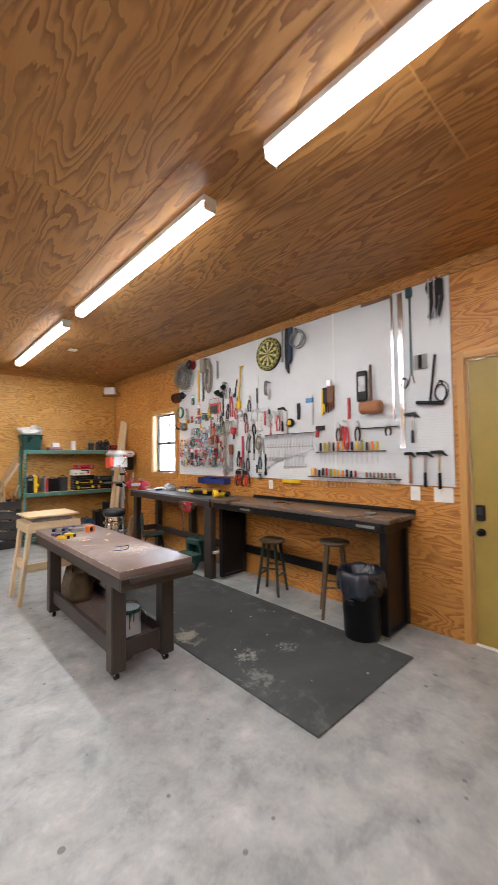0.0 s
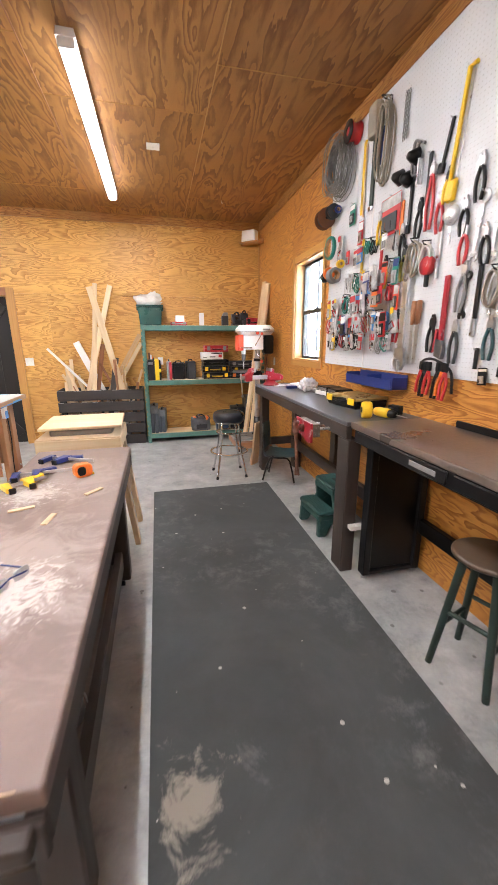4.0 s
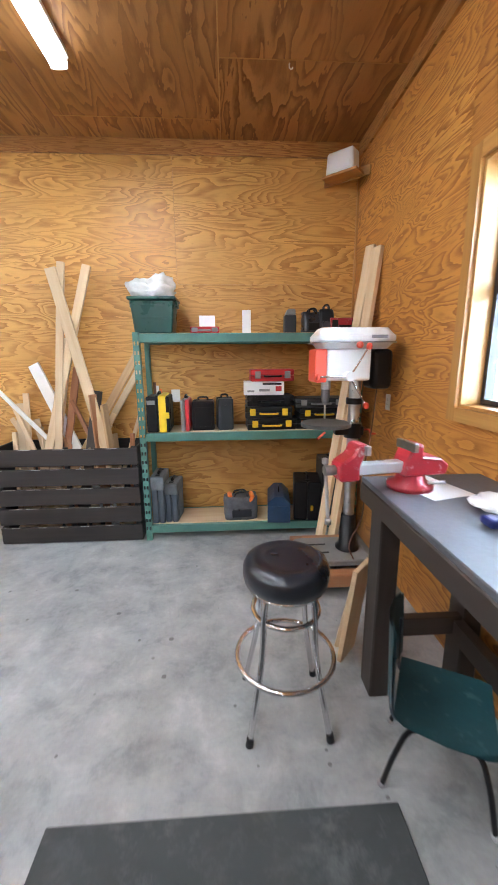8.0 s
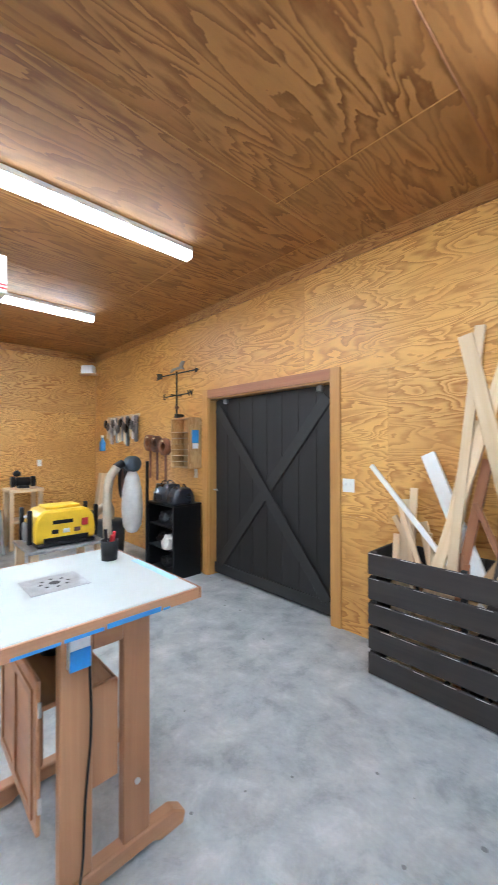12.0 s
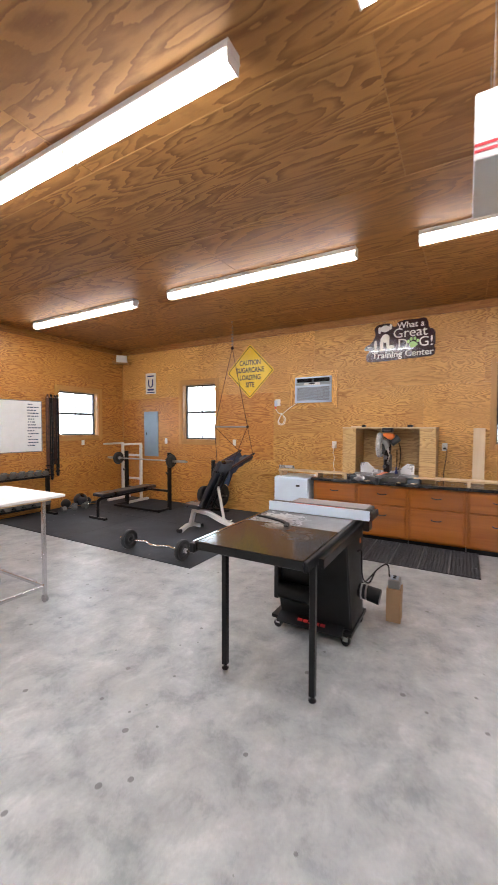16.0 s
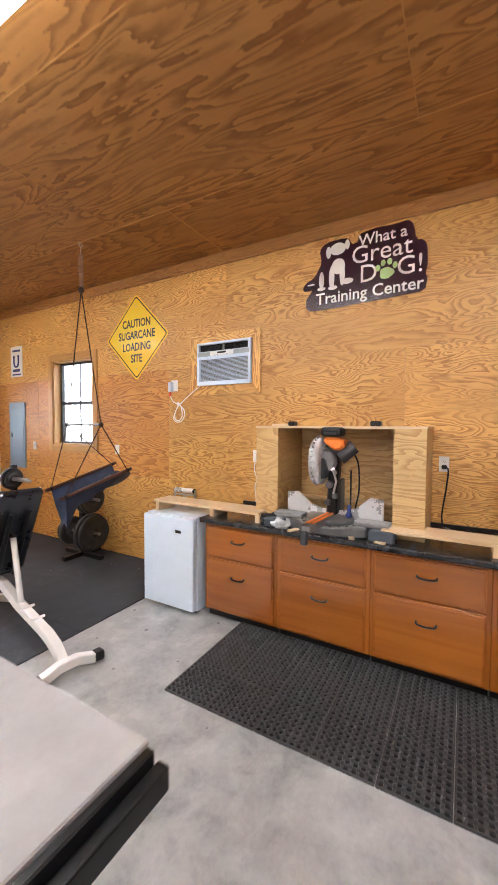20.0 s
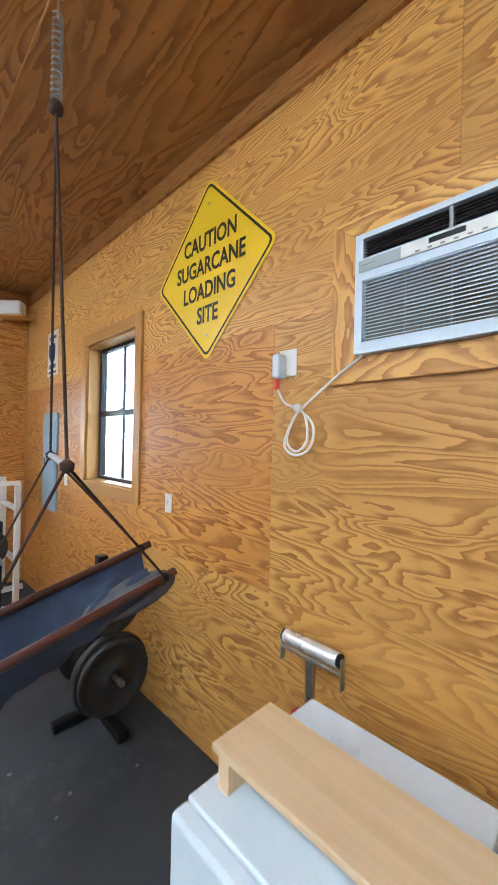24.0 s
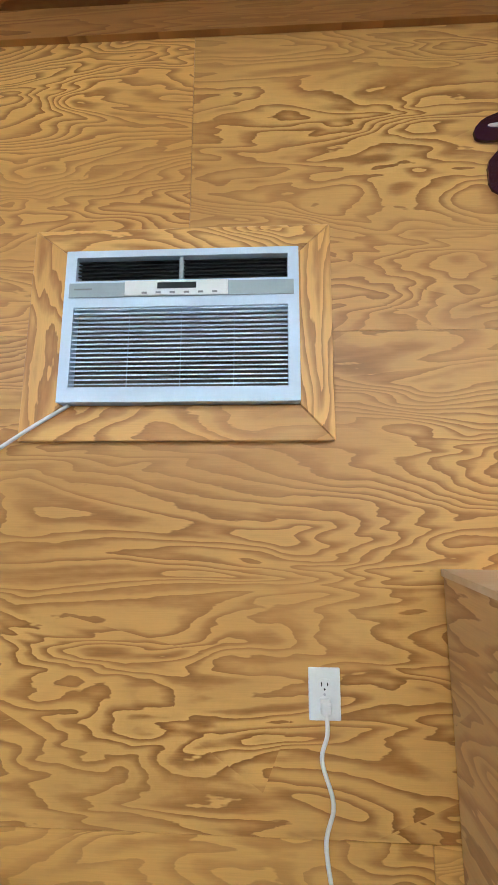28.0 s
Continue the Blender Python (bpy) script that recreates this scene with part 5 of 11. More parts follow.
for k in range(4):
    a = radians(45 + 90 * k)
    c, d = math.cos(a), math.sin(a)
    lg = part("leg", tube(B(), curve_pts([(0.06 * c, 0.06 * d, 0.633), (0.12 * c, 0.12 * d, 0.628), (0.142 * c, 0.142 * d, 0.58), (0.16 * c, 0.16 * d, 0.35), (0.235 * c, 0.235 * d, 0.02)], 6), 0.0125, 10), chrome, bs)
    part("foot_cap", cyl(B(), (0.24 * c, 0.24 * d, 0.0), (0.234 * c, 0.234 * d, 0.035), 0.017, 0.015, 12), black_plastic, lg)
for r, z in ((0.212, 0.29), (0.14, 0.52)):
    part("foot_ring", tube(B(), [(r * math.cos(2 * math.pi * k / 40), r * math.sin(2 * math.pi * k / 40), z) for k in range(40)], 0.011, 8, True), chrome, bs)

# small teal school chair turned to the bench
kc = thing("school_chair", "small teal plastic school chair with grey legs", "chair", (3.4, 5.74, 0), -30)
kc.scale = (0.9, 0.9, 0.9)
sm = B()
rows = []
for u, z, w in ((-0.19, 0.36, 0.16), (-0.15, 0.345, 0.18), (0.0, 0.34, 0.19), (0.13, 0.345, 0.185), (0.17, 0.345, 0.17)):
    rows.append((u, z, w))
grid = [[Vector((u, w * s, z + 0.02 * (abs(s) ** 2))) for s in (-1, -0.6, 0, 0.6, 1)] for u, z, w in rows]
for lay in (0.0, -0.012):
    vs = [[sm.verts.new(p + Vector((0, 0, lay))) for p in r] for r in grid]
    for i in range(4):
        for j in range(4):
            f = sm.faces.new((vs[i][j], vs[i + 1][j], vs[i + 1][j + 1], vs[i][j + 1]))
            f.smooth = True
part("seat", sm, teal_plastic, kc)
bk = B()
for lay in (0.0, 0.012):
    vs = [[bk.verts.new((-0.2 - 0.05 * (z - 0.42) + lay - 0.03 * (1 - s * s), 0.17 * s * (1 - 0.12 * max(0, (z - 0.6)) / 0.1), z)) for s in (-1, -0.5, 0, 0.5, 1)] for z in (0.4, 0.5, 0.61, 0.72)]
    for i in range(3):
        for j in range(4):
            f = bk.faces.new((vs[i][j], vs[i + 1][j], vs[i + 1][j + 1], vs[i][j + 1]))
            f.smooth = True
part("backrest", bk, teal_plastic, kc)
for y in (-0.13, 0.13):
    part("back_post", tube(B(), curve_pts([(-0.02, y, 0.322), (-0.15, y, 0.322), (-0.2, y, 0.37), (-0.205, y, 0.6)], 5), 0.009, 8), slate_plastic, kc)
    part("front_leg", tube(B(), curve_pts([(-0.02, y, 0.315), (0.1, y, 0.31), (0.15, y * 1.1, 0.2), (0.19, y * 1.2, 0.01)], 5), 0.011, 8), black_metal, kc)
    part("rear_leg", tube(B(), curve_pts([(-0.02, y, 0.315), (-0.12, y, 0.3), (-0.17, y * 1.1, 0.18), (-0.21, y * 1.2, 0.01)], 5), 0.011, 8), black_metal, kc)
    for x in (0.192, -0.212):
        part("glide", lathe(B(), [(0, 0), (0.016, 0), (0.018, 0.006), (0.01, 0.02), (0, 0.02)], (x, y * 1.2, 0), seg=12), steel, kc)

# things lying on the benches
tc = thing("tool_case", "black organiser case with a dusty amber lid and yellow latches", "tool case", (3.6, 4.53, 1.04), 96)
part("case", prism(B(), [(-0.19, 0), (0.19, 0), (0.205, 0.06), (-0.205, 0.06)], -0.14, 0.14, "XZ", 0.01), black_plastic, tc)
lid_ = prism(B(), [(-0.2, -0.145), (0.2, -0.145), (0.2, 0.145), (0.07, 0.145), (0.06, 0.1), (-0.06, 0.1), (-0.07, 0.145), (-0.2, 0.145)], 0.0605, 0.082, "XY", 0.006)
part("lid", lid_, amber_lid, tc, "dusty amber lid with a grip notch")
part("carry_handle", tube(B(), curve_pts([(-0.055, 0.12, 0.05), (-0.05, 0.165, 0.05), (0.05, 0.165, 0.05), (0.055, 0.12, 0.05)], 4), 0.009, 8), black_plastic, tc)
for x in (-0.15, 0.15):
    part("latch", box(B(), x - 0.04, x + 0.04, 0.1455, 0.156, 0.03, 0.078, 0.004), yellow, tc, "yellow latch")
part("corner_guard", box(B(), 0.2055, 0.216, -0.12, 0.12, 0.025, 0.075, 0.004), yellow, tc)
for k, (x, y, a) in enumerate(((3.64, 5.13, 8), (3.65, 4.92, -4))):
    c = thing("drill_bit_box", "small bit organiser with a ribbed silver front", "bit organiser", (x, y, 1.04), a, "bit organisers on the bench")
    part("case", box(B(), -0.08, 0.09, -0.09, 0.09, 0, 0.05, 0.006), grey_plastic, c)
    part("lid", box(B(), -0.07, 0.09, -0.092, 0.092, 0.0505, 0.085, 0.012, 2), black_plastic, c)
    part("front_strip", box(B(), -0.0845, -0.0805, -0.088, 0.088, 0.008, 0.046, 0.001), fixture_white, c, "pale front strip")
    for q in range(9):
        part("bit", cyl(B(), (-0.076, -0.076 + 0.019 * q, 0.0505), (-0.076, -0.076 + 0.019 * q, 0.075), 0.004, seg=8), steel, c)
solid("wood_block", box(B(), -0.05, 0.05, -0.06, 0.06, 0, 0.07, 0.004), tape_brown, "brown wooden block against the bench back", "wood block", (3.7, 4.76, 1.04), 5)
drl = thing("cordless_drill", "yellow and black cordless drill lying on the bench", "drill", (3.52, 4.02, 1.04), -75)
part("motor_housing", lathe(B(), [(0, -0.07), (0.026, -0.068), (0.032, -0.04), (0.032, 0.03), (0.028, 0.05), (0, 0.05)], (0, 0, 0.034), "X", 18), yellow, drl)
part("chuck", lathe(B(), [(0.026, 0.0505), (0.026, 0.07), (0.02, 0.1), (0.01, 0.105), (0, 0.105)], (0, 0, 0.034), "X", 16), black_plastic, drl)
part("bit", cyl(B(), (0.105, 0, 0.034), (0.19, 0, 0.03), 0.004, 0.002, 8), steel, drl)
part("grip", prism(B(), [(-0.05, 0.02), (0.0, 0.02), (-0.02, 0.13), (-0.07, 0.13)], 0.012, 0.05, "XY", 0.008), black_plastic, drl)
part("battery", box(B(), -0.09, 0.01, 0.1305, 0.18, 0.002, 0.064, 0.008), black_plastic, drl)
tp = thing("yellow_spool", "yellow round spool standing on the bench", "spool", (3.4, 4.03, 1.04), 70)
part("disc", lathe(B(), [(0, -0.03), (0.05, -0.03), (0.055, -0.02), (0.055, 0.02), (0.05, 0.03), (0.02, 0.03), (0.02, 0.0), (0, 0.0)], (0, 0, 0.0555), "Y", 26), yellow, tp)
part("hub", cyl(B(), (0, 0.0, 0.0555), (0, 0.035, 0.0555), 0.017), black_plastic, tp)


def crumple(name, at, r, h, mat, label, cat, seed, sx=1.0, sy=1.0):
    """A loose heap: bag, rag or crumpled paper."""
    b = bmesh.new()
    bmesh.ops.create_icosphere(b, subdivisions=4, radius=1.0)
    off = Vector((seed * 7.3, seed * 1.7, 0))
    for v in b.verts:
        p = v.co.copy()
        n = noise.noise(p * 1.6 + off) * 0.35 + abs(noise.noise(p * 4.0 + off)) * 0.28 - abs(noise.noise(p * 9.0 + off)) * 0.1
        v.co = Vector((p.x * r * sx * (1 + n), p.y * r * sy * (1 + n), max(0.0, (p.z * 0.6 + 0.4) * h * (1 + n))))
    for f in b.faces:
        f.smooth = True
    return solid(name, b, mat, label, cat, at)


crumple("plastic_bag", (3.62, 5.6, 1.04), 0.095, 0.11, white_film, "crumpled clear plastic bag on the bench", "plastic bag", 1)
crumple("paper_heap", (3.6, 5.83, 1.04), 0.09, 0.04, paper, "crumpled white paper on the bench", "paper", 2, 1.4, 1.0)
solid("paper_sheet", box(B(), -0.1, 0.1, -0.14, 0.14, 0, 0.001), paper, "white paper sheet under the vise", "paper", (3.44, 6.08, 1.0405), 15)
for k in range(3):
    c = thing("bottle", "small clear plastic bottle lying on the bench", "bottle", (3.55 + 0.05 * k, 5.42 - 0.07 * k, 1.065), 30 + 40 * k, "small bottles on the bench")
    part("body", lathe(B(), [(0, -0.05), (0.022, -0.048), (0.024, -0.04), (0.024, 0.025), (0.01, 0.045), (0.01, 0.05), (0, 0.05)], (0, 0, 0), "X", 14), clear_bag, c)
    part("cap", lathe(B(), [(0.012, 0.048), (0.012, 0.064), (0, 0.065)], (0, 0, 0), "X", 12), white_plastic, c)
for k, (x, y) in enumerate(((3.28, 6.0), (3.5, 5.66))):
    solid("blue_tool_pouch", box(B(), -0.06, 0.06, -0.03, 0.03, 0, 0.03, 0.01, 2), blue_plastic, "blue plastic box on the bench top", "plastic box", (x + 0.2, y - 0.3, 1.04), 20 * k)
rl = thing("tape_roll", "grey tape roll on the steel bench", "tape roll", (3.48, 1.75, 1.045))
part("roll", lathe(B(), [(0.03, 0), (0.055, 0), (0.055, 0.025), (0.03, 0.025), (0.03, 0)], seg=24), mid_grey, rl)
part("core", lathe(B(), [(0.027, 0.0), (0.0299, 0.0), (0.0299, 0.0255), (0.027, 0.0255), (0.027, 0.0)], seg=24), cardboard, rl)
solid("pencil", cyl(B(), (-0.08, 0, 0.004), (0.08, 0, 0.004), 0.004, seg=6), yellow, "yellow pencil on the steel bench", "pencil", (3.3, 2.15, 1.045), 95)


# ---- wall fittings ----
def wall_plate(at, rz, kind, label, w=0.07, h=0.115):
    p = thing("outlet" if kind == "outlet" else "light_switch", label, "outlet" if kind == "outlet" else "switch", at, rz)
    part("cover_plate", box(B(), -w / 2, w / 2, -0.006, 0.0, -h / 2, h / 2, 0.002), white_plastic, p)
    n = max(1, round(w / 0.07)) if kind != "outlet" else 1
    if kind == "outlet":
        for s in (-1, 1):
            fc = part("socket", prism(B(), rounded(0, s * 0.02, 0.034, 0.029, 0.012), -0.0085, -0.0062, "XZ"), white_plastic, p)
            for x, hh in ((-0.007, 0.009), (0.007, 0.007)):
                part("slot", box(B(), x - 0.0012, x + 0.0012, -0.0092, -0.0086, s * 0.02 - hh / 2 + 0.003, s * 0.02 + hh / 2 + 0.003), black_plastic, fc)
            part("ground_hole", cyl(B(), (0, -0.0092, s * 0.02 - 0.008), (0, -0.0086, s * 0.02 - 0.008), 0.0025, seg=8), black_plastic, fc)
        part("screw", cyl(B(), (0, -0.0072, 0), (0, -0.006, 0), 0.003, seg=8), steel, p)
    else:
        for k in range(n):
            x = (k - (n - 1) / 2) * 0.046
            part("toggle", box(B(), x - 0.005, x + 0.005, -0.016, -0.0062, -0.004, 0.018, 0.002), white_plastic, p)
    return p


FE = XE - 0.0005
wall_plate((FE, 3.33, 1.235), -90, "outlet", "white outlet plate under the pegboard")
wall_plate((FE, 1.45, 1.235), -90, "switch", "white switch plate under the pegboard", 0.09, 0.13)
wall_plate((FE, 1.2, 1.235), -90, "switch", "wide white switch plate beside the door", 0.165, 0.13)
wall_plate((XE - 0.0005, 7.3, 1.25), -90, "outlet", "white outlet plate behind the drill press")

# pegboard over the benches
setting("pegboard", sheet([1.10, 5.5], [1.315, ZC - 0.117], [], pE, -0.014, -0.001), peg_mat, "white pegboard crowded with hung tools", "pegboard")
for y in (2.32, 3.54, 4.76):
    setting("trim", sheet([y - 0.006, y + 0.006], [1.32, ZC - 0.12], [], pE, -0.017, -0.0145), white_paint, "white joint strip on the pegboard", "trim")

# ---- tools on the pegboard ----
PX = XE - 0.0142


def peg(name, y, z, label, cat, lean=0.0, group="", off=0.0):
    """A hung tool: local x runs right along the board, y into the board, z up; (0, 0, 0) is where it hangs."""
    t = new(name)
    t.empty_display_size = 0.03
    t.matrix_world = pose(PX - off, y, z, 0, 0, -90) @ pose(0, 0, 0, 0, lean, 0)
    tagged(t, label, cat, group)
    part("hook", tube(B(), [(0, 0.0, 0.004), (0, -0.03, 0.004), (0, -0.036, 0.012)], 0.0025, 6), steel, t)
    return t


def wrench(y, z, L, lean=0.0, mat=None, label="steel combination wrench on the pegboard", group="wrenches in a row"):
    t = peg("wrench", y, z, label, "wrench", lean, group)
    m = mat or steel
    w = max(0.011, min(0.02, L * 0.06))
    ring = lathe(B(), [(w * 1.1, -0.005), (w * 1.9, -0.005), (w * 1.9, 0.005), (w * 1.1, 0.005), (w * 1.1, -0.005)], (0, -0.012, -w), "Y", 16)
    part("ring_end", ring, m, t)
    part("shank", box(B(), -w * 0.6, w * 0.6, -0.0155, -0.0085, -L + w * 2, -w * 2.6, 0.0015), m, t)
    jaw = prism(B(), [(-w * 0.7, -L + w * 2), (-w * 1.9, -L + w), (-w * 1.7, -L - w), (-w * 0.8, -L - w * 1.3), (-w * 0.8, -L), (w * 0.8, -L + w * 0.3), (w * 0.9, -L - w * 1.1), (w * 1.8, -L - w * 0.7), (w * 1.9, -L + w), (w * 0.7, -L + w * 2)], -0.017, -0.007, "XZ")
    part("open_jaw", jaw, m, t)
    return t


def hammer(y, z, L, grip, label, head_w=0.12, handle=None, lean=0.0):
    t = peg("hammer", y, z, label, "hammer", lean)
    hd = B()
    cyl(hd, (-head_w / 2, -0.03, 0.01), (-head_w * 0.1, -0.03, 0.01), 0.014, seg=14)
    prism(hd, [(-head_w * 0.1, -0.006), (head_w * 0.15, -0.006), (head_w * 0.5, -0.03), (head_w * 0.5, -0.02), (head_w * 0.2, 0.024), (-head_w * 0.1, 0.024)], -0.042, -0.018, "XZ", 0.002)
    part("head", hd, black_metal, t)
    part("handle", cyl(B(), (0, -0.03, -0.007), (0, -0.03, -L * 0.55), 0.009, 0.01, 10), handle or steel, t)
    part("grip", cyl(B(), (0, -0.03, -L * 0.55), (0, -0.03, -L), 0.013, 0.015, 12), grip, t)
    return t


def screwdriver(y, z, L, grip, label="screwdriver standing in the rack", group="screwdrivers in the rack"):
    t = peg("screwdriver", y, z, label, "screwdriver", 0, group)
    hl = L * 0.42
    part("handle", lathe(B(), [(0, hl), (0.009, hl), (0.013, hl * 0.85), (0.012, hl * 0.4), (0.014, hl * 0.2), (0.008, 0.0), (0, 0)], (0, -0.028, 0.004), seg=10), grip, t)
    part("shaft", cyl(B(), (0, -0.028, 0.004), (0, -0.028, -(L - hl)), 0.0032, seg=8), steel, t)
    return t


def pliers(y, z, L, grip, label, group="", jaw=None, lean=0.0):
    t = peg("pliers", y, z, label, "pliers", lean, group)
    j = B()
    for s in (-1, 1):
        prism(j, [(0, -0.05), (s * 0.021, -0.044), (s * 0.021, -0.012), (s * 0.007, 0.024), (0, 0.024)] if s > 0 else [(0, 0.024), (-0.007, 0.024), (-0.021, -0.012), (-0.021, -0.044), (0, -0.05)], -0.026, -0.012, "XZ")
    part("jaws", j, jaw or steel, t)
    for s in (-1, 1):
        part("handle", tube(B(), curve_pts([(s * 0.006, -0.019, -0.04), (s * 0.024, -0.019, -L * 0.45), (s * 0.028, -0.019, -L * 0.7), (s * 0.018, -0.019, -L)], 5), 0.0095, 8), grip, t)
    return t


rpk = random.Random(31)


def pack(y, z, w, h, card, blob, label, off=0.0):
    """A carded pack: backing card, printed bands, dull clear blister with small dark contents."""
    t = peg("blister_pack", y, z, label, "blister pack", rpk.uniform(-5, 5), "carded packs on hooks", off)
    part("card", box(B(), -w / 2, w / 2, -0.0185, -0.017, -h, 0.0, 0.0006), card, t)
    part("header", box(B(), -w / 2 + 0.004, w / 2 - 0.004, -0.0195, -0.0187, -h * rpk.uniform(0.18, 0.4), -0.006), blob, t)
    bw = w * rpk.uniform(0.24, 0.4)
    part("blister", box(B(), -bw, bw, -0.03, -0.0197, -h * 0.92, -h * 0.45, 0.006, 2), rpk.choice((clear_bag, clear_bag, mid_grey, grey_plastic, black_plastic, cord_beige)), t)
    for k in range(2):
        x = rpk.uniform(-0.5, 0.5) * bw
        part("content", box(B(), x - 0.006, x + 0.006, -0.0335, -0.0302, -h * 0.86, -h * rpk.uniform(0.5, 0.65), 0.0015), rpk.choice((steel, black_metal, rust_iron, steel)), t)
    return t


def bag(y, z, w, h, label, off=0.0):
    """A crumpled clear bag of hardware hung from its neck."""
    t = peg("hardware_bag", y, z, label, "hardware bag", rpk.uniform(-8, 8), "clear bags on hooks", off)
    b, rows = B(), []
    for i in range(7):
        f = i / 6
        hw = w * (0.18 + 0.34 * math.sin(1.35 * f + 0.2))
        rows.append([b.verts.new((hw * math.cos(q) + rpk.uniform(-0.004, 0.004), -0.028 + (0.004 + 0.016 * f) * math.sin(q) + rpk.uniform(-0.002, 0.002), -h * f + rpk.uniform(-0.004, 0.004))) for q in (2 * math.pi * k / 10 for k in range(10))])
    for r0, r1 in zip(rows, rows[1:]):
        for k in range(10):
            b.faces.new((r0[k], r0[(k + 1) % 10], r1[(k + 1) % 10], r1[k])).smooth = True
    b.faces.new(rows[-1])
    part("bag", b, clear_bag, t)
    part("tag", box(B(), -w * 0.22, w * 0.22, -0.05, -0.048, -h * 0.24, -0.004), rpk.choice((paper, paper, yellow, light_blue, red_plastic, cardboard)), t)
    for k in range(4):
        x, z = rpk.uniform(-0.3, 0.3) * w, -h * rpk.uniform(0.5, 0.95)
        q = part("hardware", box(B(), -0.004, 0.004, -0.0535, -0.046, -h * 0.13, h * 0.13, 0.0015), rpk.choice((steel, black_metal, rust_iron, red_plastic, mid_grey, steel)), t)
        q.matrix_local = pose(x, 0.002, z, 0, rpk.uniform(-70, 70), 0)
    return t


def dangle(y, z, h, label, off=0.0):
    """A few thin metal parts hung on one hook."""
    t = peg("metal_parts", y, z, label, "metal parts", 0, "metal parts on hooks", off)
    for k in range(5):
        x = 0.011 * (k - 2)
        q = part("strip", box(B(), -0.004, 0.004, -0.002, 0.002, -h * rpk.uniform(0.6, 1.0), 0.0, 0.001), rpk.choice((steel, steel, chrome, mid_grey, black_metal)), t)
        q.matrix_local = pose(x * 0.4, -0.018 - 0.005 * (k % 3), 0, 0, -9 * (k - 2) * rpk.uniform(0.3, 1.0), 0)
    return t


def coil(name, y, z, r, mat, label, cat, loops=5, thick=0.006, seed=1, stretch=1.0):
    t = peg(name, y, z, label, cat)
    rr = random.Random(seed)
    for k in range(loops):
        q, dx, dz = r * rr.uniform(0.86, 1.06), rr.uniform(-0.012, 0.012), rr.uniform(-0.02, 0.01)
        d = 0.012 + 0.011 * k
        part("loop", tube(B(), [(dx + q * math.sin(a), -d - 0.004 * math.cos(3 * a), dz - r * stretch + q * stretch * math.cos(a)) for a in (2 * math.pi * i / 28 for i in range(28))], thick, 6, True), mat, t)
    part("tie", tube(B(), [(0.0, -0.004, -0.02), (0.01, -0.015 - 0.011 * loops, -0.005), (-0.01, -0.015 - 0.011 * loops, 0.015), (0, -0.004, 0.02)], 0.004, 6, True), black_plastic, t)
    return t


def bar_tool(name, y, z, L, w, mat, label, cat, tip=None, tip_mat=None, lean=0.0, thick=0.012):
    t = peg(name, y, z, label, cat, lean)
    part("bar", box(B(), -w / 2, w / 2, -0.006 - thick, -0.006, -L, 0.01, 0.002), mat, t)
    if tip:
        part("end", box(B(), -w * tip[0] / 2, w * tip[0] / 2, -0.01 - thick * 1.4, -0.004, -L - tip[1], -L + 0.002, 0.004), tip_mat or black_plastic, t)
    return t


# dartboard
db = peg("dartboard", 3.318, 3.165, "round dartboard with cream and dark wedges", "dartboard")
part("board", lathe(B(), [(0, -0.034), (0.212, -0.034), (0.217, -0.03), (0.217, 0.0), (0, 0.0)], (0, -0.001, -0.225), "Y", 48), dart_dark, db)
for ring, (r0, r1) in enumerate(((0.02, 0.1), (0.11, 0.158), (0.1, 0.11), (0.158, 0.17), (0.182, 0.214))):
    for k in range(20):
        light = (k + (ring in (2, 3))) % 2 == 0
        if not light and ring != 4:
            continue
        a0, a1 = radians(18 * k - 8.4), radians(18 * k + 8.4)
        if ring == 4:
            a0, a1 = radians(18 * k - 6), radians(18 * k + 6)
            r0, r1 = 0.186, 0.206
        o = [(r * math.sin(a), -0.225 + r * math.cos(a)) for r, a in ((r0, a0), (r1, a0), (r1, (a0 + a1) / 2), (r1, a1), (r0, a1))]
        part("segment" if ring < 4 else "number", prism(B(), o, -0.0366, -0.0352, "XZ"), (dart_light, dart_light, dart_green, dart_green, dart_dark)[ring], db)
rim_ = B()
lathe(rim_, [(0.174, -0.0352), (0.213, -0.0352), (0.213, -0.0342), (0.174, -0.0342), (0.174, -0.0352)], (0, -0.001, -0.225), "Y", 48)
part("number_ring", rim_, dart_olive, db, "olive outer ring")
part("bullseye", prism(B(), circle(0, -0.225, 0.016, 14), -0.0372, -0.0352, "XZ"), dart_green, db)
part("wire_ring", tube(B(), [(0.172 * math.sin(a), -0.0375, -0.225 + 0.172 * math.cos(a)) for a in (2 * math.pi * k / 40 for k in range(40))], 0.0015, 5, True), steel, db)

# large single pieces
st_ = peg("brush_strap", 2.99, 3.19, "black bristled strap hanging in a bundle", "strap")
for k in range(4):
    part("strand", tube(B(), curve_pts([(0.012 * k - 0.02, -0.02 - 0.006 * k, 0), (0.014 * k - 0.024, -0.024, -0.25), (0.012 * k - 0.02, -0.02, -0.5 - 0.02 * k)], 4), 0.013, 7), black_plastic, st_)
part("pouch", prism(B(), [(0.03, 0.0), (0.1, 0.0), (0.085, -0.4), (0.05, -0.46), (0.03, -0.42)], -0.05, -0.012, "XZ", 0.01), navy_cloth, st_, "limp dark cloth pouch")
bar_tool("steel_rule", 3.08, 3.19, 0.4, 0.03, mid_grey, "grey steel bar hanging on the pegboard", "rule")
coil("wire_coil", 2.80, 3.12, 0.1, wire_grey, "coil of grey wire hung beside the dartboard", "wire coil", 7, 0.0045, 77, 1.0)
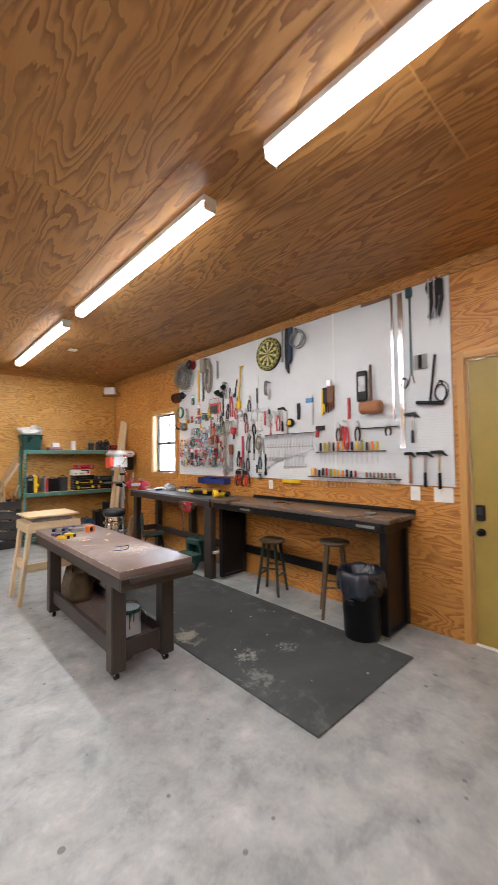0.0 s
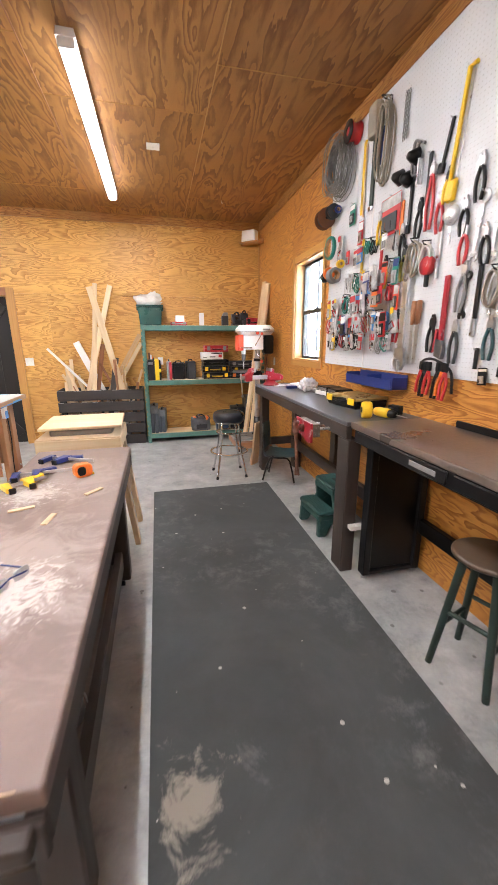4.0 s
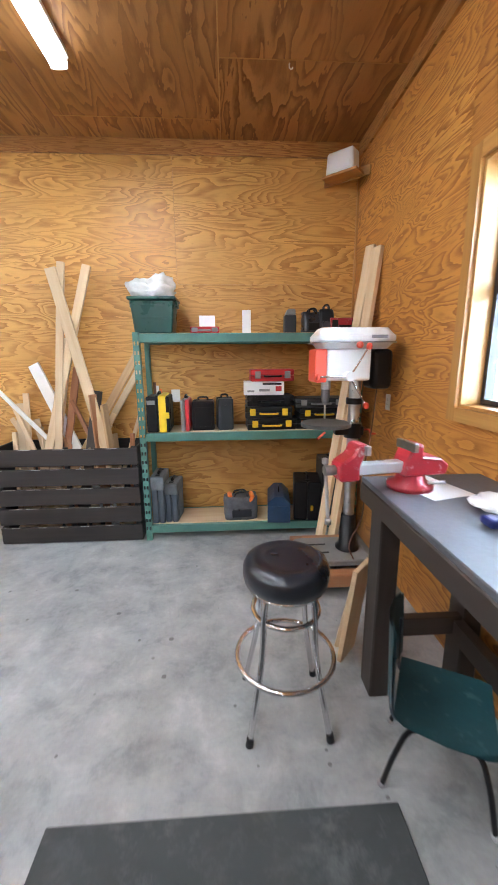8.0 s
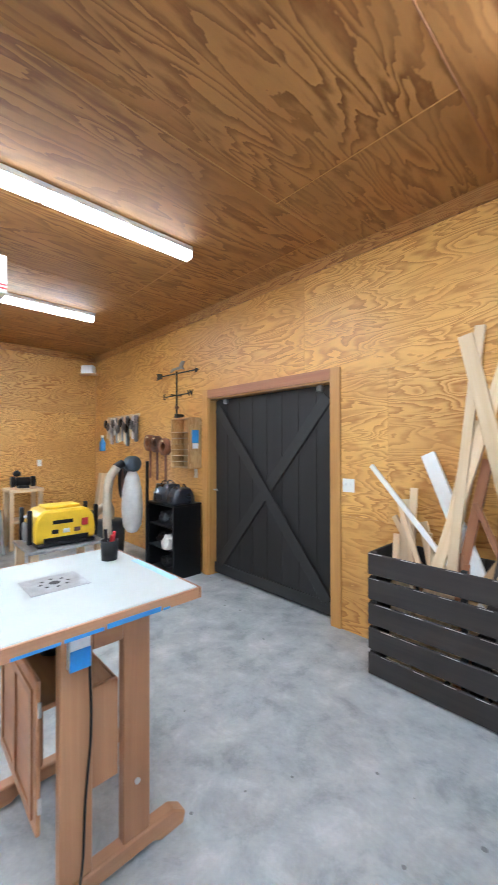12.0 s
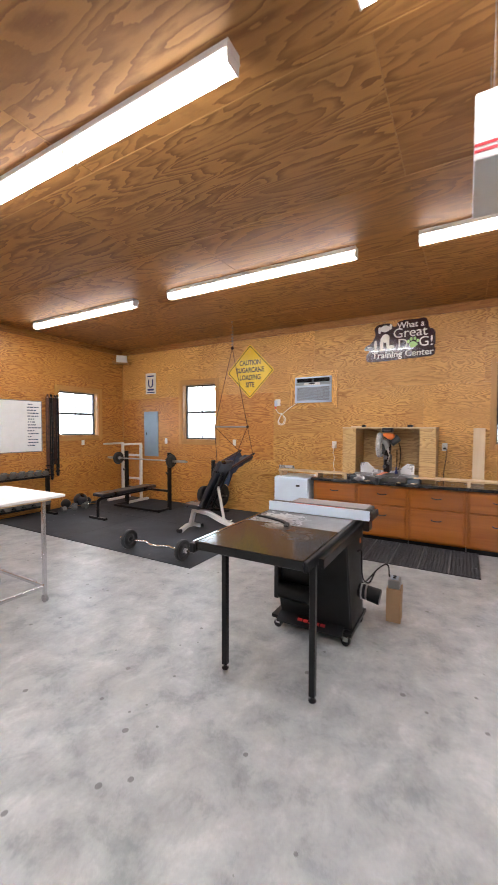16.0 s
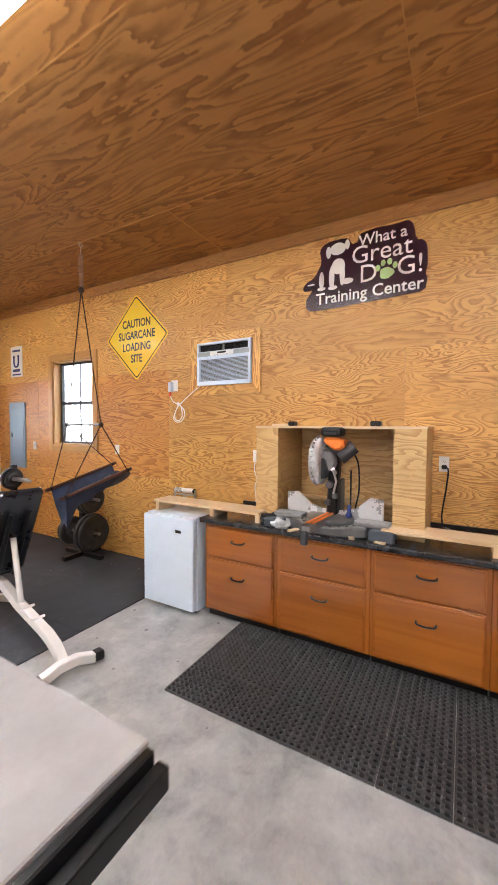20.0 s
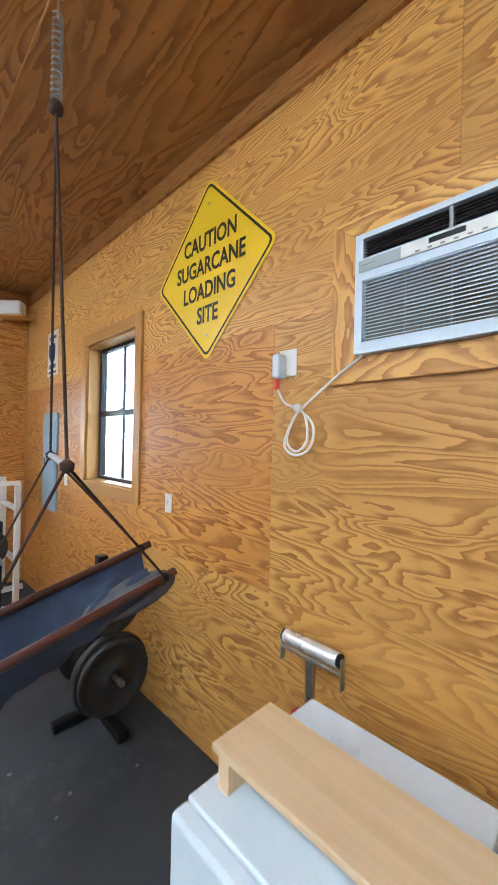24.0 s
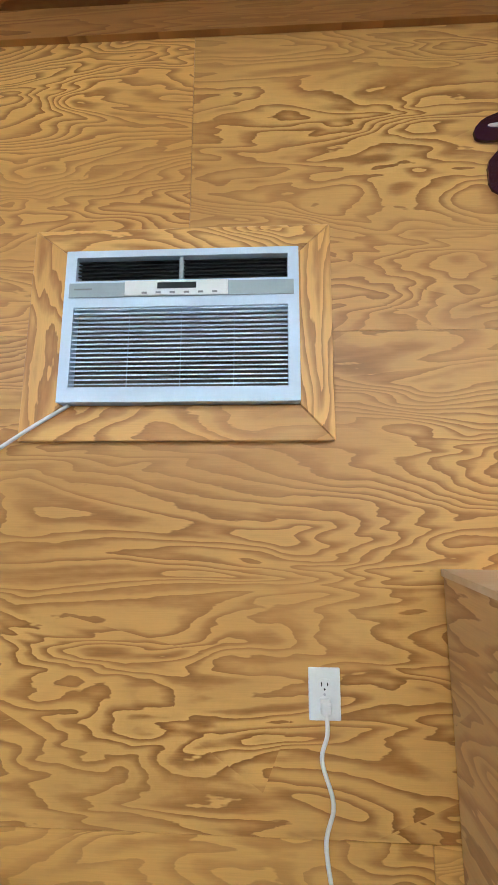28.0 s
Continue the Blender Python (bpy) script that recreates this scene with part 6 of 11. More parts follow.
bar_tool("straightedge", 1.545, 3.16, 1.5, 0.05, chrome, "long aluminium straightedge on the pegboard", "straightedge")
sq = peg("drywall_square", 1.63, 3.17, "large aluminium square hung by its corner", "square")
part("blade", box(B(), -0.012, 0.012, -0.012, -0.008, -1.22, 0.0, 0.001), chrome, sq)
part("stock", box(B(), -0.33, 0.012, -0.016, -0.0125, -0.02, 0.02, 0.001), chrome, sq)
tt_ = bar_tool("caulk_gun", 1.45, 3.15, 0.8, 0.016, teal_plastic, "teal long-handled reaching tool", "reaching tool")
part("head", box(B(), -0.03, 0.03, -0.04, -0.004, -0.06, 0.04, 0.008), teal_plastic, tt_)
part("claw", tube(B(), [(-0.03, -0.012, -0.9), (-0.012, -0.012, -0.8), (0.012, -0.012, -0.8), (0.03, -0.012, -0.88)], 0.004), black_plastic, tt_)
gc = peg("ratchet_clamps", 1.21, 3.18, "bundle of black ratchet clamps", "clamps")
for k, (x, a) in enumerate(((-0.05, 15), (0.0, -8), (0.045, -22))):
    part("clamp", prism(B(), [(x - 0.02, 0.0), (x + 0.03, -0.02), (x + 0.035, -0.2), (x + 0.0, -0.36), (x - 0.02, -0.33), (x + 0.005, -0.18), (x - 0.035, -0.06)], -0.035 - 0.012 * k, -0.016 - 0.012 * k, "XZ", 0.003), black_plastic, gc)
    part("bar", box(B(), x - 0.005, x + 0.005, -0.05, -0.044, -0.42, 0.02), steel, gc)
tw = peg("trowel", 1.36, 2.56, "flat grey trowel on the pegboard", "trowel")
part("blade", box(B(), -0.06, 0.06, -0.012, -0.009, -0.17, -0.03, 0.001), mid_grey, tw)
part("handle", cyl(B(), (0, -0.035, -0.16), (0, -0.035, -0.04), 0.014), black_plastic, tw)
ps = peg("pole_sander", 1.23, 2.5, "black pole tool with a tilted flat foot", "sander", 7)
part("pole", cyl(B(), (0, -0.02, 0), (0, -0.02, -0.42), 0.011), black_metal, ps)
part("foot", box(B(), -0.12, 0.12, -0.055, -0.006, -0.45, -0.42, 0.008), black_plastic, ps)
coil("wire_loop", 1.18, 2.24, 0.055, black_plastic, "small black cable loop", "cable", 3, 0.004, 4, 1.5)
coil("wire_loop", 1.52, 2.32, 0.03, black_plastic, "small black strap loop", "cable", 2, 0.005, 5, 1.5)
ml = peg("mallet", 1.85, 2.5, "wooden mallet with a tan round head", "mallet")
part("handle", cyl(B(), (0, -0.05, 0.02), (0, -0.05, -0.38), 0.014, 0.016), rust_iron, ml)
part("head", lathe(B(), [(0, -0.11), (0.06, -0.108), (0.066, -0.09), (0.066, 0.09), (0.06, 0.108), (0, 0.11)], (0.01, -0.07, -0.42), "X", 24), cedar_x, ml)
sk = peg("grease_rag", 1.965, 2.5, "crumpled dark and white pack hung on a hook", "pack")
part("pack", box(B(), -0.06, 0.06, -0.04, -0.006, -0.34, -0.02, 0.015, 2), black_plastic, sk)
part("window", box(B(), -0.03, 0.05, -0.044, -0.0405, -0.24, -0.08, 0.003), clear_bag, sk)
gl = peg("work_gloves", 2.38, 2.4, "work gloves in black, yellow and brown", "gloves")
for x, zz, m, w in ((0.03, -0.02, brown_leather, 0.09), (-0.035, -0.03, black_plastic, 0.085), (-0.07, -0.05, yellow, 0.045)):
    part("glove", box(B(), x - w / 2, x + w / 2, -0.05, -0.01, zz - 0.19, zz, 0.014, 2), m, gl)
    for q in range(3):
        part("finger", cyl(B(), (x - w * 0.33 + w * 0.33 * q, -0.03, zz - 0.18), (x - w * 0.36 + w * 0.36 * q, -0.03, zz - 0.3 + 0.02 * q), 0.012, 0.01, 8), m, gl)
part("clip", box(B(), -0.02, 0.03, -0.03, -0.006, -0.03, 0.05, 0.006), steel, gl)
bar_tool("red_file", 2.13, 2.21, 0.22, 0.034, red_plastic, "red handled tool on the pegboard", "tool")
hammer(1.445, 1.97, 0.26, black_plastic, "black hammer on the pegboard", 0.14)
hammer(1.475, 1.6, 0.27, cedar_z, "wooden handled hammer on the pegboard", 0.1, cedar_z)
hammer(1.34, 1.6, 0.3, black_plastic, "black gripped claw hammer on the pegboard", 0.15)
hammer(1.215, 1.61, 0.32, black_plastic, "heavy hammer with a pale handle", 0.14, pine_z)
for y0, y1, z in ((2.03, 1.6, 1.875), (2.56, 1.72, 1.64), (2.68, 1.57, 1.36)):
    rk = thing("tool_rack", "thin grey wire tool rack on the pegboard", "tool rack", (PX, (y0 + y1) / 2, z), -90)
    h = (y0 - y1) / 2
    part("front_rail", cyl(B(), (-h, -0.04, 0), (h, -0.04, 0), 0.004, seg=8), black_metal, rk)
    part("back_rail", cyl(B(), (-h, -0.016, 0), (h, -0.016, 0), 0.004, seg=8), black_metal, rk)
    for s in (-1, 0, 1):
        part("bracket", box(B(), s * h * 0.98 - 0.003, s * h * 0.98 + 0.003, -0.044, 0.0, -0.006, 0.006), black_metal, rk)
for y, z, L, m in ((2.265, 1.94, 0.18, black_plastic), (2.2, 1.96, 0.2, red_plastic), (2.165, 1.95, 0.28, red_plastic), (2.03, 1.94, 0.19, black_plastic), (1.69, 1.91, 0.12, black_plastic)):
    pliers(y, z, L, m, "pliers with dipped handles on the rail", "pliers on the rail")
rs = random.Random(11)
grips = (black_plastic, yellow, dart_green, black_plastic, orange, yellow, red_plastic)
for k in range(13):
    screwdriver(2.5 - 0.058 * k, 1.645, rs.uniform(0.2, 0.26), grips[k % 7])
for k in range(12):
    screwdriver(2.63 - 0.052 * k, 1.365, rs.uniform(0.16, 0.22), grips[(k * 3 + 1) % 7])
for k in range(8):
    screwdriver(1.93 - 0.042 * k, 1.365, 0.13, (cedar_z, mid_grey)[k % 2], "small chisel standing in the rack", "chisels in the rack")
rd = thing("wrench_rail", "thin dark rail holding hung wrenches", "tool rack", (PX, 2.99, 1.875), -90)
part("rail", cyl(B(), (-0.42, -0.02, 0), (0.42, -0.02, 0), 0.004, seg=8), black_metal, rd)
for s in (-0.4, 0, 0.4):
    part("bracket", box(B(), s - 0.003, s + 0.003, -0.022, 0, -0.004, 0.004), black_metal, rd)
for k in range(16):
    wrench(3.37 - 0.049 * k, 1.865, max(0.42 - 0.03 * k, 0.37 - 0.012 * k), 0, bright_steel)
for k in range(7):
    wrench(3.07 - 0.055 * k, 1.62, 0.17 - 0.005 * k, 0, bright_steel, "short steel wrench on the pegboard", "short wrenches")
bar_tool("try_square", 3.02, 2.16, 0.28, 0.03, steel, "steel try square on the pegboard", "square", (5.0, 0.0), steel)
hammer(3.08, 2.19, 0.28, black_metal, "old claw hammer on the pegboard", 0.13)
bar_tool("hatchet", 2.83, 2.23, 0.19, 0.045, black_metal, "small dark hatchet on the pegboard", "hatchet")
sqr = peg("speed_square", 2.64, 2.26, "blue and silver square on the pegboard", "square")
part("stock", box(B(), -0.07, 0.03, -0.025, -0.006, -0.03, 0.02, 0.003), light_blue, sqr)
part("blade", box(B(), 0.01, 0.035, -0.012, -0.009, -0.3, 0.06, 0.001), steel, sqr)
rgun = peg("glue_gun", 2.5, 1.92, "red and black pistol grip tool", "tool")
part("body", box(B(), -0.06, 0.06, -0.045, -0.012, -0.03, 0.02, 0.008), black_plastic, rgun)
part("grip", prism(B(), [(-0.06, -0.03), (-0.02, -0.03), (-0.03, -0.11), (-0.07, -0.11)], -0.042, -0.014, "XZ", 0.005), red_plastic, rgun)
hs = peg("hacksaw", 3.87, 2.88, "yellow hacksaw hanging on the pegboard", "hacksaw", 6)
part("frame", tube(B(), [(0.05, -0.02, -0.5), (0.0, -0.02, -0.5), (0.0, -0.02, 0.0), (0.05, -0.02, 0.0)], 0.012, 8), yellow, hs)
part("blade", box(B(), 0.042, 0.05, -0.022, -0.018, -0.49, -0.01), steel, hs)
part("grip", box(B(), -0.01, 0.055, -0.04, -0.004, -0.6, -0.5, 0.012, 2), yellow, hs)
bar_tool("hand_drill", 3.96, 2.7, 0.2, 0.02, black_metal, "black cranked hand brace on the pegboard", "brace", (2.2, 0.05), black_plastic, 14)
for y, z in ((4.21, 2.7), (3.33, 2.58)):
    cp = peg("c_clamp", y, z, "dark cast C clamps hung together", "clamp")
    for k in range(3):
        part("frame", tube(B(), curve_pts([(0.03, -0.02 - 0.014 * k, -0.02), (-0.03, -0.02 - 0.014 * k, 0.0), (-0.035, -0.02 - 0.014 * k, -0.16), (0.02, -0.02 - 0.014 * k, -0.18)], 4), 0.009, 7), (cast_iron, steel, cast_iron)[k], cp)
        part("screw", cyl(B(), (0.022, -0.02 - 0.014 * k, -0.24), (0.025, -0.02 - 0.014 * k, -0.1), 0.006, seg=8), steel, cp)
pliers(4.08, 2.52, 0.34, red_plastic, "red bolt cutters on the pegboard")
pliers(3.78, 2.25, 0.17, black_plastic, "black locking pliers on the pegboard")
pliers(3.72, 1.92, 0.24, mid_grey, "grey slip pliers on the pegboard", "", None, 6)
bar_tool("file", 4.28, 2.5, 0.24, 0.024, black_metal, "dark flat file on the pegboard", "file", (1.2, 0.05), black_plastic)
ax_ = peg("hand_axe", 3.4, 2.21, "small axe with a pale head and red handle", "axe")
part("head", prism(B(), [(-0.07, -0.03), (-0.06, 0.03), (0.02, 0.022), (0.07, 0.03), (0.07, -0.02), (0.02, -0.016)], -0.03, -0.008, "XZ", 0.004), bright_steel, ax_)
part("handle", box(B(), -0.01, 0.014, -0.03, -0.01, -0.2, -0.0165, 0.004), red_plastic, ax_)
tr_ = peg("trowel", 3.31, 2.2, "grey pointed trowel on the pegboard", "trowel")
part("blade", prism(B(), [(-0.04, -0.09), (0.0, -0.19), (0.04, -0.09), (0.02, -0.05), (-0.02, -0.05)], -0.016, -0.01, "XZ", 0.001), mid_grey, tr_)
part("handle", cyl(B(), (0, -0.03, -0.05), (0, -0.03, 0.01), 0.014, 0.012, 12), black_plastic, tr_)
ld_ = peg("steel_scoop", 3.89, 2.26, "round steel scoop on the pegboard", "scoop")
part("bowl", lathe(B(), [(0, -0.05), (0.03, -0.045), (0.05, -0.02), (0.052, -0.004), (0.048, -0.004), (0, -0.04)], (0, 0, -0.05), "Y", 24), bright_steel, ld_)
part("handle", box(B(), -0.007, 0.007, -0.014, -0.008, -0.2, -0.1, 0.002), bright_steel, ld_)
rdt = peg("tape_reel", 2.95, 2.06, "yellow and black tape reel on the pegboard", "tape reel")
part("case", lathe(B(), [(0, -0.05), (0.045, -0.048), (0.052, -0.04), (0.052, -0.01), (0, -0.008)], (0, 0, -0.05), "Y", 24), black_plastic, rdt)
part("face", lathe(B(), [(0, -0.0525), (0.032, -0.0525), (0.032, -0.0485), (0, -0.0485)], (0, 0, -0.05), "Y", 24), yellow, rdt)
coil("cord_hank", 3.5, 1.87, 0.045, cord_beige, "pale cord hank on the pegboard", "cord", 4, 0.006, 9, 1.9)
wrench(4.27, 1.88, 0.5, 3, bright_steel, "long steel wrench on the pegboard", "large wrenches")
pliers(3.76, 2.12, 0.19, red_plastic, "red tin snips on the pegboard")
for y, z, L, ln in ((3.66, 2.25, 0.3, 6), (3.56, 2.24, 0.31, 2), (3.48, 2.23, 0.28, 0), (3.33, 2.2, 0.2, 0), (3.24, 2.18, 0.24, -5)):
    wrench(y, z, L, ln, bright_steel, "adjustable steel wrench on the pegboard", "adjustable wrenches")
pliers(3.16, 2.16, 0.24, red_plastic, "red aviation snips on the pegboard")
wrench(3.3, 2.02, 0.14, 0, red_plastic, "red handled wrench on the pegboard", "adjustable wrenches")
rdc = peg("chalk_reel", 4.02, 2.02, "red chalk reel hung by its line", "reel")
part("case", lathe(B(), [(0, -0.025), (0.05, -0.024), (0.055, -0.01), (0.055, 0.01), (0.05, 0.018), (0, 0.018)], (0, -0.03, -0.05), "Y", 22), red_plastic, rdc)
part("nozzle", box(B(), -0.012, 0.012, -0.042, -0.018, -0.17, -0.1, 0.004), black_plastic, rdc)
pw_ = peg("pipe_wrench", 3.84, 1.88, "large red pipe wrench on the pegboard", "pipe wrench")
part("handle", box(B(), -0.018, 0.018, -0.034, -0.012, -0.36, 0.01, 0.006), red_paint, pw_)
part("jaw", prism(B(), [(-0.03, -0.44), (0.03, -0.46), (0.035, -0.4), (0.02, -0.35), (-0.03, -0.34)], -0.04, -0.01, "XZ", 0.003), cast_iron, pw_)
part("hook_jaw", prism(B(), [(-0.055, -0.42), (-0.035, -0.42), (-0.022, -0.3), (-0.04, -0.28)], -0.036, -0.012, "XZ", 0.003), red_paint, pw_)
wrench(3.7, 1.88, 0.22, 4, black_metal, "black channel lock pliers on the pegboard", "adjustable wrenches")
for y in (3.5, 3.45):
    pliers(y, 1.83, 0.19, steel, "locking pliers on the pegboard")
pliers(3.5, 1.63, 0.2, teal_plastic, "teal handled snips on the pegboard")
bar_tool("file", 3.4, 1.62, 0.22, 0.028, black_metal, "black flat file on the pegboard", "file", (1.3, 0.05), black_plastic)
bar_tool("chisel", 3.57, 1.48, 0.1, 0.022, black_plastic, "black handled chisel on the pegboard", "chisel")
bl = peg("pliers_rack", 3.84, 1.36, "rack crowded with red and black pliers", "pliers rack")
for k, (x, m) in enumerate(((-0.12, red_plastic), (-0.07, black_plastic), (-0.02, red_plastic), (0.03, black_plastic), (0.08, orange), (0.12, red_plastic))):
    for s in (-1, 1):
        part("handle", tube(B(), curve_pts([(x, -0.04 - 0.012 * (k % 3), 0.0), (x + s * 0.022, -0.045 - 0.012 * (k % 3), -0.08), (x + s * 0.014 - 0.01, -0.05 - 0.01 * (k % 3), -0.15 - 0.02 * (k % 2))], 5), 0.009, 8), m, bl)
    part("jaws", box(B(), x - 0.016, x + 0.016, -0.05 - 0.012 * (k % 3), -0.03 - 0.012 * (k % 3), -0.01, 0.045, 0.005), black_metal, bl)
part("strap", tube(B(), curve_pts([(-0.13, -0.03, 0.0), (-0.1, -0.05, 0.05), (0.0, -0.05, 0.06), (0.13, -0.04, 0.0), (0.15, -0.03, -0.13)], 5), 0.008, 6), black_plastic, bl)
pack(3.51, 1.39, 0.06, 0.09, black_plastic, cream, "small black dispenser under the pegboard")
lv = peg("torpedo_level", 2.95, 1.3, "yellow level lying along the pegboard foot", "level")
part("body", box(B(), -0.14, 0.14, -0.04, -0.012, -0.03, 0.012, 0.004), yellow, lv)
part("vial", box(B(), -0.02, 0.02, -0.042, -0.0405, -0.02, 0.0), lime, lv)

# crowded corner by the window: coils, rolls, packs
wc = peg("wire_coil", 5.27, 3.16, "big tangled coil of grey wire", "wire coil")
rw = random.Random(2)
for k in range(34):
    r, cx, cz, d = rw.uniform(0.11, 0.2), rw.uniform(-0.03, 0.03), rw.uniform(-0.05, 0.03), 0.02 + 0.0035 * k
    part("loop", tube(B(), [(cx + r * math.sin(a), -d - 0.012 * math.sin(2 * a + k), cz - 0.19 + r * 1.15 * math.cos(a)) for a in (2 * math.pi * i / 24 for i in range(24))], 0.0035, 5, True), wire_grey, wc)
rr_ = peg("cord_reel", 5.06, 3.18, "red plastic cord reel with a black rim", "reel")
part("drum", lathe(B(), [(0, -0.09), (0.07, -0.09), (0.075, -0.08), (0.06, -0.07), (0.06, -0.02), (0.075, -0.01), (0.075, 0.0), (0, 0.0)], (0, -0.006, -0.06), "Y", 24), red_plastic, rr_)
part("rim", lathe(B(), [(0.03, -0.096), (0.078, -0.094), (0.08, -0.09), (0.03, -0.0905), (0.03, -0.096)], (0, -0.006, -0.06), "Y", 24), black_plastic, rr_)
yt = bar_tool("yellow_level", 4.92, 3.0, 0.5, 0.03, yellow, "long yellow measuring stick on the pegboard", "measuring stick")
part("wooden_edge", box(B(), 0.016, 0.03, -0.016, -0.006, -0.52, -0.02, 0.001), pine_z, yt)
bar_tool("green_bar", 4.78, 3.02, 0.5, 0.045, stool_green, "dark green metal bar on the pegboard", "bar", (1.0, 0.03), chrome)
bar_tool("blue_bar", 4.68, 2.98, 0.22, 0.035, blue_plastic, "blue plastic bar on the pegboard", "bar")
tg = peg("canvas_bag", 4.74, 3.16, "pale canvas bag hung on a hook", "bag")
part("bag", box(B(), -0.06, 0.06, -0.08, -0.01, -0.22, 0.0, 0.025, 2), cord_beige, tg)
coil("extension_cord", 4.61, 3.12, 0.07, cord_beige, "bundle of beige extension cord", "extension cord", 6, 0.007, 8, 3.6)
ch = peg("chain", 4.41, 3.05, "grey chain hanging in strands", "chain")
for k in range(3):
    for q in range(12):
        part("link", tube(B(), [(0.02 * k - 0.02 + (0.007 if q % 2 else 0.002) * math.cos(a), -0.014 - (0.002 if q % 2 else 0.007) * math.cos(a), -0.022 * q + 0.015 * math.sin(a)) for a in (2 * math.pi * i / 8 for i in range(8))], 0.0025, 4, True), wire_grey, ch)


def roll(y, z, r, w, mat, label, inner=0.55, off=0.0, axis="X"):
    t = peg("tape_roll", y, z, label, "tape roll", 0, "rolls on hooks", off)
    part("roll", lathe(B(), [(r * inner, -w / 2), (r * 0.97, -w / 2), (r, -w / 2 + 0.003), (r, w / 2 - 0.003), (r * 0.97, w / 2), (r * inner, w / 2), (r * inner, -w / 2)], (0, -0.05, -r * inner), axis, 26), mat, t)
    part("core", lathe(B(), [(r * inner - 0.004, -w / 2), (r * inner - 0.0003, -w / 2), (r * inner - 0.0003, w / 2), (r * inner - 0.004, w / 2), (r * inner - 0.004, -w / 2)], (0, -0.05, -r * inner), axis, 26), cardboard, t)
    return t


def spool(y, z, r, w, flange, wound, label):
    """A two-flange reel wound with cord, its axle along the board."""
    t = peg("cord_spool", y, z, label, "spool", 0, "spools on hooks")
    for s in (-1, 1):
        part("flange", lathe(B(), [(0.012, s * w / 2), (r * 0.95, s * w / 2), (r, s * (w / 2 - 0.003)), (r * 0.95, s * (w / 2 - 0.006)), (0.012, s * (w / 2 - 0.006)), (0.012, s * w / 2)], (0, -r - 0.012, -0.01), "X", 28), flange, t)
    part("winding", lathe(B(), [(0.012, -w / 2 + 0.007), (r * 0.68, -w / 2 + 0.007), (r * 0.6, 0), (r * 0.68, w / 2 - 0.007), (0.012, w / 2 - 0.007)], (0, -r - 0.012, -0.01), "X", 24), wound, t)
    return t


spool(5.44, 2.62, 0.085, 0.09, tape_brown, black_plastic, "brown cord reel on a hook")
spool(5.33, 2.65, 0.06, 0.06, grey_plastic, tape_brown, "dark cord reel on a hook")
roll(5.27, 2.66, 0.03, 0.024, blue_plastic, "small blue tape roll on a hook")
roll(5.4, 2.44, 0.1, 0.03, teal_tape, "green tape roll on a hook", 0.8, axis="Y")
bag(5.22, 2.42, 0.1, 0.2, "crumpled clear bag of dark parts on a hook")
roll(5.47, 2.14, 0.05, 0.045, grey_plastic, "dark grey wire spool on a hook", 0.3)
roll(5.4, 2.16, 0.052, 0.05, orange, "orange cord spool on a hook", 0.3)
roll(5.29, 2.15, 0.066, 0.08, mid_grey, "grey tape roll on a hook", 0.6)
roll(5.17, 2.2, 0.035, 0.035, yellow, "yellow tape roll on a hook", 0.4)
pack(5.06, 2.62, 0.09, 0.16, teal_tape, paper, "green and white roll in a pack")
pack(4.9, 2.45, 0.08, 0.17, red_plastic, paper, "red carded pack on a hook")
pack(4.5, 2.5, 0.24, 0.25, red_plastic, clear_bag, "large pink and red blister pack")
for y, z in ((4.39, 2.6), (4.3, 2.56), (4.24, 2.66)):
    lm = peg("work_lamp", y, z, "dark clamp lamp head on a hook", "clamp lamp")
    part("head", lathe(B(), [(0, 0.0), (0.02, 0.002), (0.03, 0.02), (0.05, 0.06), (0.047, 0.06), (0.0, 0.03)], (0, -0.09, -0.03), "Y", 20), black_metal, lm)
    part("arm", tube(B(), [(0, -0.008, -0.01), (0.005, -0.06, -0.02), (0, -0.085, -0.03)], 0.006), steel, lm)
br_ = peg("brass_fittings", 4.53, 2.28, "cluster of dull brass fittings", "fittings")
for k in range(5):
    part("fitting", cyl(B(), (0.03 * math.sin(k * 2), -0.03 - 0.006 * k, -0.02 * k), (0.03 * math.sin(k * 2 + 1), -0.05, -0.02 * k - 0.035), 0.014, 0.017, 8), dart_green, br_)
coil("cord_loop", 4.17, 2.14, 0.06, cord_beige, "looped beige cord on a hook", "cord", 4, 0.007, 21, 1.7)
coil("cord_loop", 4.05, 2.1, 0.05, white_cloth, "pale rope loop on a hook", "rope", 4, 0.007, 22, 1.6)
crds = (red_plastic, paper, coral, light_blue, clear_bag, black_plastic, yellow, paper, teal_tape, blue_plastic, clear_bag, red_paint, red_plastic, orange)
rp = random.Random(31)
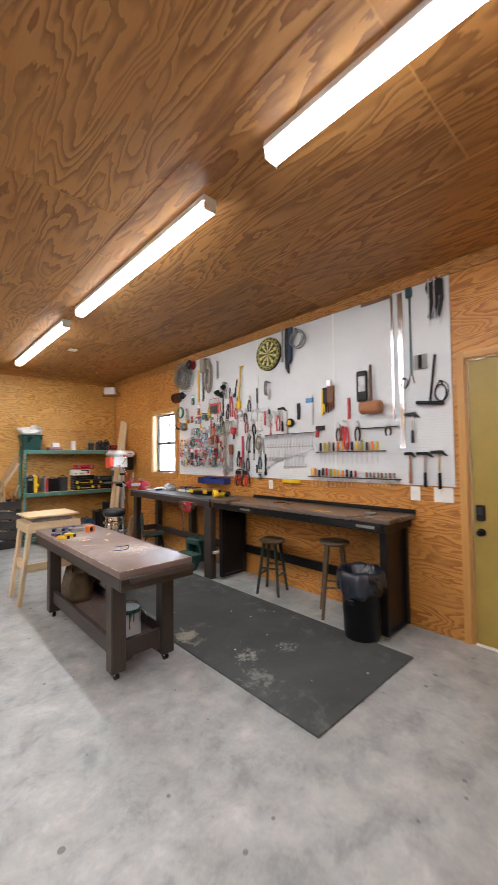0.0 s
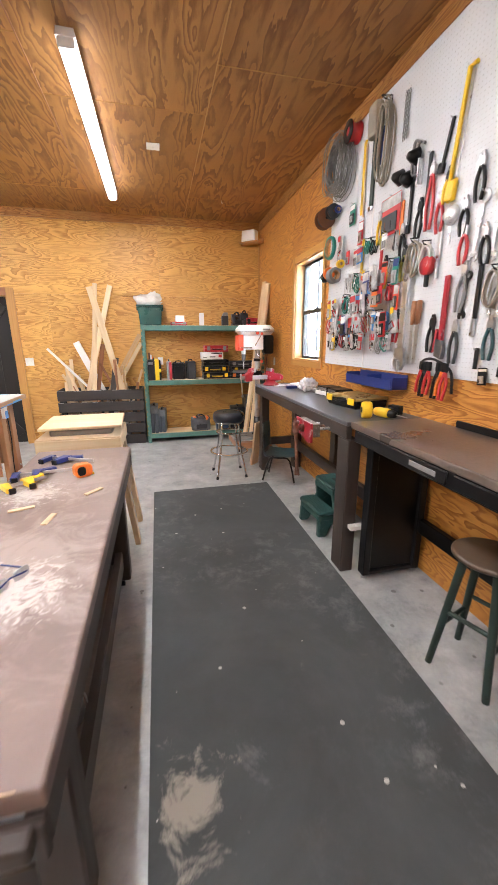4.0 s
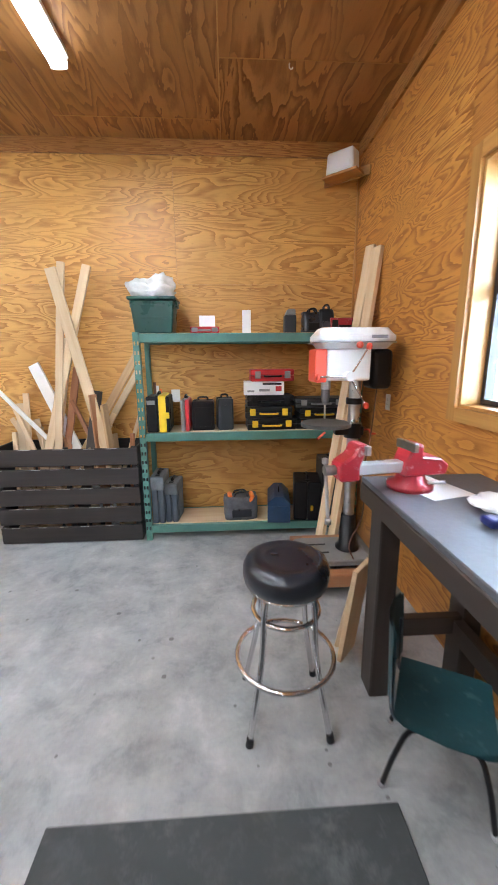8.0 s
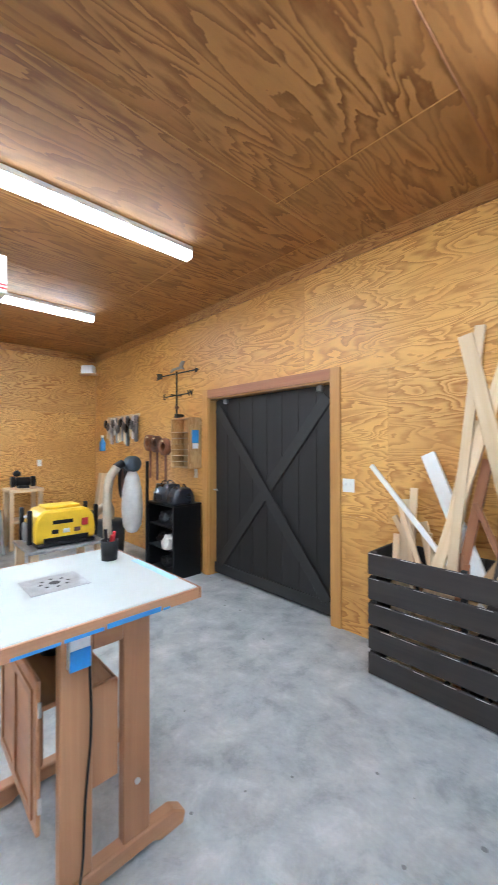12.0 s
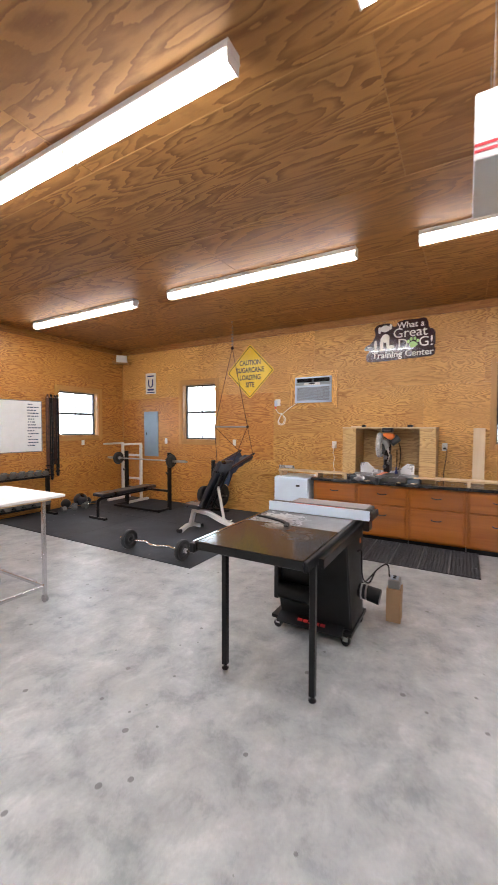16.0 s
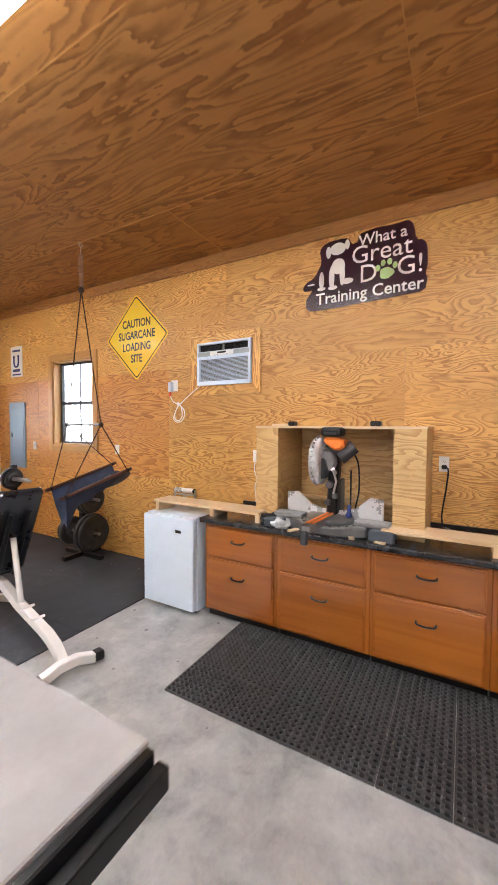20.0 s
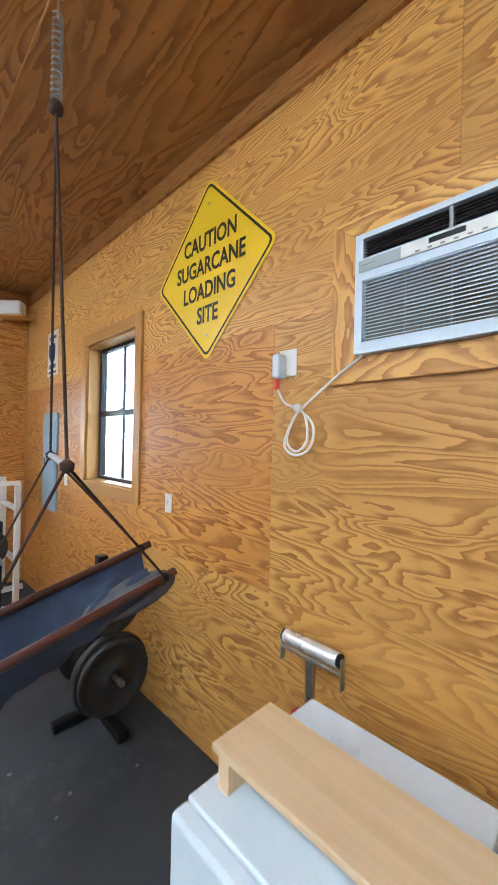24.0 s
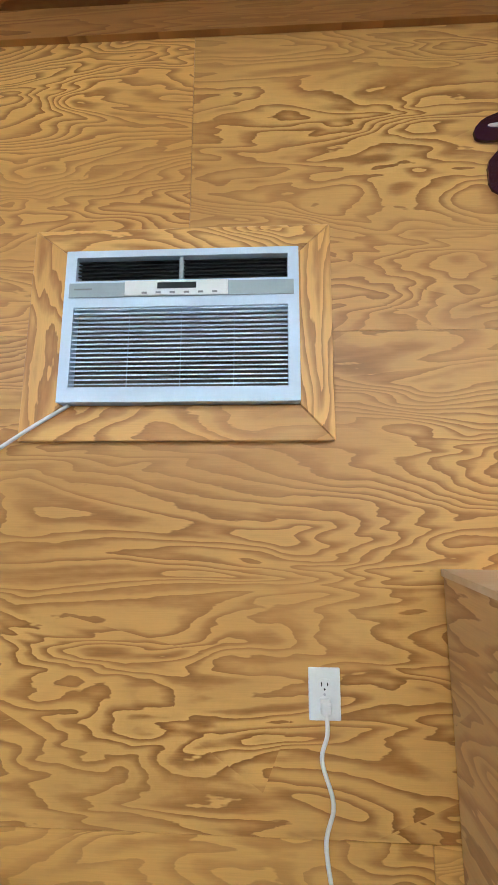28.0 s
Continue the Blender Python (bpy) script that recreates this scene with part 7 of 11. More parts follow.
for row, (z, n, h0, h1) in enumerate(((2.26, 11, 0.1, 0.16), (2.06, 16, 0.11, 0.18), (1.9, 17, 0.11, 0.18), (1.74, 18, 0.11, 0.18), (1.58, 16, 0.1, 0.2))):
    for k in range(n):
        y = 5.42 - (k + 0.5) * (1.12 / n) + rp.uniform(-0.015, 0.015)
        if row == 0 and (y > 5.1 or abs(y - 4.53) < 0.07):
            continue
        if row == 1 and y > 5.14:
            continue
        w, h = rp.uniform(0.06, 0.1), rp.uniform(h0, h1)
        kind = rp.random()
        zz, off = z + rp.uniform(-0.02, 0.02), rp.choice((0.0, 0.015, 0.03, 0.055))
        if kind < 0.46:
            pack(y, zz, w, h, rp.choice(crds), rp.choice(crds), "small carded hardware pack on a hook", off)
        elif kind < 0.72:
            bag(y, zz, w * 1.1, h, "crumpled clear bag of hardware on a hook", off)
        elif kind < 0.85:
            dangle(y, zz, h * 1.2, "thin metal parts dangling from a hook", off)
        else:
            coil("wire_loop", y, zz, rp.uniform(0.025, 0.045), rp.choice((wire_grey, teal_tape, cord_beige, black_plastic, red_plastic)), "small loop of wire on a hook", "wire loop", 4, 0.004, int(rp.random() * 900), 1.5)
for k in range(8):
    screwdriver(4.62 - 0.03 * k, 1.6, 0.16, (steel, light_blue, clear_bag)[k % 3], "small hand tool hung in a cluster", "small hand tools")
for y, z, L, m, ln in ((4.62, 2.42, 0.2, yellow, 0), (4.5, 2.1, 0.2, yellow, 4), (4.33, 2.26, 0.22, black_plastic, -5), (4.28, 2.12, 0.2, dart_green, 3), (4.4, 1.98, 0.17, red_plastic, 0), (4.16, 2.36, 0.2, black_plastic, 5),
                       (3.99, 2.34, 0.2, red_plastic, -4), (3.93, 2.44, 0.16, yellow, 6), (3.7, 2.42, 0.2, black_plastic, 0), (3.62, 2.08, 0.18, black_plastic, -6), (3.93, 1.66, 0.2, black_plastic, 3), (3.74, 1.62, 0.22, grey_plastic, 0), (4.44, 1.78, 0.18, light_blue, 0), (4.3, 1.72, 0.2, red_plastic, 4)):
    pliers(y, z, L, m, "hand pliers hung among the packs", "pliers among the packs", black_metal if ln > 0 else steel, ln)
for y, z, L, m, lb_ in ((4.86, 2.3, 0.24, yellow, "yellow"), (4.58, 2.24, 0.2, red_plastic, "red"), (4.12, 2.6, 0.28, black_metal, "black"), (3.96, 2.18, 0.2, steel, "steel"), (3.62, 1.9, 0.26, black_metal, "black"), (4.36, 2.42, 0.2, orange, "orange"), (3.55, 2.52, 0.2, black_metal, "black")):
    bar_tool("hand_tool", y, z, L, 0.026, m, lb_ + " handled tool hung on the pegboard", "hand tool", (0.7, 0.09), steel)
bw = peg("big_wrench", 4.2, 1.92, "very large steel adjustable wrench", "wrench", 0, off=0.03)
part("handle", prism(B(), [(-0.03, 0.03), (0.03, 0.03), (0.022, -0.3), (0.03, -0.44), (-0.03, -0.44), (-0.022, -0.3)], -0.02, -0.006, "XZ", 0.003), steel, bw)
part("handle_eye", lathe(B(), [(0.012, -0.008), (0.026, -0.008), (0.026, 0.008), (0.012, 0.008), (0.012, -0.008)], (0, -0.013, 0.01), "Y", 18), cast_iron, bw)
part("fixed_jaw", prism(B(), [(-0.05, -0.44), (0.05, -0.44), (0.06, -0.55), (0.03, -0.59), (0.025, -0.52), (-0.045, -0.5)], -0.026, -0.002, "XZ", 0.003), steel, bw)
part("moving_jaw", prism(B(), [(-0.055, -0.51), (-0.01, -0.53), (-0.005, -0.6), (-0.05, -0.58)], -0.024, -0.004, "XZ", 0.003), steel, bw)
for y in (4.11, 4.06):
    dg = peg("garden_tool", y, 1.76, "wooden handled blade hanging on the pegboard", "hand tool")
    part("handle", lathe(B(), [(0, 0.02), (0.016, 0.015), (0.02, -0.04), (0.014, -0.13), (0, -0.13)], (0, -0.03, 0), seg=12), cedar_z, dg)
    part("blade", box(B(), -0.014, 0.014, -0.034, -0.026, -0.38, -0.12, 0.001), steel, dg)
bt = thing("tool_tray", "dark blue plastic tray fixed below the pegboard", "tray", (PX - 0.004, 4.46, 1.2), -90)
part("base", box(B(), -0.32, 0.32, -0.12, 0, 0, 0.008, 0.002), blue_plastic, bt)
part("front", box(B(), -0.32, 0.32, -0.128, -0.1205, 0, 0.07, 0.002), blue_plastic, bt)
part("back", box(B(), -0.32, 0.32, 0.0005, 0.004, 0, 0.1, 0.001), blue_plastic, bt)
for x in (-0.324, 0.0, 0.324):
    part("divider", box(B(), x - 0.003, x + 0.003, -0.12, 0, 0.0085, 0.085, 0.001), blue_plastic, bt)

# ---- north side: shelving, lumber crate, drill press, door corner ----
FN = YN - 0.0005
wall_plate((0.235, FN, 1.25), 0, "switch", "white double switch plate beside the barn door", 0.115, 0.115)

sh = thing("shelving_unit", "green steel shelving unit with wooden decks", "shelving", (2.815, 7.97, 0))
for x in (-0.91, 0.91):
    for y in (-0.19, 0.19):
        holes = [(x * 0 - 0.006 + q, x * 0 + 0.006 + q, z, z + 0.03) for z in [0.1 + 0.075 * k for k in range(22)] for q in (-0.012, 0.014)]
        s = 1 if y < 0 else -1
        pst = part("post", sheet([-0.025, 0.025], [0.0, 1.775], holes if y < 0 else [], lambda u, v, d, x=x, y=y, s=s: (x + u, y - 0.02 * s + d * s, v), 0.0, 0.003), shelf_green, sh)
        part("post_side", box(B(), x + (0.0225 if x < 0 else -0.025), x + (0.025 if x < 0 else -0.0225), min(y - 0.016 * s, y + 0.03 * s), max(y - 0.016 * s, y + 0.03 * s), 0.0, 1.775), shelf_green, pst)
for z in (1.77, 0.967, 0.142):
    bm_ = part("front_beam", box(B(), -0.884, 0.884, -0.207, -0.17, z - 0.075, z - 0.004, 0.004), shelf_green, sh)
    part("back_beam", box(B(), -0.884, 0.884, 0.17, 0.207, z - 0.075, z - 0.004, 0.004), shelf_green, sh)
    part("deck", box(B(), -0.88, 0.88, -0.168, 0.168, z - 0.018, z, 0.002), pine_x, sh, "raw wood shelf deck")
    for x in (-0.86, 0.86):
        part("side_beam", box(B(), x - 0.012, x + 0.012, -0.168, 0.168, z - 0.06, z - 0.0185, 0.002), shelf_green, sh)


def hard_case(at, rz, w, d, h, mat, label, trim=None, stand=True, trim_mat=None, name="tool_case", group=""):
    """A moulded case: two shells, seam, handle, latches."""
    c = thing(name, label, "tool case", at, rz, group)
    part("lower_shell", box(B(), -w / 2, w / 2, -d / 2, 0 - 0.001, 0.0, h, 0.014, 2), mat, c)
    part("upper_shell", box(B(), -w / 2, w / 2, 0.001, d / 2, 0.0, h, 0.014, 2), trim_mat or mat, c)
    part("handle", tube(B(), curve_pts([(-w * 0.2, 0, h - 0.004), (-w * 0.18, 0, h + 0.025), (w * 0.18, 0, h + 0.025), (w * 0.2, 0, h - 0.004)], 4), 0.009, 7), black_plastic, c)
    for x in (-w * 0.33, w * 0.33):
        part("latch", box(B(), x - 0.02, x + 0.02, -0.02, 0.02, h - 0.012, h + 0.008, 0.003), trim or black_plastic, c)
    part("front_panel", box(B(), -w * 0.36, w * 0.36, -d / 2 - 0.006, -d / 2 - 0.0005, h * 0.14, h * 0.8, 0.008, 2), mat, c)
    return c


def flat_case(at, rz, w, d, h, mat, label, latch, grip=None, group=""):
    """A case lying flat, latches and handle to the front."""
    c = thing("tool_case", label, "tool case", at, rz, group)
    part("lower_shell", box(B(), -w / 2, w / 2, -d / 2, d / 2, 0, h * 0.5 - 0.001, 0.01, 2), mat, c)
    part("upper_shell", box(B(), -w / 2, w / 2, -d / 2, d / 2, h * 0.5 + 0.001, h, 0.01, 2), mat, c)
    for x in (-w * 0.34, w * 0.34):
        part("latch", box(B(), x - 0.025, x + 0.025, -d / 2 - 0.01, -d / 2 - 0.0005, h * 0.25, h * 0.85, 0.004), latch, c)
    part("handle", tube(B(), curve_pts([(-w * 0.18, -d / 2 + 0.002, h * 0.45), (-w * 0.16, -d / 2 - 0.025, h * 0.42), (w * 0.16, -d / 2 - 0.025, h * 0.42), (w * 0.18, -d / 2 + 0.002, h * 0.45)], 4), 0.008, 7), grip or latch, c)
    return c


# top shelf
tote = thing("storage_tote", "dark green plastic tote with a white cloth on top", "storage tote", (2.03, 7.98, 1.77), 0)
part("tub", prism(B(), [(-0.15, 0), (0.15, 0), (0.175, 0.26), (-0.175, 0.26)], -0.13, 0.13, "XZ", 0.012), tote_green, tote)
part("rim", box(B(), -0.192, 0.192, -0.15, 0.15, 0.2605, 0.285, 0.006, 2), tote_green, tote)
for s in (-1, 1):
    part("end_grip", box(B(), s * 0.18 - 0.012, s * 0.18 + 0.012, -0.06, 0.06, 0.21, 0.26, 0.004), tote_green, tote)
part("front_rib", box(B(), -0.158, 0.158, -0.1335, -0.1305, 0.118, 0.13, 0.001), tote_green, tote)
part("grip_lip", box(B(), -0.1, 0.1, -0.139, -0.1305, 0.218, 0.236, 0.003), tote_green, tote)
crumple("cloth", (2.02, 7.96, 2.056), 0.14, 0.15, white_cloth, "bunched white dust sheet on the green tote", "cloth", 9, 1.25, 0.85)
flat_case((2.44, 7.95, 1.77), 2, 0.24, 0.17, 0.055, red_plastic, "flat red case on the top shelf", mid_grey)
solid("carton", box(B(), -0.065, 0.065, -0.05, 0.05, 0, 0.09, 0.002), paper, "small white carton on the red case", "carton", (2.46, 7.96, 1.825), 3)
solid("carton", box(B(), -0.035, 0.035, -0.04, 0.04, 0, 0.185, 0.002), paper, "narrow white carton standing on the top shelf", "carton", (2.79, 7.93, 1.77), -4)
lt = thing("lantern", "dark grey lantern with a pale lid on the top shelf", "lantern", (3.16, 7.97, 1.77))
part("body", box(B(), -0.05, 0.05, -0.045, 0.045, 0, 0.15, 0.01, 2), grey_plastic, lt)
part("lid", prism(B(), [(-0.045, 0.1505), (0.045, 0.1505), (0.04, 0.2), (-0.02, 0.2)], -0.04, 0.04, "XZ", 0.006), mid_grey, lt)
soft_bag("small_bag", (3.35, 7.97, 1.77), 5, 0.17, 0.15, 0.17, black_vinyl, "small black pouch on the top shelf", black_plastic, 4)
soft_bag("small_bag", (3.46, 7.93, 1.77), -8, 0.12, 0.13, 0.19, black_plastic, "black zipped camera pouch on the top shelf", black_vinyl, 6)
flat_case((3.6, 7.97, 1.77), 0, 0.24, 0.24, 0.12, red_paint, "dark red case on the top shelf", black_plastic)
# middle shelf
yc = hard_case((2.035, 7.92, 0.967), 92, 0.3, 0.19, 0.3, black_plastic, "black case with a broad yellow band standing on end")
part("band", box(B(), -0.156, 0.154, -0.07, -0.006, -0.0, 0.312, 0.012, 2), yellow, yc, "yellow plastic band")
part("band_latch", box(B(), -0.162, -0.1565, -0.095, -0.03, 0.12, 0.17, 0.003), yellow, yc, "yellow latch")
part("top_strip", box(B(), -0.154, -0.1505, 0.02, 0.085, 0.235, 0.27, 0.003), mid_grey, yc)
sc = thing("screwdriver_set", "orange handled tools standing behind a case", "tools", (2.0, 8.06, 0.967))
for k in range(3):
    part("tool", cyl(B(), (0.02 * k - 0.02, 0, 0.0), (0.025 * k - 0.03, 0.02, 0.4 - 0.03 * k), 0.01, 0.012, 8), (rust_iron, white_plastic, orange)[k], sc)
wall_plate((2.138, FN, 1.235), 0, "switch", "white switch plate behind the middle shelf", 0.08, 0.115)
hard_case((2.26, 7.93, 0.967), 90, 0.28, 0.07, 0.27, red_plastic, "thin red case standing on edge", mid_grey, True, mid_grey)
hard_case((2.405, 7.93, 0.967), 2, 0.19, 0.19, 0.25, black_plastic, "squat black case on the middle shelf")
hard_case((2.59, 7.93, 0.967), 8, 0.13, 0.2, 0.27, grey_plastic, "grey and black case on the middle shelf", black_plastic, True, black_plastic)
for k, z in enumerate((0.967, 1.068)):
    flat_case((2.99 - 0.02 * k, 7.93, z), 1 - 3 * k, 0.42 - 0.02 * k, 0.26, 0.098, black_plastic, "black case with yellow latches in a stack", yellow, yellow, "stacked yellow-latched cases")
flat_case((2.98, 7.94, 1.17), 2, 0.4, 0.24, 0.09, black_plastic, "plain black case in the stack", black_metal)
cb = thing("carton_box", "white printed carton on the stacked cases", "carton", (2.93, 7.95, 1.263), -2)
part("box", box(B(), -0.17, 0.17, -0.11, 0.11, 0, 0.11, 0.003), paper, cb)
for k, (x0, x1, z0, z1, m) in enumerate(((-0.01, 0.15, 0.085, 0.1, black_plastic), (-0.04, 0.05, 0.03, 0.05, mid_grey), (0.1, 0.15, 0.03, 0.075, red_plastic), (-0.14, -0.08, 0.025, 0.04, mid_grey))):
    part("print", box(B(), x0, x1, -0.1115, -0.1103, z0, z1), m, cb)
flat_case((3.0, 7.95, 1.376), 1, 0.37, 0.2, 0.1, red_plastic, "red case on top of the stack", mid_grey, black_plastic)
for k, z in enumerate((0.967, 1.058)):
    flat_case((3.42 + 0.02 * k, 7.94, z), -3 + 4 * k, 0.42, 0.26, 0.088, black_plastic, "black case with coloured latches beside the stack", (orange, yellow)[k], (black_plastic, yellow)[k], "stacked yellow-latched cases")
flat_case((3.42, 7.95, 1.15), 0, 0.44, 0.24, 0.08, grey_plastic, "grey organiser case beside the stack", mid_grey)
# bottom shelf
for x, w, h, rz, lb_ in ((1.995, 0.28, 0.43, 89, "tall slate case with a paler grey top on the bottom shelf"), (2.115, 0.24, 0.36, 84, "short slate case with a paler grey top on the bottom shelf")):
    c = hard_case((x, 7.93, 0.142), rz, w, 0.112, h, slate_plastic, lb_)
    # cover over the top of the case, paler than its body
    part("top_cover", box(B(), -w / 2 - 0.004, w / 2 + 0.004, -0.059, 0.059, h * 0.72, h + 0.004, 0.01, 2), mid_slate, c, "paler grey top cover")
    part("carry_grip", box(B(), -0.05, 0.05, -0.014, 0.014, h + 0.0045, h + 0.03, 0.008, 2), black_plastic, c)
soft_bag("tool_bag", (2.72, 7.93, 0.142), 4, 0.3, 0.22, 0.2, grey_cloth, "grey tool bag with orange lining", black_vinyl, 12)
for sx_, ry_ in ((-1, -28), (1, 28)):
    solid("bag_flap", box(B(), -0.02, 0.02, -0.07, 0.07, 0.0, 0.085, 0.018, 2), orange, "orange lining flap folded out of the grey bag", "bag flap", (2.72 + sx_ * 0.07, 7.92, 0.285), 4, "flaps of the grey bag", ry=ry_)
tbx = thing("tool_box", "dark blue metal tool box with a peaked lid", "tool box", (3.07, 7.93, 0.142), 84)
part("body", box(B(), -0.2, 0.2, -0.1, 0.1, 0, 0.15, 0.004), tool_blue, tbx)
part("lid", prism(B(), [(-0.1, 0.1505), (0.1, 0.1505), (0.1, 0.18), (0.04, 0.24), (-0.04, 0.24), (-0.1, 0.18)], -0.2, 0.2, "YZ", 0.003), tool_blue, tbx)
part("handle", tube(B(), [(-0.07, 0, 0.238), (-0.06, 0, 0.27), (0.06, 0, 0.27), (0.07, 0, 0.238)], 0.006), black_metal, tbx)
hard_case((3.33, 7.92, 0.142), 82, 0.32, 0.24, 0.36, black_plastic, "large black case with a yellow label", black_metal)
solid("label_tag", box(B(), -0.012, 0.012, -0.002, 0.0, 0, 0.05, 0.0005), yellow, "yellow tag on the large black case", "label", (3.345, 7.745, 0.24), 0)
hard_case((3.56, 7.99, 0.142), 88, 0.3, 0.2, 0.52, grey_plastic, "tall dark grey case at the shelf end", black_plastic)

# slatted crate of lumber
cr_ = thing("lumber_crate", "charcoal slatted crate full of wood offcuts", "crate", (1.25, 7.965, 0))
for k in range(5):
    z0 = 0.01 + 0.172 * k
    fs_ = part("front_slat", box(B(), -0.6, 0.6, -0.205, -0.183, z0, z0 + 0.145, 0.004), crate_x, cr_)
    for e in range(5):
        x0 = -0.55 + 0.22 * e + 0.05 * math.sin(7.3 * (k + 1) * (e + 1))
        part("worn_edge", box(B(), x0, x0 + 0.07 + 0.05 * math.sin(3.1 * e + k) ** 2, -0.2056, -0.203, z0 + 0.1417, z0 + 0.1454), far_wood, fs_)
    part("back_slat", box(B(), -0.6, 0.6, 0.183, 0.205, z0, z0 + 0.152, 0.004), char_x, cr_)
    for s in (-1, 1):
        part("side_slat", box(B(), s * 0.589 - 0.011, s * 0.589 + 0.011, -0.182, 0.182, z0, z0 + 0.152, 0.004), char_x, cr_)
for x in (-0.56, 0.0, 0.56):
    for y in (-0.165, 0.165):
        part("corner_post", box(B(), x - 0.017, x + 0.017, y - 0.017, y + 0.017, 0.0, 0.85, 0.003), char_z, cr_)
part("base", box(B(), -0.575, 0.575, -0.14, 0.14, 0.03, 0.045), char_x, cr_)


def plank(p0, p1, w, t, mat, label, turn=0.0, group="offcuts in the crate", name="lumber"):
    """A board from foot to head."""
    p0, p1 = Vector(p0), Vector(p1)
    d = p1 - p0
    ob = new(name, mesh_of(box(B(), -w / 2, w / 2, -t / 2, t / 2, 0, d.length, 0.0025), name, mat))
    q = d.to_track_quat("Z", "Y").to_matrix().to_4x4()
    ob.matrix_world = Matrix.Translation(p0) @ q @ pose(0, 0, 0, 0, 0, turn)
    return tagged(ob, label, "lumber", group)


PL = "pale pine offcut standing in the crate"


def offcut(xa, xb, zt, w, t, mat, label, k):
    """A board standing in the crate, its broad face to the room: x at the rim, then x and z of its head."""
    xa, xb = xa + 0.05, xb + 0.06
    rise = (xb - xa) / (zt - 0.8)
    p0 = Vector((min(1.78, max(0.72, xa - 0.74 * rise)), 7.86 + 0.012 * (k % 7), 0.06))
    p1 = Vector((xb, 8.02 + 0.022 * (k % 6), zt))
    d = (p1 - p0).normalized()
    u = Vector((0, -1, 0)).cross(d).normalized()
    v = d.cross(u)
    ob = new("lumber", mesh_of(box(B(), -w / 2, w / 2, -t / 2, t / 2, 0, (p1 - p0).length, 0.0025), "lumber", mat))
    ob.matrix_world = Matrix.Translation(p0) @ Matrix((u, v, d)).transposed().to_4x4()
    return tagged(ob, label, "lumber", "offcuts in the crate")


RED, WHT = "reddish offcut standing in the crate", "white painted board standing in the crate"
for k, (xa, xb, zt, w, m, lb_) in enumerate(((1.5, 1.14, 2.3, 0.09, pine_z, PL), (1.09, 1.22, 2.35, 0.06, pine_z, PL), (1.0, 1.42, 2.33, 0.07, pine_z, PL), (1.03, 1.19, 1.75, 0.1, pine_z, PL), (1.13, 1.24, 1.5, 0.06, cedar_z, RED), (1.2, 0.86, 1.53, 0.095, white_paint, WHT), (1.3, 0.48, 1.44, 0.034, white_paint, "thin white strip leaning in the crate"),
                                             (1.35, 1.42, 1.3, 0.08, brown_z, "dark weathered offcut standing in the crate"), (1.44, 1.18, 1.22, 0.032, cedar_z, RED), (1.3, 1.79, 1.64, 0.065, tan_z, "tan weathered offcut standing in the crate"), (1.38, 1.8, 1.52, 0.055, pine_z, PL), (0.73, 0.7, 1.19, 0.07, pine_z, PL), (0.85, 0.7, 1.18, 0.035, pine_z, PL))):
    offcut(xa, xb, zt, w, 0.02 + 0.006 * (k % 3), m, lb_, k)
for k, (xa, xb, zt, w, m, lb_) in enumerate(((0.92, 0.84, 1.05, 0.06, pine_z, PL), (0.8, 0.62, 1.06, 0.04, pine_z, PL), (0.78, 0.76, 1.28, 0.05, pine_z, PL), (1.69, 1.79, 1.12, 0.034, pine_z, "stake with a pale shaft standing in the crate"), (1.4, 1.55, 1.1, 0.045, pine_z, PL), (1.2, 1.5, 1.0, 0.05, pine_z, PL))):
    offcut(xa, xb, zt, w, 0.02, m, lb_, k + 3)
plank((1.66, 7.87, 0.06), (1.575, 7.87, 1.2), 0.13, 0.022, tan_z, "broad tan board standing in the crate", 0)
plank((1.52, 7.9, 0.06), (1.47, 7.93, 1.28), 0.07, 0.022, router_z, "brown weathered board standing in the crate", 0)
rng_ = random.Random(8)
for k in range(14):
    x = rng_.uniform(0.75, 1.75)
    plank((x, rng_.uniform(7.85, 8.05), 0.06), (x + rng_.uniform(-0.12, 0.12), rng_.uniform(7.9, 8.1), rng_.uniform(0.75, 1.02)), rng_.uniform(0.03, 0.08), 0.02, rng_.choice((pine_z, pine_z, cedar_z)), PL, rng_.uniform(-30, 30))

# long boards leaning in the corner
LB = "long pale board leaning in the corner"
plank((3.38, 7.6, 0.0), (3.74, 7.72, 2.4), 0.09, 0.036, pine_z, LB, 4, "boards in the corner")
plank((3.47, 7.54, 0.0), (3.75, 7.6, 2.36), 0.1, 0.036, pine_z, LB, 4, "boards in the corner")
plank((3.23, 6.36, 0.0), (3.27, 6.3, 0.56), 0.16, 0.025, pine_z, "short pale board leaning on the bench leg", 12, "boards by the bench")
plank((3.22, 6.46, 0.0), (3.28, 6.4, 0.44), 0.12, 0.03, pine_z, "short pale board leaning on the bench leg", 20, "boards by the bench")

# drill press on a rolling wood base
dp = thing("drill_press", "white and red floor drill press on a wooden base", "drill press", (3.445, 7.1, 0), 0)
for x in (-0.3, 0.13):
    part("base_timber", box(B(), x - 0.045, x + 0.045, -0.24, 0.36, 0.06, 0.15, 0.005), router_y, dp)
part("base_timber", box(B(), -0.254, 0.084, -0.24, -0.15, 0.06, 0.15, 0.005), router_x, dp)
part("base_timber", box(B(), -0.254, 0.084, 0.27, 0.36, 0.06, 0.15, 0.005), router_x, dp)
for x in (-0.3, 0.13):
    for y in (-0.19, 0.31):
        part("caster", cyl(B(), (x - 0.012, y, 0.03), (x + 0.012, y, 0.03), 0.03, seg=14), black_plastic, dp)
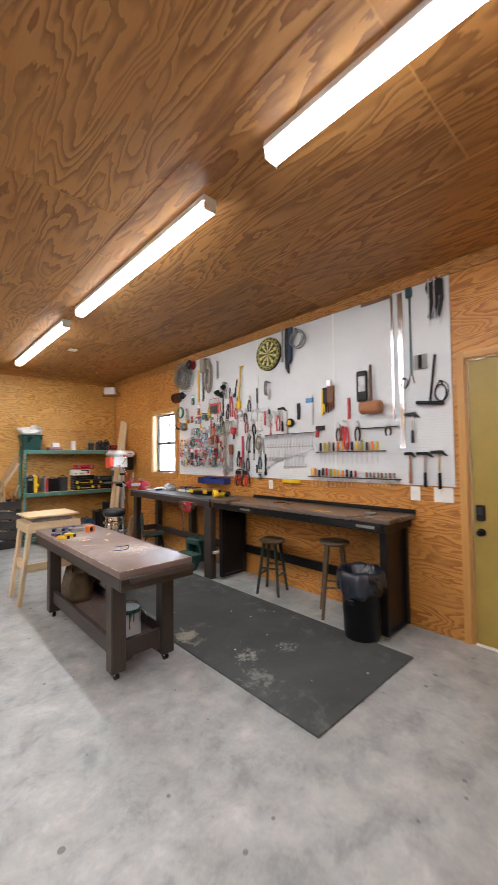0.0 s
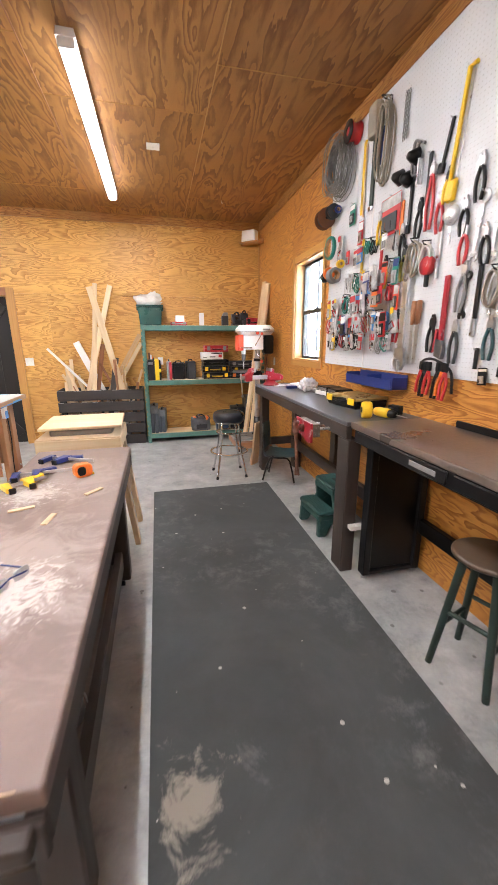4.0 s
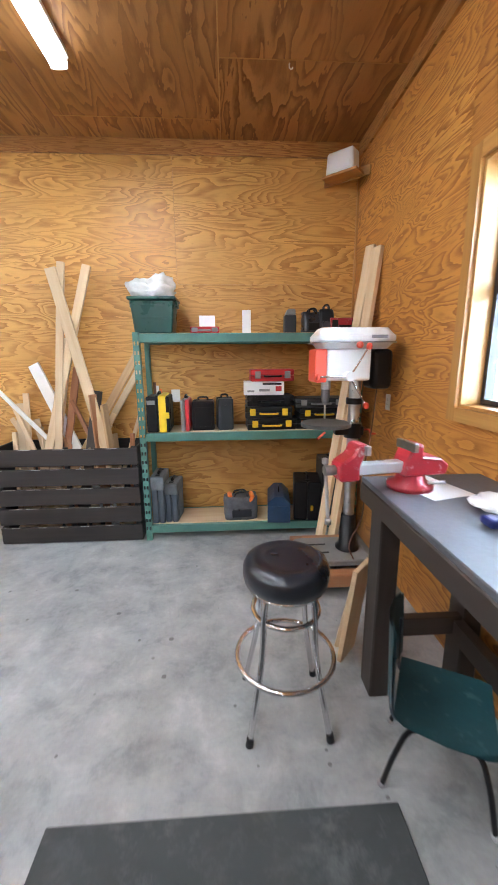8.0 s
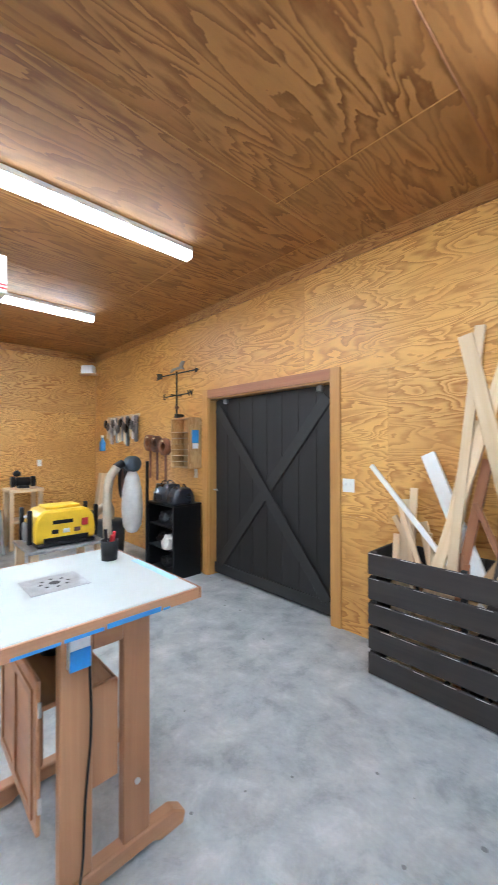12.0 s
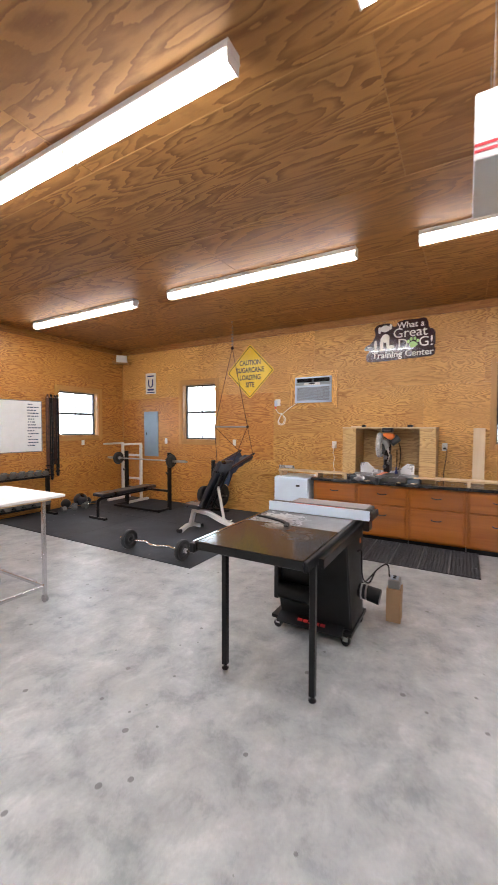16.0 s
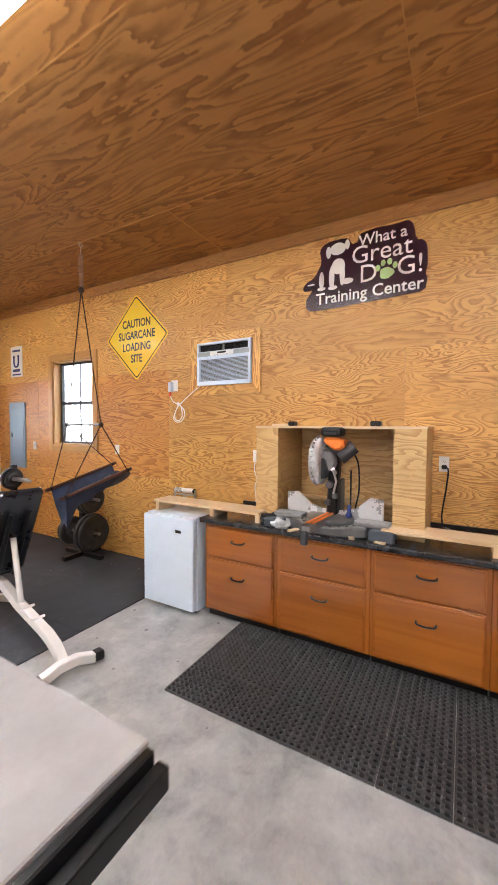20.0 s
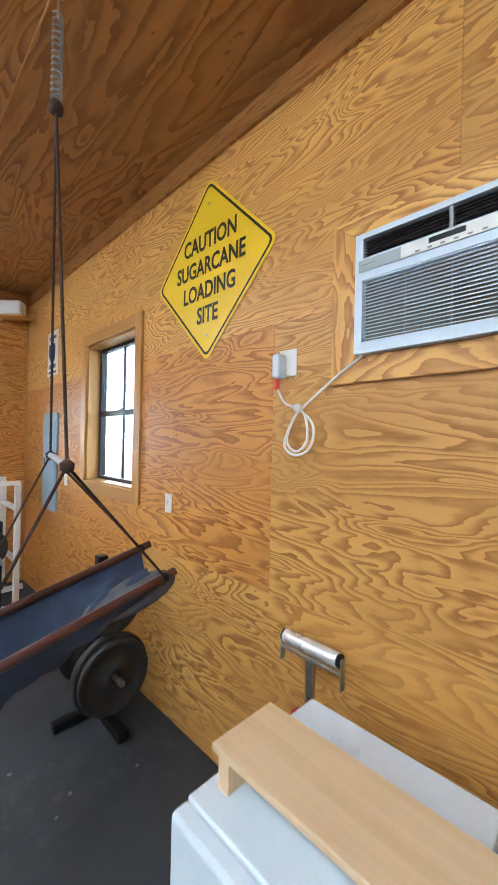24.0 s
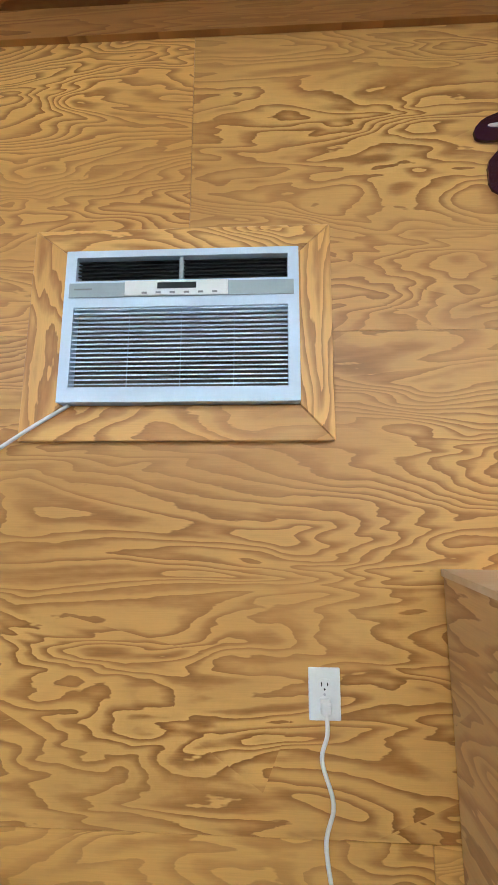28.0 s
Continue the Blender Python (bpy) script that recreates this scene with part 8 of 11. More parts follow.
base = prism(B(), rounded(-0.1, 0.05, 0.5, 0.36, 0.05), 0.1505, 0.195, "XY", 0.008)
part("foot_plate", base, mid_grey, dp, "worn grey iron foot plate")
for y in (-0.02, 0.1):
    part("foot_slot", box(B(), -0.28, -0.12, y - 0.01, y + 0.01, 0.2005, 0.202), black_metal, dp)
part("column_sleeve", lathe(B(), [(0.085, 0.2005), (0.085, 0.215), (0.062, 0.235), (0.052, 0.46), (0.042, 0.465), (0, 0.465)], (0.03, 0.05, 0), seg=24), black_metal, dp)
part("column", cyl(B(), (0.03, 0.05, 0.46), (0.03, 0.05, 1.62), 0.038, seg=24), steel, dp, "bare steel column")
part("head", box(B(), -0.19, 0.09, -0.06, 0.15, 1.42, 1.62, 0.014, 2), white_plastic, dp)
part("front_panel", box(B(), -0.27, -0.1905, -0.055, 0.145, 1.41, 1.62, 0.012, 2), coral, dp, "orange-red front panel")
cv = prism(B(), [(-0.285, -0.06), (-0.25, -0.115), (-0.18, -0.13), (0.0, -0.112), (0.13, -0.122), (0.22, -0.1), (0.255, -0.03), (0.26, 0.1), (0.22, 0.18), (-0.2, 0.2), (-0.27, 0.15)], 1.6205, 1.748, "XY", 0.05)
part("belt_cover", cv, white_plastic, dp, "white pulley cover")
part("cover_seam", prism(B(), [(-0.29, -0.062), (-0.253, -0.119), (-0.18, -0.135), (0.0, -0.117), (0.13, -0.127), (0.223, -0.104), (0.26, -0.031), (0.265, 0.102), (0.223, 0.185), (-0.203, 0.205), (-0.275, 0.153)], 1.655, 1.662, "XY"), mid_grey, dp)
part("badge", box(B(), 0.06, 0.16, -0.1285, -0.1215, 1.68, 1.7, 0.002), mid_grey, dp)
part("knob", lathe(B(), [(0, -0.02), (0.02, -0.018), (0.02, 0), (0, 0)], (-0.02, -0.14, 1.64), "Y", 14), coral, dp)
part("motor", box(B(), 0.115, 0.255, -0.02, 0.17, 1.36, 1.6195, 0.035, 3), black_metal, dp)
part("quill", cyl(B(), (-0.17, 0.05, 1.36), (-0.17, 0.05, 1.4195), 0.032, seg=18), steel, dp)
part("chuck", lathe(B(), [(0.028, 1.3595), (0.03, 1.32), (0.024, 1.28), (0.012, 1.255), (0, 1.255)], (-0.17, 0.05, 0), seg=18), cast_iron, dp)
part("bit", cyl(B(), (-0.17, 0.05, 1.16), (-0.17, 0.05, 1.256), 0.006, seg=8), steel, dp)
hubx, huby, hubz = -0.06, -0.1, 1.45
part("feed_hub", cyl(B(), (hubx, -0.0605, hubz), (hubx, huby - 0.03, hubz), 0.03, seg=18), white_plastic, dp)
for a in (60, 180, 300):
    dx, dz = math.cos(radians(a)), math.sin(radians(a))
    hn = part("feed_handle", tube(B(), [(hubx + 0.02 * dx, huby - 0.015, hubz + 0.02 * dz), (hubx + 0.2 * dx, huby - 0.03, hubz + 0.2 * dz)], 0.006), chrome, dp)
    part("handle_knob", lathe(B(), [(0, -0.022), (0.016, -0.018), (0.019, 0.0), (0.014, 0.018), (0, 0.022)], (hubx + 0.21 * dx, huby - 0.031, hubz + 0.21 * dz), seg=12), coral, hn)
part("table", prism(B(), circle(-0.16, 0.05, 0.17, 30), 1.11, 1.135, "XY", 0.004), cast_iron, dp, "round cast iron table")
part("table_arm", prism(B(), [(-0.1, 0.02), (0.09, 0.0), (0.09, 0.1), (-0.1, 0.08)], 1.05, 1.1095, "XY", 0.006), black_metal, dp)
part("table_collar", cyl(B(), (0.03, 0.05, 1.03), (0.03, 0.05, 1.13), 0.06, seg=20), black_metal, dp)
part("table_crank", tube(B(), [(0.09, 0.05, 1.08), (0.14, 0.05, 1.08), (0.14, 0.0, 1.06), (0.17, 0.0, 1.06)], 0.007), coral, dp)
part("depth_collar", cyl(B(), (0.03, 0.05, 1.26), (0.03, 0.05, 1.3), 0.055, seg=20), black_metal, dp)
part("table_lock", tube(B(), [(-0.2, -0.08, 1.09), (-0.26, -0.14, 1.06)], 0.008), coral, dp)
part("power_cord", tube(B(), curve_pts([(0.16, 0.0, 1.37), (0.13, -0.03, 1.1), (0.09, -0.04, 0.8), (0.1, -0.04, 0.5), (0.0, -0.09, 0.3), (0.02, -0.13, 0.203)], 6), 0.005, 6), rust_iron, dp, "brown power cord")


# emergency light boxes in the corners
def exit_light(at, rz):
    e = thing("emergency_light", "small white emergency light on a wooden bracket", "emergency light", at, rz, "corner emergency lights")
    part("bracket", box(B(), -0.2, 0.2, 0.0, 0.02, -0.12, -0.05, 0.003), trim_x, e, "wooden bracket board")
    part("ledge", box(B(), -0.15, 0.15, -0.14, -0.0005, -0.115, -0.096, 0.003), trim_x, e)
    part("housing", prism(B(), [(-0.12, -0.095), (0.12, -0.095), (0.11, 0.06), (-0.11, 0.06)], -0.13, -0.01, "XZ", 0.012), white_plastic, e)
    part("lens", box(B(), -0.09, 0.09, -0.134, -0.1305, -0.07, 0.04, 0.004), fixture_white, e)
    return e


exit_light((XE - 0.16, YN - 0.15, 3.09), -42)
exit_light((XW + 0.17, YN - 0.17, 3.02), 42)
exit_light((XW + 0.17, YS + 0.17, 3.09), 137)
sd_ = thing("ceiling_plate", "small white blank plate on the ceiling", "ceiling plate", (2.177, 6.08, ZC))
part("plate", box(B(), -0.06, 0.06, -0.06, 0.06, -0.012, -0.0005, 0.003), white_plastic, sd_)
part("screw", cyl(B(), (0, 0, -0.014), (0, 0, -0.0122), 0.005, seg=10), steel, sd_)

# dark open cabinet with bags by the barn door
bc = thing("open_cabinet", "charcoal open cabinet with three shelves", "cabinet", (-2.145, 7.955, 0))
for x in (-0.29, 0.29):
    part("side_panel", box(B(), x - 0.012, x + 0.012, -0.2, 0.2, 0, 0.86, 0.002), black_metal, bc)
for z in (0.05, 0.33, 0.6, 0.845):
    part("shelf", box(B(), -0.277, 0.277, -0.195, 0.2, z, z + 0.018, 0.002) if z < 0.8 else box(B(), -0.31, 0.31, -0.21, 0.205, 0.8605, 0.885, 0.003), black_metal, bc)
part("back_panel", box(B(), -0.277, 0.277, 0.19, 0.199, 0.07, 0.859), black_metal, bc)
soft_bag("duffel_bag", (-2.25, 7.93, 0.885), 5, 0.3, 0.3, 0.22, black_vinyl, "black duffel bag on the dark cabinet", black_vinyl, 14)
soft_bag("duffel_bag", (-1.98, 7.95, 0.885), -10, 0.24, 0.3, 0.19, black_vinyl, "rounded black tool bag on the dark cabinet", black_vinyl, 15)
# crumpled dark meshes stand in for the mixed gear on the shelves
for k, (x, z, m) in enumerate(((-2.3, 0.35, black_plastic), (-2.1, 0.35, slate_plastic), (-2.25, 0.62, grey_plastic), (-2.02, 0.62, black_plastic), (-2.2, 0.069, black_plastic))):
    crumple("work_bag", (x, 7.92, z), 0.09, 0.13, m, "dark heap of gear on a cabinet shelf", "bag", 20 + k)
crumple("white_bag", (-2.0, 7.78, 0.35), 0.075, 0.15, white_cloth, "white cloth bag on the cabinet shelf", "bag", 33)

# pigeonhole box with a blue pack, weathervane
pg = thing("pigeonhole_box", "plywood pigeonhole box mounted on the wall", "wall box", (-2.08, YN - 0.002, 1.63))
part("side", box(B(), -0.2, -0.188, -0.2, 0, -0.32, 0.32, 0.001), ply_side, pg)
part("door_side", box(B(), 0.188, 0.2, -0.2, 0, -0.32, 0.32, 0.001), ply_side, pg)
for z in (-0.32, 0.308):
    part("panel", box(B(), -0.1875, 0.1875, -0.2, 0, z, z + 0.012, 0.001), ply_side, pg)
for k in range(6):
    part("divider", box(B(), -0.1875, 0.1875, -0.195, -0.012, -0.24 + 0.075 * k, -0.234 + 0.075 * k), pine_x, pg)
part("back", box(B(), -0.187, 0.187, -0.011, -0.001, -0.307, 0.307), ply_raw, pg)
part("blue_pack", box(B(), 0.2005, 0.215, -0.15, -0.05, 0.0, 0.16, 0.003), light_blue, pg, "blue carded pack")
part("pack_label", box(B(), 0.2005, 0.213, -0.14, -0.06, -0.07, -0.005, 0.002), paper, pg)
wall_plate((-2.0, FN, 1.24), 0, "outlet", "white outlet plate below the pigeonhole box")
wv = thing("weathervane", "dark iron weathervane with arrow and compass letters", "weathervane", (-2.3, YN - 0.1, 1.965))
part("mast", tube(B(), [(0, 0, 0.0), (0, 0, 0.62)], 0.012), black_metal, wv)
part("arrow_shaft", cyl(B(), (-0.38, 0, 0.6), (0.42, 0, 0.58), 0.009), black_metal, wv)
part("arrow_tail", prism(B(), [(-0.52, 0.56), (-0.38, 0.575), (-0.38, 0.635), (-0.52, 0.66), (-0.49, 0.61)], -0.006, 0.006, "XZ"), black_metal, wv)
part("arrow_tip", prism(B(), [(0.42, 0.545), (0.5, 0.578), (0.42, 0.61)], -0.006, 0.006, "XZ"), black_metal, wv)
part("ornament", prism(B(), [(-0.16, 0.62), (-0.1, 0.67), (0.06, 0.67), (0.12, 0.74), (0.18, 0.73), (0.14, 0.67), (0.17, 0.62), (0.1, 0.64), (-0.06, 0.64)], -0.012, 0.012, "XZ", 0.004), mid_grey, wv, "plain grey crest")
part("compass_bar", cyl(B(), (-0.27, 0, 0.3), (0.27, 0, 0.3), 0.008), black_metal, wv)
part("compass_bar", cyl(B(), (0, -0.09, 0.3), (0, 0.08, 0.3), 0.008), black_metal, wv)
for x, ch_ in ((-0.31, "E"), (0.31, "W")):
    words(ch_, 0.11, black_metal, "compass_letter", wv, pose(x, 0, 0.3, 90, 0, 0), 0.005)
part("ball", lathe(B(), [(0, -0.03), (0.022, -0.02), (0.03, 0), (0.022, 0.02), (0, 0.03)], (0, 0, 0.14), seg=16), rust_iron, wv)
part("foot", box(B(), -0.03, 0.03, -0.02, 0.098, 0.0, 0.05, 0.004), black_metal, wv)

# hung saw blades, straps and shop gear in the corner
bh = thing("blade_rack", "rack of hung saw blades and clamps on the wall", "tool rack", (-4.1, YN - 0.002, 2.08))
part("rail", box(B(), -0.6, 0.6, -0.02, 0, -0.02, 0.03, 0.003), pine_x, bh)
rk_ = random.Random(3)
for k in range(12):
    x = -0.55 + 0.1 * k
    L = rk_.uniform(0.3, 0.55)
    m = rk_.choice((steel, mid_grey, black_metal, white_plastic, pine_z, cast_iron))
    part("hung_tool", box(B(), x - 0.03, x + 0.03, -0.05 - 0.01 * (k % 3), -0.022, -L, 0.0, 0.008), m, bh)
    part("tool_disc", lathe(B(), [(0.01, -0.004), (0.075, -0.004), (0.075, 0.004), (0.01, 0.004), (0.01, -0.004)], (x, -0.075, -0.1 - 0.05 * (k % 3)), "Y", 20), rk_.choice((black_metal, cast_iron, steel)), bh)
fb = thing("spray_bottle", "white and blue spray bottle hanging on the wall", "bottle", (-4.85, YN - 0.05, 1.5))
part("body", lathe(B(), [(0, 0), (0.05, 0), (0.055, 0.02), (0.055, 0.15), (0.02, 0.22), (0.018, 0.25), (0, 0.25)], seg=18), light_blue, fb)
part("trigger", box(B(), -0.05, 0.03, -0.015, 0.015, 0.25, 0.29, 0.006), white_plastic, fb)
for k, (x, r) in enumerate(((-3.75, 0.17), (-3.9, 0.14))):
    hb = thing("hose_loop", "dark rubber hose looped on the wall", "hose", (x, YN - 0.03, 1.3))
    for q in range(3):
        part("loop", tube(B(), [(r * (1 - 0.08 * q) * math.sin(a), -0.03 - 0.03 * q, -0.27 + 0.28 * math.cos(a)) for a in (2 * math.pi * i / 28 for i in range(28))], 0.014, 8, True), (rust_iron, black_plastic)[k], hb)
    part("peg", cyl(B(), (0, 0.03, 0.0), (0, -0.12, 0.0), 0.012), pine_y, hb)
for k, (x, z, m) in enumerate(((-3.05, 1.72, brown_leather), (-2.85, 1.7, rust_iron), (-2.62, 1.66, brown_leather))):
    wb_ = thing("leather_belt", "brown leather strap coiled on a wall peg", "strap", (x, YN - 0.03, z))
    part("coil", lathe(B(), [(0.06, -0.09), (0.12, -0.09), (0.12, -0.02), (0.06, -0.02), (0.06, -0.09)], (0, 0, -0.08), "Y", 24), m, wb_)
    part("tail", box(B(), -0.03, 0.03, -0.05, -0.04, -0.6, -0.15, 0.003), m, wb_)
    part("peg", cyl(B(), (0, 0.03, 0.0), (0, -0.11, 0.0), 0.012), pine_y, wb_)
for k in range(3):
    plank((-4.95 + 0.16 * k, 8.0, 0.0), (-4.95 + 0.16 * k, 8.16, 1.1), 0.14, 0.03, pine_z, "pale boards leaning on the corner wall", 3 * k, "boards in the tool corner")

# dust collector with its white bag and tan hose
dc = thing("dust_collector", "small dust collector with a white bag and blue head", "dust collector", (-2.45, 7.54, 0))
part("bag", lathe(B(), [(0, 0.5), (0.06, 0.52), (0.11, 0.6), (0.13, 0.8), (0.12, 1.02), (0.085, 1.2), (0.04, 1.3), (0, 1.3)], seg=28), white_cloth, dc)
part("stand", box(B(), -0.16, 0.16, -0.16, 0.16, 0.0, 0.05, 0.006), black_metal, dc)
part("post", cyl(B(), (0.12, 0.14, 0.05), (0.12, 0.14, 1.4), 0.02), black_metal, dc)
part("head", lathe(B(), [(0, -0.07), (0.085, -0.07), (0.1, -0.05), (0.1, 0.05), (0.085, 0.07), (0, 0.07)], (0.0, 0.0, 1.37), "X", 24), slate_plastic, dc, "dark blue grey blower head")
part("inlet", cyl(B(), (0.0, -0.12, 1.38), (0.0, -0.22, 1.33), 0.05), black_plastic, dc)


def ribbed(pts, r, step=0.018):
    b = B()
    P = curve_pts(pts, 16)
    tube(b, P, r, 12)
    for i in range(1, len(P) - 1, 2):
        d = (P[i + 1] - P[i - 1]).normalized()
        cyl(b, P[i] - d * 0.005, P[i] + d * 0.005, r * 1.08, seg=12, caps=False)
    return b


part("hose", ribbed([(0.0, -0.2, 1.34), (0.0, -0.3, 1.15), (0.05, -0.34, 0.7), (0.14, -0.36, 0.3), (0.3, -0.4, 0.12), (0.6, -0.7, 0.08), (0.75, -1.0, 0.3)], 0.05), hose_tan, dc, "tan ribbed hose")
gb = thing("grey_bin", "dusty blue grey plastic bin beside the collector", "bin", (-3.12, 7.55, 0))
part("bin", lathe(B(), [(0, 0), (0.17, 0), (0.2, 0.52), (0.21, 0.53), (0.19, 0.54), (0.16, 0.03), (0, 0.03)], seg=30), slate_plastic, gb)
part("lid", lathe(B(), [(0.212, 0.535), (0.215, 0.56), (0.15, 0.58), (0, 0.585)], seg=30), slate_plastic, gb)
part("hose", ribbed([(0.0, 0.0, 0.585), (0.02, -0.02, 0.75), (0.25, -0.2, 0.8), (0.6, -0.55, 0.72), (0.95, -0.8, 0.82)], 0.05), hose_tan, gb, "tan ribbed hose")

# yellow thickness planer on a stand
pl = thing("thickness_planer", "bright yellow bench thickness planer", "planer", (-2.02, 6.56, 0.66), 90)
body = prism(B(), [(-0.27, 0.03), (0.27, 0.03), (0.28, 0.12), (0.26, 0.26), (0.2, 0.33), (-0.2, 0.33), (-0.26, 0.26), (-0.28, 0.12)], -0.2, 0.2, "XZ", 0.02)
part("housing", body, yellow, pl)
part("base", box(B(), -0.26, 0.26, -0.24, 0.24, 0.0, 0.0295, 0.006), black_metal, pl)
part("motor_top", box(B(), -0.16, 0.16, -0.12, 0.12, 0.3305, 0.36, 0.012, 2), yellow, pl)
part("feed_mouth", box(B(), -0.2, 0.2, -0.222, -0.2005, 0.035, 0.08, 0.004), black_plastic, pl)
part("label", box(B(), -0.12, 0.06, -0.206, -0.2005, 0.2, 0.235, 0.002), black_plastic, pl)
part("switch", box(B(), 0.14, 0.2, -0.214, -0.2005, 0.16, 0.23, 0.004), red_plastic, pl)
for x, m in ((-0.1, black_plastic), (0.0, white_plastic), (0.1, rust_iron)):
    part("dial", box(B(), x - 0.03, x + 0.03, -0.208, -0.2005, 0.11, 0.15, 0.004), m, pl)
for x in (-0.3, 0.3):
    for y in (-0.14, 0.14):
        part("column", box(B(), x - 0.018, x + 0.018, y - 0.02, y + 0.02, 0.03, 0.34, 0.004), black_plastic, pl)
part("crank", tube(B(), [(-0.27, -0.05, 0.28), (-0.32, -0.05, 0.28), (-0.32, -0.12, 0.28)], 0.01), steel, pl)
part("side_handle", box(B(), 0.32, 0.345, -0.1, 0.1, 0.1, 0.25, 0.01), black_plastic, pl)
part("side_guard", lathe(B(), [(0, -0.02), (0.09, -0.02), (0.09, 0.0), (0, 0.0)], (-0.285, 0.05, 0.12), "X", 22), mid_grey, pl)
pst_ = thing("planer_stand", "wooden planer stand with a steel top", "stand", (-2.02, 6.56, 0), 90)
part("top", box(B(), -0.34, 0.34, -0.3, 0.3, 0.63, 0.66, 0.004), steel_tile, pst_)
for x in (-0.29, 0.29):
    for y in (-0.25, 0.25):
        part("leg", box(B(), x - 0.035, x + 0.035, y - 0.035, y + 0.035, 0, 0.6295, 0.004), pine_z, pst_)
part("shelf", box(B(), -0.25, 0.25, -0.21, 0.21, 0.2, 0.22, 0.003), ply_raw, pst_)

# wooden grinder stand and saw stand near the west wall
gs_ = thing("grinder_stand", "raw pine tool stand against the wall", "stand", (-4.85, 6.87, 0))
part("top", box(B(), -0.24, 0.24, -0.24, 0.24, 0.88, 0.93, 0.004), pine_y, gs_)
for x in (-0.2, 0.2):
    for y in (-0.2, 0.2):
        part("leg", box(B(), x - 0.03, x + 0.03, y - 0.03, y + 0.03, 0, 0.8795, 0.003), pine_z, gs_)
part("shelf", box(B(), -0.2, 0.2, -0.165, 0.165, 0.4, 0.44, 0.003), pine_y, gs_)
gd = thing("bench_grinder", "small black bench grinder on the pine stand", "grinder", (-4.85, 6.87, 0.93), 90)
part("motor", lathe(B(), [(0, -0.1), (0.06, -0.1), (0.07, -0.08), (0.07, 0.08), (0.06, 0.1), (0, 0.1)], (0, 0, 0.1), "X", 22), black_metal, gd)
for s in (-1, 1):
    part("wheel_guard", lathe(B(), [(0, -0.025), (0.085, -0.025), (0.085, 0.025), (0, 0.025)], (s * 0.14, 0, 0.1), "X", 22), black_metal, gd)
part("base", box(B(), -0.08, 0.08, -0.07, 0.07, 0, 0.04, 0.008), black_metal, gd)
part("lamp", lathe(B(), [(0, 0.0), (0.05, 0.0), (0.06, 0.05), (0.02, 0.09), (0, 0.09)], (-0.08, 0.02, 0.19), seg=16), black_plastic, gd)
part("lamp_arm", tube(B(), [(-0.08, 0.02, 0.16), (-0.08, 0.02, 0.2)], 0.01), black_plastic, gd)
sst = thing("saw_stand", "grey scroll saw on a wooden stand", "saw", (-4.72, 6.3, 0))
for x in (-0.18, 0.18):
    for y in (-0.2, 0.2):
        part("leg", cyl(B(), (x * 1.25, y * 1.2, 0), (x, y, 0.62), 0.03, 0.028, 8), mid_grey, sst)
part("shelf", box(B(), -0.2, 0.2, -0.24, 0.24, 0.38, 0.45, 0.004), cedar_y, sst)
part("shelf", box(B(), -0.22, 0.22, -0.26, 0.26, 0.14, 0.2, 0.004), cedar_y, sst)
part("table", box(B(), -0.2, 0.2, -0.22, 0.22, 0.6205, 0.66, 0.006), cast_iron, sst)
part("arm", prism(B(), [(-0.2, 0.6605), (-0.14, 0.6605), (-0.1, 0.78), (0.2, 0.8), (0.2, 0.86), (-0.16, 0.86), (-0.2, 0.8)], -0.04, 0.04, "YZ", 0.008), mid_grey, sst)
wall_plate((XW + 0.0005, 7.22, 1.3), 90, "outlet", "white outlet plate above the grinder stand")

# router table
rt = thing("router_table", "white-topped router table on a reddish trestle", "router table", (0.27, 5.94, 0))
part("tabletop", box(B(), -0.42, 0.425, -0.375, 0.34, 0.96, 1.002, 0.004), router_white, rt, "white laminate top")
for x0, x1, y0, y1 in ((0.4255, 0.437, -0.375, 0.34), (-0.432, -0.4205, -0.375, 0.34)):
    part("edge_band", box(B(), x0, x1, y0, y1, 0.955, 1.0, 0.002), router_y, rt, "reddish wooden edge")
for y0, y1 in ((-0.387, -0.3755), (0.3405, 0.352)):
    part("edge_band", box(B(), -0.432, 0.437, y0, y1, 0.955, 1.0, 0.002), router_x, rt)
part("insert_plate", box(B(), -0.13, 0.08, -0.2, 0.03, 1.0023, 1.005, 0.001), steel_tile, rt, "grey perforated insert plate")
for k in range(9):
    a = 2 * math.pi * k / 8
    r = 0.0 if k == 8 else 0.055
    part("plate_hole", prism(B(), circle(-0.025 + r * math.cos(a), -0.085 + r * math.sin(a), 0.022 if k == 8 else 0.008, 14), 1.0052, 1.0058, "XY"), black_plastic, rt)
for q in (-1, 1):
    for y in (-0.125, 0.1):
        part("upright", box(B(), q * 0.3 - 0.022 + 0.04, q * 0.3 + 0.022 + 0.04, y - 0.055, y + 0.055, 0.085, 0.9545, 0.004), router_z, rt)
    foot = prism(B(), [(-0.31, 0.0), (-0.2, 0.0), (-0.17, 0.02), (0.17, 0.02), (0.2, 0.0), (0.31, 0.0), (0.32, 0.045), (0.26, 0.0845), (-0.26, 0.0845), (-0.32, 0.045)], q * 0.3 - 0.03 + 0.04, q * 0.3 + 0.03 + 0.04, "YZ", 0.006)
    part("trestle_foot", foot, router_y, rt)
    part("top_rail", box(B(), q * 0.3 - 0.02 + 0.04, q * 0.3 + 0.02 + 0.04, -0.0695, 0.0445, 0.86, 0.9545, 0.004), router_y, rt)
part("side_panel", box(B(), -0.235, 0.315, -0.24, -0.2255, 0.28, 0.8, 0.003), router_x, rt)
